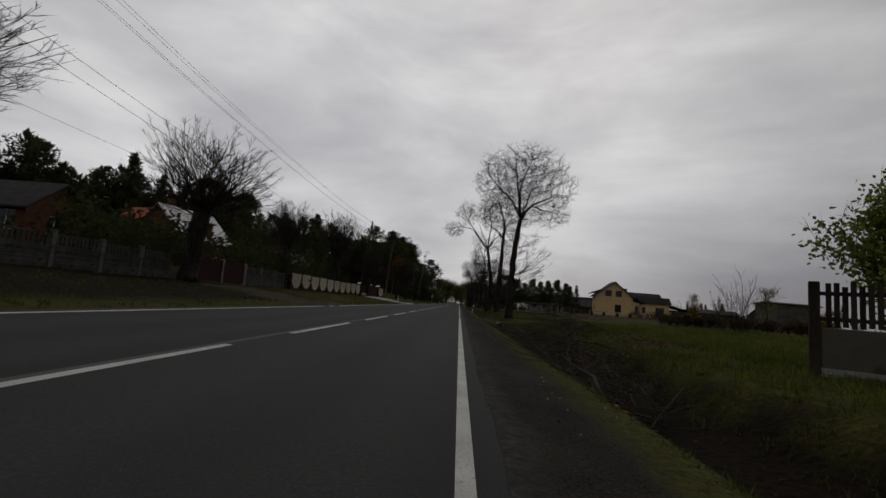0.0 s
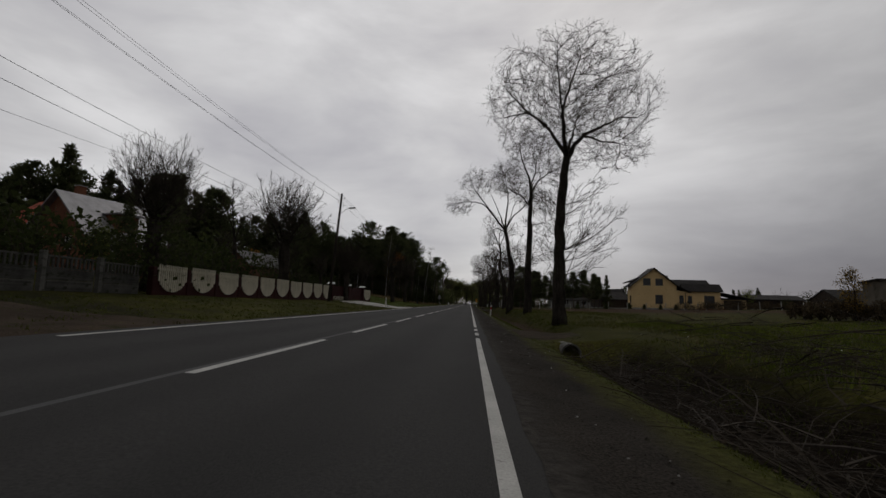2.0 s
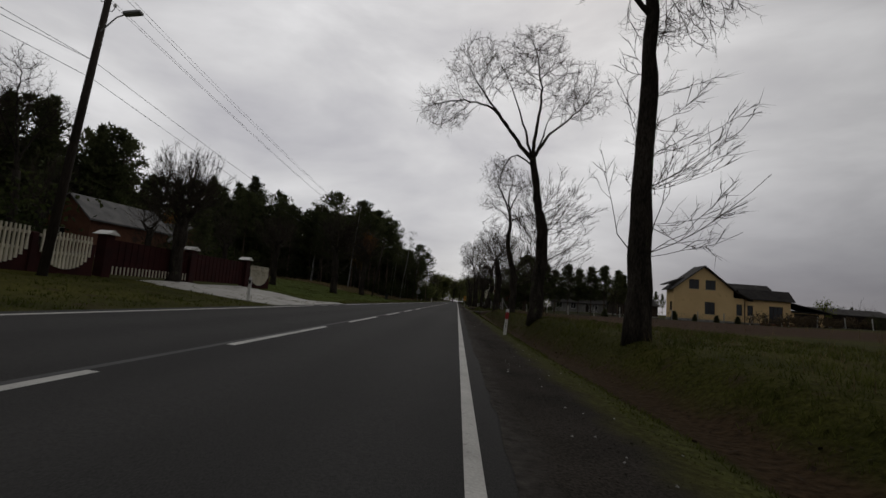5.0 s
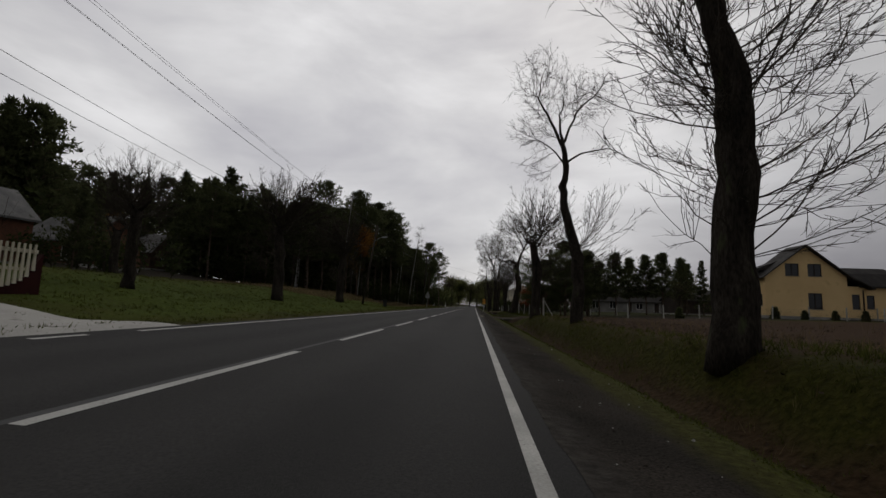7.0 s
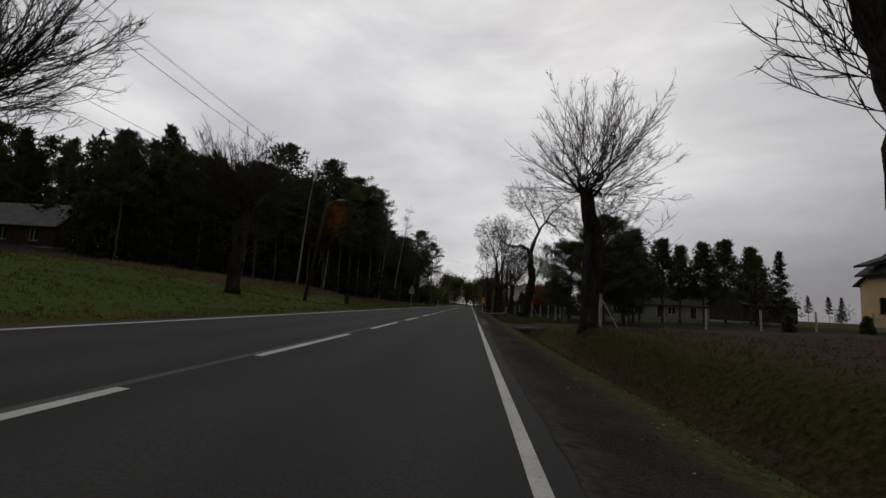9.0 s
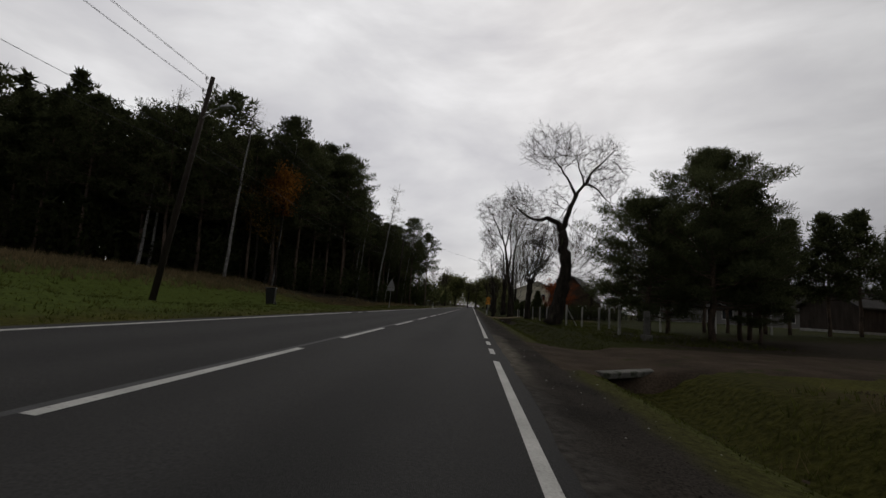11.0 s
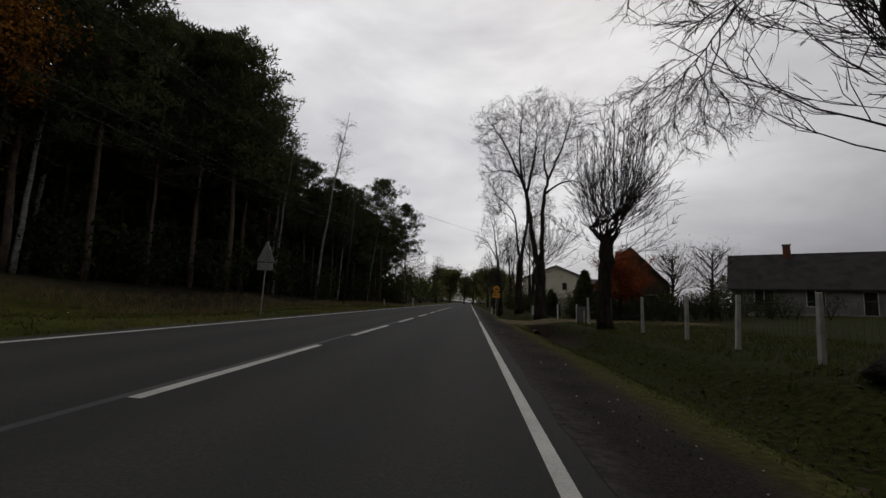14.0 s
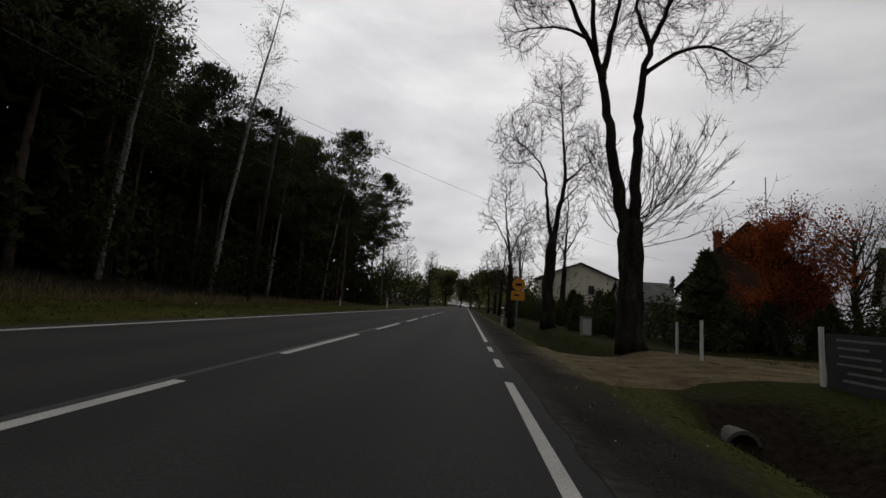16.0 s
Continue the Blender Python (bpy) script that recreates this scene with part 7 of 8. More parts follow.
for x, y in ((7.15, 126.4), (6.8, 129.2), (6.1, 134.6), (6.15, 137.4), (6.25, 140.3), (6.15, 143.7), (5.85, 146.7), (5.6, 149.5)):
    post_at(x, y, 0.88)
concrete_post(place(6.2, 131.3, 0.2, 1, 0), 1.5, "concrete corner post with two slanting braces", 2)
sp = thing("gate_post", place(7.3, 119.2, 0.1, 1, 0), "squat weathered concrete gate post on a footing", "fence post")
part("shaft", boxm(-0.11, 0.11, -0.11, 0.11, 0.25, 1.3, bevel=0.02), M["concrete_old"], sp)
part("footing", boxm(-0.2, 0.2, -0.2, 0.2, -0.3, 0.25, bevel=0.03), M["concrete_old"], sp)
for x in (9.4, 13.0, 16.8, 20.6):
    post_at(x, 132.0, 0.95)
concrete_post(place(5.4, 101.8, 0.2, 1, 0), 1.5, "concrete corner post with a slanting brace and notice", 1)
for x in range(2, 10):
    post_at(9.0 + x * 3.9, 115.4 + x * 0.05, 0.95)
for y in (114.0, 117.4, 120.8):
    post_at(47.5, y, 0.95)
for k in range(6):
    post_at(52 + k * 5.0, 119 + k * 0.8, 1.1)


def mesh_fence(points, h, label):
    """Wire netting hung on the posts: line wires and thin uprights."""
    vv, ff = [], []
    for (xa, ya), (xb, yb) in zip(points, points[1:]):
        za, zb = gz(xa, ya), gz(xb, yb)
        for z in (0.12, h * 0.5, h - 0.06):
            tube([(xa, ya, za + z), ((xa + xb) / 2, (ya + yb) / 2, (za + zb) / 2 + z - 0.02), (xb, yb, zb + z)], [0.004] * 3, 3, vv, ff, cap=False)
        n = int(math.hypot(xb - xa, yb - ya) / 0.14)
        for k in range(n):
            u, v = k / n, (k + 1) / n
            for s, e in ((0.1, h - 0.06), (h - 0.06, 0.1)):
                tube([(xa + (xb - xa) * u, ya + (yb - ya) * u, za + (zb - za) * u + s), (xa + (xb - xa) * v, ya + (yb - ya) * v, za + (zb - za) * v + e)], [0.0022] * 2, 3, vv, ff, cap=False)
    t = thing("wire_fence", Matrix.Identity(4), label, "wire fence", "wire fences")
    mesh_object("netting", vv, ff, M["rubber"], t)
    return t


mesh_fence([(7.3, 119.0), (7.2, 122.7), (7.15, 126.4), (6.8, 129.2), (6.2, 131.3), (6.1, 134.6), (6.15, 137.4), (6.25, 140.3), (6.15, 143.7), (5.85, 146.7), (5.6, 149.5)], 1.25, "sagging wire netting between concrete posts")
mesh_fence([(9.0 + k * 3.9, 115.4 + k * 0.05) for k in range(2, 10)], 1.2, "wire netting before the yellow house garden")

# netted gate with a printed banner
bg = thing("banner_board", along(5.55, 152.0, 5.6, 149.75) @ Matrix.Translation((0, 0, -0.1)), "weathered dark banner with pale lines fixed to a gate", "banner")
part("frame_post", boxm(-0.06, 0.0, -0.03, 0.03, -0.3, 1.12), M["white"], bg, "thin white steel post")
part("banner_sheet", boxm(0.08, 2.0, -0.012, 0.0, 0.08, 1.02), M["banner"], bg)
for k, (a, b) in enumerate(((0.3, 1.7), (0.32, 0.9), (0.35, 1.1), (0.3, 1.1), (0.5, 1.35), (0.4, 1.4))):
    part("text_bar", boxm(a, b, -0.018, -0.0125, 0.90 - k * 0.13, 0.94 - k * 0.13), M["banner_ink"], bg)
ov = bmesh.new()
bmesh.ops.create_circle(ov, cap_ends=True, segments=18, radius=1, matrix=Matrix.Translation((1.62, -0.02, 0.6)) @ Matrix.Rotation(math.pi / 2, 4, "X") @ Matrix.Diagonal((0.16, 0.22, 1, 1)))
part("printed_shape", ov, M["cream"], bg, "pale oval print")
part("printed_shape", boxm(1.52, 1.74, -0.018, -0.0125, 0.12, 0.36), M["cream"], bg, "pale print")
for x, y, h in ((5.1, 155.2, 1.0), (5.5, 157.4, 0.95)):
    tp = thing("steel_post", place(x, y, 0, 1, 0), "thin white steel fence post by the sandy track", "fence post", "thin steel posts")
    part("shaft", boxm(-0.03, 0.03, -0.03, 0.03, -0.2, h), M["white"], tp)
    part("cap", boxm(-0.036, 0.036, -0.036, 0.036, h, h + 0.02), M["steel"], tp)
mesh_fence([(5.1, 155.2), (5.5, 157.4), (5.6, 162.0), (5.8, 168)], 0.95, "low wire netting beside the sandy track")
gbx = thing("utility_box", place(5.1, 166.0, 0.1, 1.1, 0), "pale grey utility cabinet on the verge", "utility box")
part("body", boxm(-0.22, 0.22, -0.15, 0.15, -0.1, 0.78, bevel=0.015), M["concrete"], gbx)
part("door", boxm(-0.19, 0.19, -0.165, -0.151, 0.05, 0.72, bevel=0.004), M["white"], gbx)
part("lid", boxm(-0.25, 0.25, -0.18, 0.18, 0.78, 0.82, bevel=0.01), M["concrete"], gbx)


# ---------------------------------------------------------------- road furniture
km = thing("kilometre_post", Matrix.Translation((1.72, 62.8, gz(1.72, 62.8) - 0.02)) @ Matrix.Rotation(0.07, 4, "Y") @ Matrix.Rotation(-0.12, 4, "Z"), "white plastic guide post with a red band", "guide post")
bm = boxm(-0.06, 0.06, -0.035, 0.035, -0.2, 1.06, bevel=0.02)
for v in bm.verts:
    if v.co.z > 1.0:
        v.co.z -= (v.co.x + 0.06) * -0.25 + 0.03
part("shaft", bm, M["white"], km)
part("red_band", boxm(-0.0635, 0.0635, -0.0385, 0.0385, 0.66, 0.92), M["red_paint"], km, "red reflective band")
cu = bpy.data.curves.new("digit", "FONT"); cu.body = "9"; cu.size = 0.13; cu.align_x = "CENTER"; cu.extrude = 0.001
tx = bpy.data.objects.new("digit", cu)
dm = bpy.data.meshes.new_from_object(tx)
bpy.data.objects.remove(tx)
dm.materials.clear(); dm.materials.append(M["black"])
dg = new("digit", dm); dg.parent = km
dg.matrix_basis = Matrix.Translation((0, -0.0375, 0.33)) @ Matrix.Rotation(math.pi / 2, 4, "X")
for k in range(2):
    part("text_bar", boxm(-0.035, 0.035, -0.0375, -0.0352, 0.475 + k * 0.03, 0.487 + k * 0.03), M["black"], km)


def guide_post(m, label):
    t = thing("guide_post", m, label, "guide post", "white guide posts")
    part("shaft", boxm(-0.06, 0.06, -0.03, 0.03, -0.2, 0.95, bevel=0.015), M["white"], t)
    part("reflector", boxm(-0.045, 0.045, -0.036, -0.0305, 0.68, 0.84), M["black"], t, "dark slanted reflector band")
    return t


gp = guide_post(place(-8.6, 63.3, 0.1, 1, 0), "white guide post with a dark band beside the driveway")
copy_thing(gp, place(-8.2, 187.0, 0.2, 1, 0))
copy_thing(gp, place(-10.8, 180.0, 0.5, 0.7, 0))
copy_thing(gp, place(1.9, 176.0, -0.2, 0.8, 0))

# warning sign seen from behind
sg = thing("road_sign", Matrix.Translation((-8.75, 143.0, gz(-8.75, 143.0))) @ Matrix.Rotation(0.045, 4, "Y"), "triangular warning sign seen from its grey back", "road sign")
vv, ff = [], []
tube([(0, 0, -0.3), (0, 0, 2.9)], [0.032, 0.032], 8, vv, ff)
mesh_object("pole", vv, ff, M["steel"], sg)
part("triangle_plate", turned(prism(bmesh.new(), [(-0.46, 2.06), (0.46, 2.06), (0.03, 2.86), (-0.03, 2.86)], -0.05, -0.036), Matrix.Rotation(-0.33, 4, "Z")), M["steel"], sg, "bare metal back of a triangular plate")
part("lower_plate", turned(boxm(-0.4, 0.4, -0.05, -0.036, 1.72, 2.02, bevel=0.004), Matrix.Rotation(-0.33, 4, "Z")), M["steel"], sg)
for z in (1.85, 2.2, 2.55):
    part("clamp", boxm(-0.06, 0.06, -0.036, 0.045, z, z + 0.03), M["steel"], sg)
ys = thing("road_sign", Matrix.Translation((1.7, 165.5, gz(1.7, 165.5))) @ Matrix.Rotation(0.03, 4, "Y"), "orange-yellow diversion sign on a thin post", "road sign")
vv, ff = [], []
tube([(0, 0.03, -0.3), (0, 0.03, 2.55)], [0.03, 0.03], 8, vv, ff)
mesh_object("pole", vv, ff, M["steel"], ys)
ov = bmesh.new()
bmesh.ops.create_cone(ov, cap_ends=True, segments=20, radius1=0.3, radius2=0.3, depth=0.02, matrix=Matrix.Translation((0, -0.02, 2.38)) @ Matrix.Rotation(math.pi / 2, 4, "X"))
part("round_plate", ov, M["yellow_sign"], ys)
part("square_plate", boxm(-0.32, 0.32, -0.03, -0.01, 1.62, 2.06, bevel=0.004), M["yellow_sign"], ys)
part("symbol", boxm(-0.14, 0.16, -0.038, -0.031, 2.3, 2.42), M["black"], ys)
part("symbol", boxm(-0.2, 0.05, -0.038, -0.0305, 1.82, 1.9), M["black"], ys)

# wheeled bin
wb = thing("wheelie_bin", Matrix.Translation((-12.6, 124.8, gz(-12.6, 124.8))) @ Matrix.Rotation(0.25, 4, "Z") @ Matrix.Rotation(-0.03, 4, "Y"), "black plastic wheeled bin on the grass bank", "bin")
bm = boxm(-0.27, 0.27, -0.3, 0.3, 0.06, 0.95, bevel=0.02)
for v in bm.verts:
    if v.co.z < 0.4:
        v.co.x *= 0.8; v.co.y *= 0.78
part("body", bm, M["black"], wb)
lid = part("lid", boxm(-0.3, 0.3, -0.34, 0.33, 0.955, 1.02, bevel=0.02), M["black"], wb)
part("handle", boxm(-0.22, 0.22, 0.33, 0.38, 0.9, 0.94, bevel=0.01), M["black"], lid)
for s in (-1, 1):
    ov = bmesh.new()
    bmesh.ops.create_cone(ov, cap_ends=True, segments=14, radius1=0.1, radius2=0.1, depth=0.05, matrix=Matrix.Translation((s * 0.25, 0.26, 0.1)) @ Matrix.Rotation(math.pi / 2, 4, "Y"))
    part("wheel", ov, M["black"], wb)


# poles and wires
def power_pole(x, y, h, lean, label, lamp=False, wood="pole_wood"):
    t = thing("power_pole", Matrix.Translation((x, y, gz(x, y))) @ Matrix.Rotation(lean, 4, "Y"), label, "power pole", "power poles")
    vv, ff = [], []
    tube([(0, 0, -0.5), (0, 0, h * 0.5), (0, 0, h)], [0.14, 0.12, 0.09], 9, vv, ff)
    mesh_object("pole", vv, ff, M[wood], t, smooth=True)
    for k, (dx, z) in enumerate(((-0.28, h - 0.2), (0.28, h - 0.45), (-0.28, h - 0.75), (0.28, h - 1.05))):
        vv, ff = [], []
        tube([(0, 0, z - 0.1), (dx * 0.8, 0, z - 0.1), (dx, 0, z), (dx, 0, z + 0.08)], [0.014] * 4, 5, vv, ff)
        hk = mesh_object("hook", vv, ff, M["steel"], t)
        vv, ff = [], []
        tube([(dx, 0, z + 0.06), (dx, 0, z + 0.11), (dx, 0, z + 0.18)], [0.045, 0.05, 0.025], 8, vv, ff)
        mesh_object("insulator", vv, ff, M["white"], hk)
    if lamp:
        vv, ff = [], []
        tube([(0.05, -0.05, h - 1.9), (0.6, -0.2, h - 1.45), (1.0, -0.3, h - 1.35)], [0.025, 0.022, 0.02], 6, vv, ff)
        a = mesh_object("lamp_arm", vv, ff, M["steel"], t)
        part("lamp_head", turned(boxm(-0.1, 0.5, -0.11, 0.11, -0.06, 0.07, bevel=0.04), Matrix.Translation((1.0, -0.3, h - 1.35)) @ Matrix.Rotation(-0.2, 4, "Y")), M["steel"], a, "street lamp head")
    return t


POLES = [(-13.0, 6.0, 10.2, 0.02), (-12.9, 58.6, 9.9, 0.07), (-13.6, 116.0, 9.8, 0.14), (-12.3, 167.5, 11.0, 0.06)]
for k, (x, y, h, ln) in enumerate(POLES):
    power_pole(x, y, h, ln, "leaning wooden power pole with a street lamp" if k in (1, 2) else "dark wooden power pole on the grass bank", k in (1, 2))
ends = []
for x, y, h, ln in [(-13.0, -44.0, 10.2, 0.0)] + POLES + [(-12.5, 222, 10, 0.0)]:
    m = Matrix.Translation((x, y, gz(x, y))) @ Matrix.Rotation(ln, 4, "Y")
    ends.append([m @ Vector(p) for p in ((-0.28, 0, h - 0.03), (0.28, 0, h - 0.28), (-0.28, 0, h - 0.58), (0.28, 0, h - 0.88))] + [m @ Vector((0.0, 0, h - 2.9)), m @ Vector((0.1, 0, h - 3.5))])


def wire(a, b, sag, r=0.008):
    vv, ff = [], []
    pts = []
    for i in range(25):
        u = i / 24
        p = a.lerp(b, u)
        p.z -= sag * 4 * u * (1 - u)
        pts.append(p)
    tube(pts, [r] * 25, 4, vv, ff, cap=False)
    t = thing("overhead_wire", Matrix.Identity(4), "thin dark overhead wire between poles", "power line", "overhead wires")
    mesh_object("cable", vv, ff, M["rubber"], t)
    return t


for e0, e1 in zip(ends, ends[1:]):
    for k in range(6):
        wire(e0[k], e1[k], 0.75 if k < 4 else 0.95, 0.006 if k < 4 else 0.008)
wire(ends[4][0], Vector((18, 188, 6.5)), 0.7, 0.009)
wire(Vector((-22, 8, 9.0)), ends[2][4], 0.9, 0.008)


# ---------------------------------------------------------------- culverts, brush, litter, grass
def culvert(x, y, z, label, r=0.32):
    t = thing("culvert_pipe", Matrix.Translation((x, y, z)) @ Matrix.Rotation(0.1, 4, "Z"), label, "culvert", "culverts")
    n = 20
    verts, faces = [], []
    for yy, rad in ((0, r), (0.9, r), (0.9, r - 0.05), (0, r - 0.05)):
        for k in range(n):
            a = 2 * math.pi * k / n
            verts.append((math.cos(a) * rad, yy, math.sin(a) * rad))
    for ring in range(4):
        for k in range(n):
            a, b = ring * n + k, ring * n + (k + 1) % n
            c = (ring + 1) % 4 * n
            faces.append((a, b, c + (k + 1) % n, c + k))
    mesh_object("pipe", verts, faces, M["concrete_old"], t, smooth=False)
    return t


culvert(2.85, 32.55, -0.44, "round concrete culvert pipe end in the ditch")
culvert(3.0, 149.94, -0.6, "round concrete culvert pipe end under the sandy track", 0.27)
cs = thing("culvert_headwall", Matrix.Translation((2.2, 107.8, -0.17)) @ Matrix.Rotation(0.64, 4, "Z"), "mossy concrete culvert head slab over the ditch", "culvert")
part("slab", boxm(0, 3.4, -0.14, 0.2, -0.1, 0.03, bevel=0.02), M["concrete_old"], cs)
part("face_wall", boxm(0.3, 3.2, 0.12, 0.24, -0.7, -0.101), M["concrete_old"], cs)
rb_ = random.Random(21)
vv, ff = [], []
for k in range(1800):
    y = rb_.uniform(8.0, 29.5)
    x = 2.25 + rb_.random() ** 1.3 * (1.7 + 3.4 * smooth_steps(y, 16, 22))
    hump = (0.5 + 0.7 * smooth_steps(y, 11, 16)) * (0.75 + 0.6 * noise.noise((x * 0.5, y * 0.4, 1))) * math.sin(math.pi * min(1, max(0.05, (x - 1.9) / 5.4)))
    z = gz(x, y) + rb_.random() * hump + 0.02
    a = rb_.gauss(1.9, 0.9)
    d = Vector((math.cos(a), math.sin(a), rb_.gauss(0.02, 0.2)))
    ln = rb_.uniform(0.5, 2.0)
    pts = [Vector((x, y, z))]
    for i in range(4):
        d = (d + Vector((rb_.gauss(0, 0.16), rb_.gauss(0, 0.16), rb_.gauss(-0.04, 0.09)))).normalized()
        pts.append(pts[-1] + d * ln / 4)
    r0 = rb_.choice((0.004, 0.005, 0.006, 0.008, 0.011, 0.016))
    tube(pts, [r0 * (1 - 0.17 * i) for i in range(5)], 3, vv, ff, cap=False)
    for q in pts[1:4]:
        e = q + Vector((rb_.gauss(0, 0.25), rb_.gauss(0, 0.25), rb_.gauss(0.05, 0.12)))
        tube([q, e], [0.004, 0.002], 3, vv, ff, cap=False)
brush = thing("brush_pile", Matrix.Identity(4), "long pile of cut dead branches in the ditch", "brush pile", kind="stuff")
mesh_object("branches", vv, ff, M["twig"], brush)
vv, ff = [], []
ends_r = random.Random(6)
for k in range(26):
    x, y = ends_r.uniform(2.4, 5.0), ends_r.uniform(9, 24)
    a = ends_r.uniform(1.2, 2.8)
    p = Vector((x, y, gz(x, y) + ends_r.uniform(0.15, 0.5)))
    d = Vector((math.cos(a), math.sin(a), ends_r.uniform(-0.15, 0.1)))
    q = p + d * ends_r.uniform(0.8, 1.8)
    rr = ends_r.uniform(0.012, 0.026)
    tube([p, p.lerp(q, 0.5) + Vector((0, 0, 0.04)), q], [rr, rr * 0.9, rr * 0.7], 5, vv, ff)
mesh_object("cut_poles", vv, ff, M["pole_wood"], brush, "thicker pale sawn branches")
vv, ff = [], []
w = Wood(99)
w.limb(Vector((2.55, 8.4, gz(2.6, 8.4) + 0.1)), Vector((0.05, 1.0, 0.35)), 2.6, 0.05, 1, 0.05, 0.15, 0.6, 4, 3)
fb = thing("fallen_branch", Matrix.Identity(4), "pale forked dead branch lying in the ditch", "branch")
mesh_object("limb", w.tv, w.tf, M["pole_wood"], fb)
mesh_object("twigs", w.cv, w.cf, M["pole_wood"], fb)


def litter(name, label, rects, count, size, material, seed, up=0.02):
    r = random.Random(seed)
    vv, ff = [], []
    for _ in range(count):
        x0, x1, y0, y1 = r.choice(rects)
        x, y = r.uniform(x0, x1), r.uniform(y0, y1)
        z = gz(x, y) + up + (0.03 if -7 < x < 1.8 else 0.0)
        a = Vector((r.gauss(0, 1), r.gauss(0, 1), r.gauss(0, 0.35))).normalized() * size * r.uniform(0.5, 1.2)
        b = Vector((-a.y, a.x, r.gauss(0, 0.3) * size)) * 0.7
        c = Vector((x, y, z))
        k = len(vv)
        vv += [tuple(c - a), tuple(c + b), tuple(c + a), tuple(c - b)]
        ff.append((k, k + 1, k + 2, k + 3))
    ob = mesh_object(name, vv, ff, M[material])
    return tagged(ob, label, "litter", kind="stuff")


litter("leaf_litter", "orange fallen leaves in the ditch", [(2.2, 3.0, 6.5, 10.0)], 160, 0.06, "leaf_orange", 1, 0.04)
litter("leaf_litter", "brown fallen leaves on verge and ditch", [(1.8, 4.2, 60, 104), (1.9, 4.6, 112, 148), (1.9, 4, 2, 60), (2.2, 6, 129, 134)], 1800, 0.045, "dirt", 2, 0.03)
litter("leaf_heap", "heap of brown leaves raked beside the brush", [(3.4, 6.4, 12.5, 17)], 1300, 0.06, "leaf_brown", 4, 0.34)
litter("white_flowers", "scattered small white flowers in the grass", [(6, 14, 4, 14), (-14, -8, 132, 160), (5, 9, 28, 40)], 90, 0.03, "white", 3, 0.14)


def stones(name, rects, count, lo, hi, material, seed, label):
    r = random.Random(seed)
    vv, ff = [], []
    for _ in range(count):
        x0, x1, y0, y1 = r.choice(rects)
        x, y = r.uniform(x0, x1), r.uniform(y0, y1)
        s = r.uniform(lo, hi) * (1.8 if r.random() < 0.05 else 1)
        c = Vector((x, y, -x * SLOPE - 0.012 + s * 0.2 if x < 1.75 else gz(x, y) + s * 0.3))
        k = len(vv)
        vv += [tuple(c + Vector((r.uniform(0.7, 1) * s, 0, 0))), tuple(c + Vector((0, r.uniform(0.7, 1) * s, 0))), tuple(c + Vector((-r.uniform(0.7, 1) * s, 0, 0))), tuple(c + Vector((0, -r.uniform(0.7, 1) * s, 0))), tuple(c + Vector((r.uniform(-0.3, 0.3) * s, 0, s * 0.7)))]
        ff += [(k, k + 1, k + 4), (k + 1, k + 2, k + 4), (k + 2, k + 3, k + 4), (k + 3, k, k + 4)]
    return tagged(mesh_object(name, vv, ff, M[material]), label, "stones", kind="stuff")


stones("gravel_stones", [(0.42, 1.75, y, y + 10) for y in range(0, 170, 10)], 9000, 0.006, 0.015, "gravel", 7, "small dark loose stones on the shoulder")
stones("pale_stones", [(0.5, 1.9, y, y + 10) for y in range(0, 170, 10)], 500, 0.008, 0.02, "concrete", 8, "few pale pebbles on the shoulder")


stones("soil_clods", [(5.4, 10, 74, 106), (5.4, 10, 74, 106), (10, 22, 76, 112)], 2600, 0.02, 0.06, "dirt", 9, "brown clods of the dug-over field")


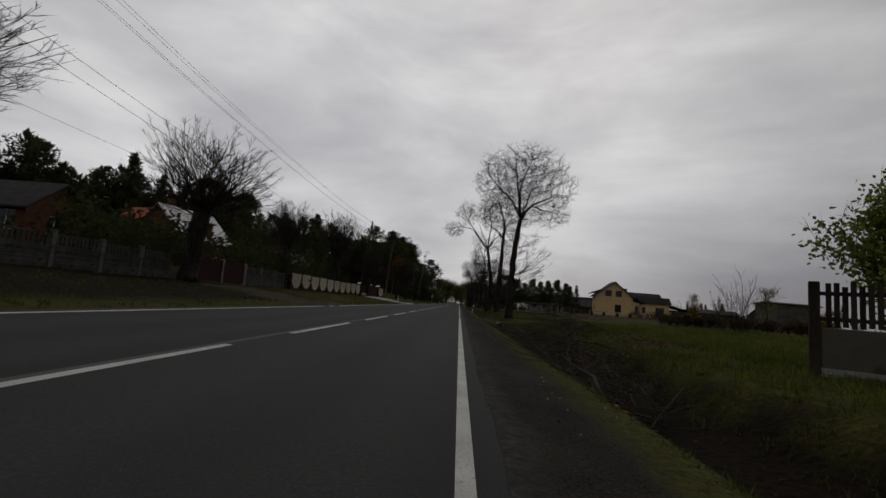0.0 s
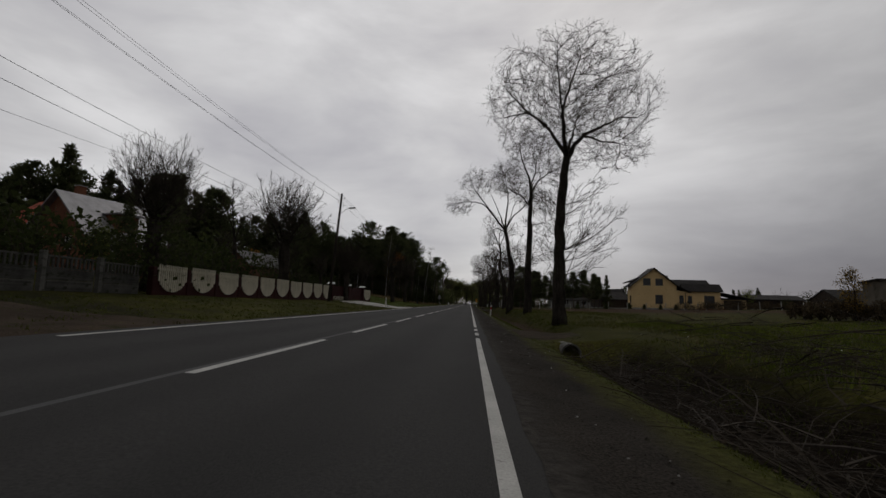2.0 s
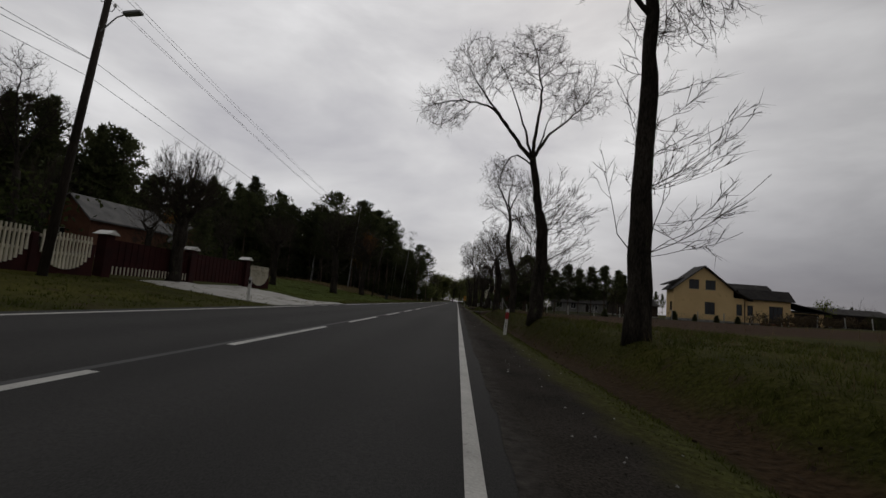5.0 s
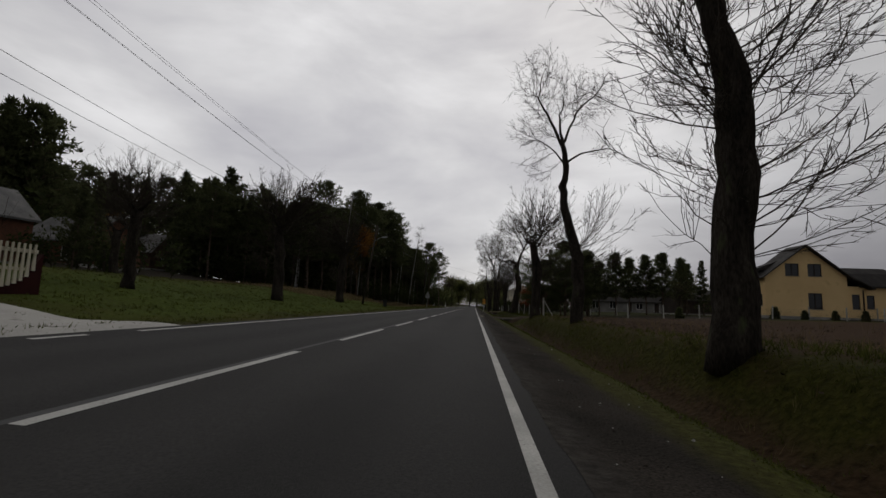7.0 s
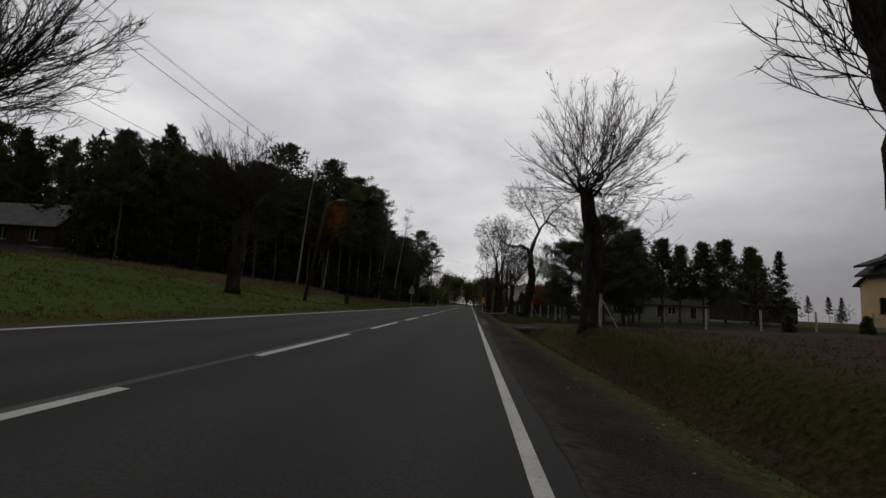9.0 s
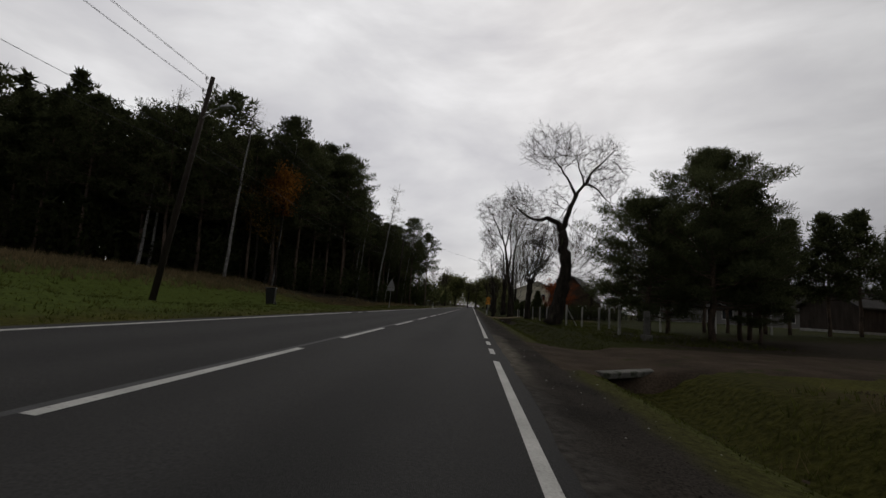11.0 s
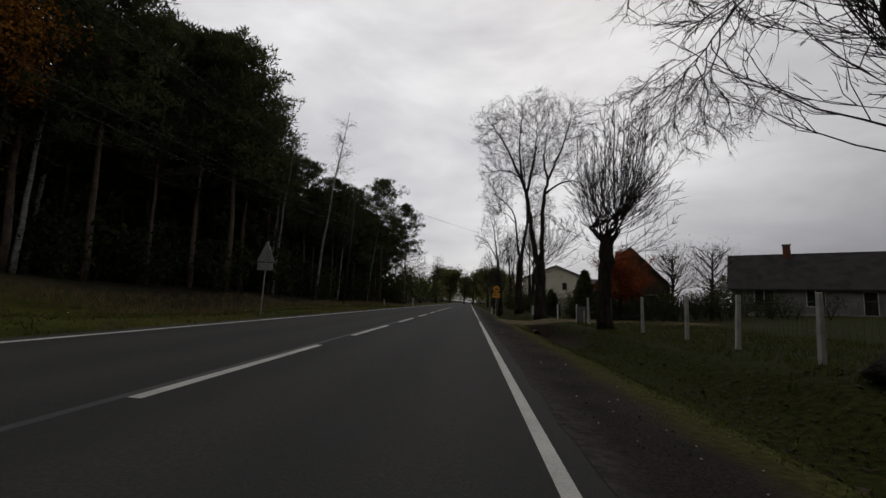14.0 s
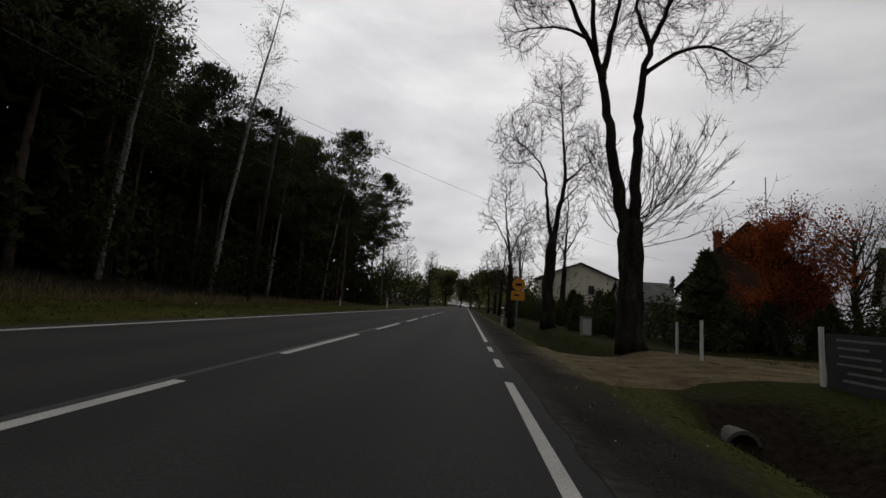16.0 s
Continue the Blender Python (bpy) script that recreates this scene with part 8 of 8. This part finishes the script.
def grass(name, label, rects, count, h0, h1, material, seed, lean=0.35, width=0.012):
    """Loose blades in tufts; rects: x0, x1, y0, y1."""
    r = random.Random(seed)
    area = [(b - a) * (d - c) for a, b, c, d in rects]
    vv, ff = [], []
    for _ in range(count // 5):
        x0, x1, y0, y1 = r.choices(rects, area)[0]
        cx, cy = r.uniform(x0, x1), r.uniform(y0, y1)
        if x0 > 1.5 and track_fill(cy) > 0.4 and cx < 7:
            continue
        hh = r.uniform(h0, h1) * (0.6 + 0.8 * max(0.0, 0.5 + noise.noise((cx * 0.6, cy * 0.6, 2))))
        for _ in range(5):
            x, y = cx + r.gauss(0, 0.06), cy + r.gauss(0, 0.06)
            z = gz(x, y) - 0.01
            a = r.uniform(0, 6.283)
            s = Vector((math.cos(a), math.sin(a), 0)) * width * r.uniform(0.7, 1.5)
            tip = Vector((r.gauss(0, lean), r.gauss(0, lean), 1)) * hh * r.uniform(0.6, 1.1)
            c = Vector((x, y, z))
            k = len(vv)
            vv += [tuple(c - s), tuple(c + s), tuple(c + tip)]
            ff.append((k, k + 1, k + 2))
    return tagged(mesh_object(name, vv, ff, M[material]), label, "grass", kind="stuff")


grass("verge_grass", "short mossy green grass along the shoulder", [(1.5, 2.2, 0, 172)], 40000, 0.02, 0.05, "grass", 11, 0.5, 0.008)
grass("verge_grass", "short green grass of the ditch sides", [(2.1, 2.5, 0, 34), (4.2, 4.6, 0, 34), (2.1, 2.7, 34, 106), (3.5, 4.6, 34, 74), (2.1, 4.4, 112, 142), (2.1, 2.6, 142, 151), (3.9, 4.4, 142, 151), (2.1, 4.4, 151, 168)], 42000, 0.04, 0.10, "grass", 12, 0.5, 0.008)
grass("meadow_grass", "rough green meadow grass", [(4.0, 13, 2, 74), (4.6, 12, 116, 158), (3.4, 5.4, 74, 106)], 76000, 0.07, 0.2, "grass", 13, 0.45, 0.010)
grass("meadow_grass", "fresh green grass of the open meadow", [(5.0, 12, 3, 30), (8, 26, 10, 46)], 52000, 0.1, 0.28, "grass_fresh", 18, 0.45, 0.014)
grass("meadow_grass", "dry stalks among the meadow grass", [(4.5, 20, 4, 62), (3.2, 12, 62, 106)], 9000, 0.12, 0.34, "dry_grass", 14, 0.4, 0.006)
grass("bank_grass", "green grass of the opposite bank", [(-13.5, -7.1, 0, 175), (-22, -13.5, 74, 138)], 64000, 0.05, 0.12, "grass", 15, 0.45, 0.014)
grass("bank_grass", "dry pale grass before the wood", [(-27, -16.5, 104, 140), (-17, -12.5, 140, 160), (-14, -11.5, 160, 190)], 26000, 0.2, 0.5, "dry_grass", 16, 0.35, 0.014)
grass("tall_weeds", "tall dry weed stalks beyond the brush pile", [(5, 10, 12, 28), (14, 60, 60, 100)], 700, 0.6, 1.3, "dry_grass", 17, 0.2, 0.006)
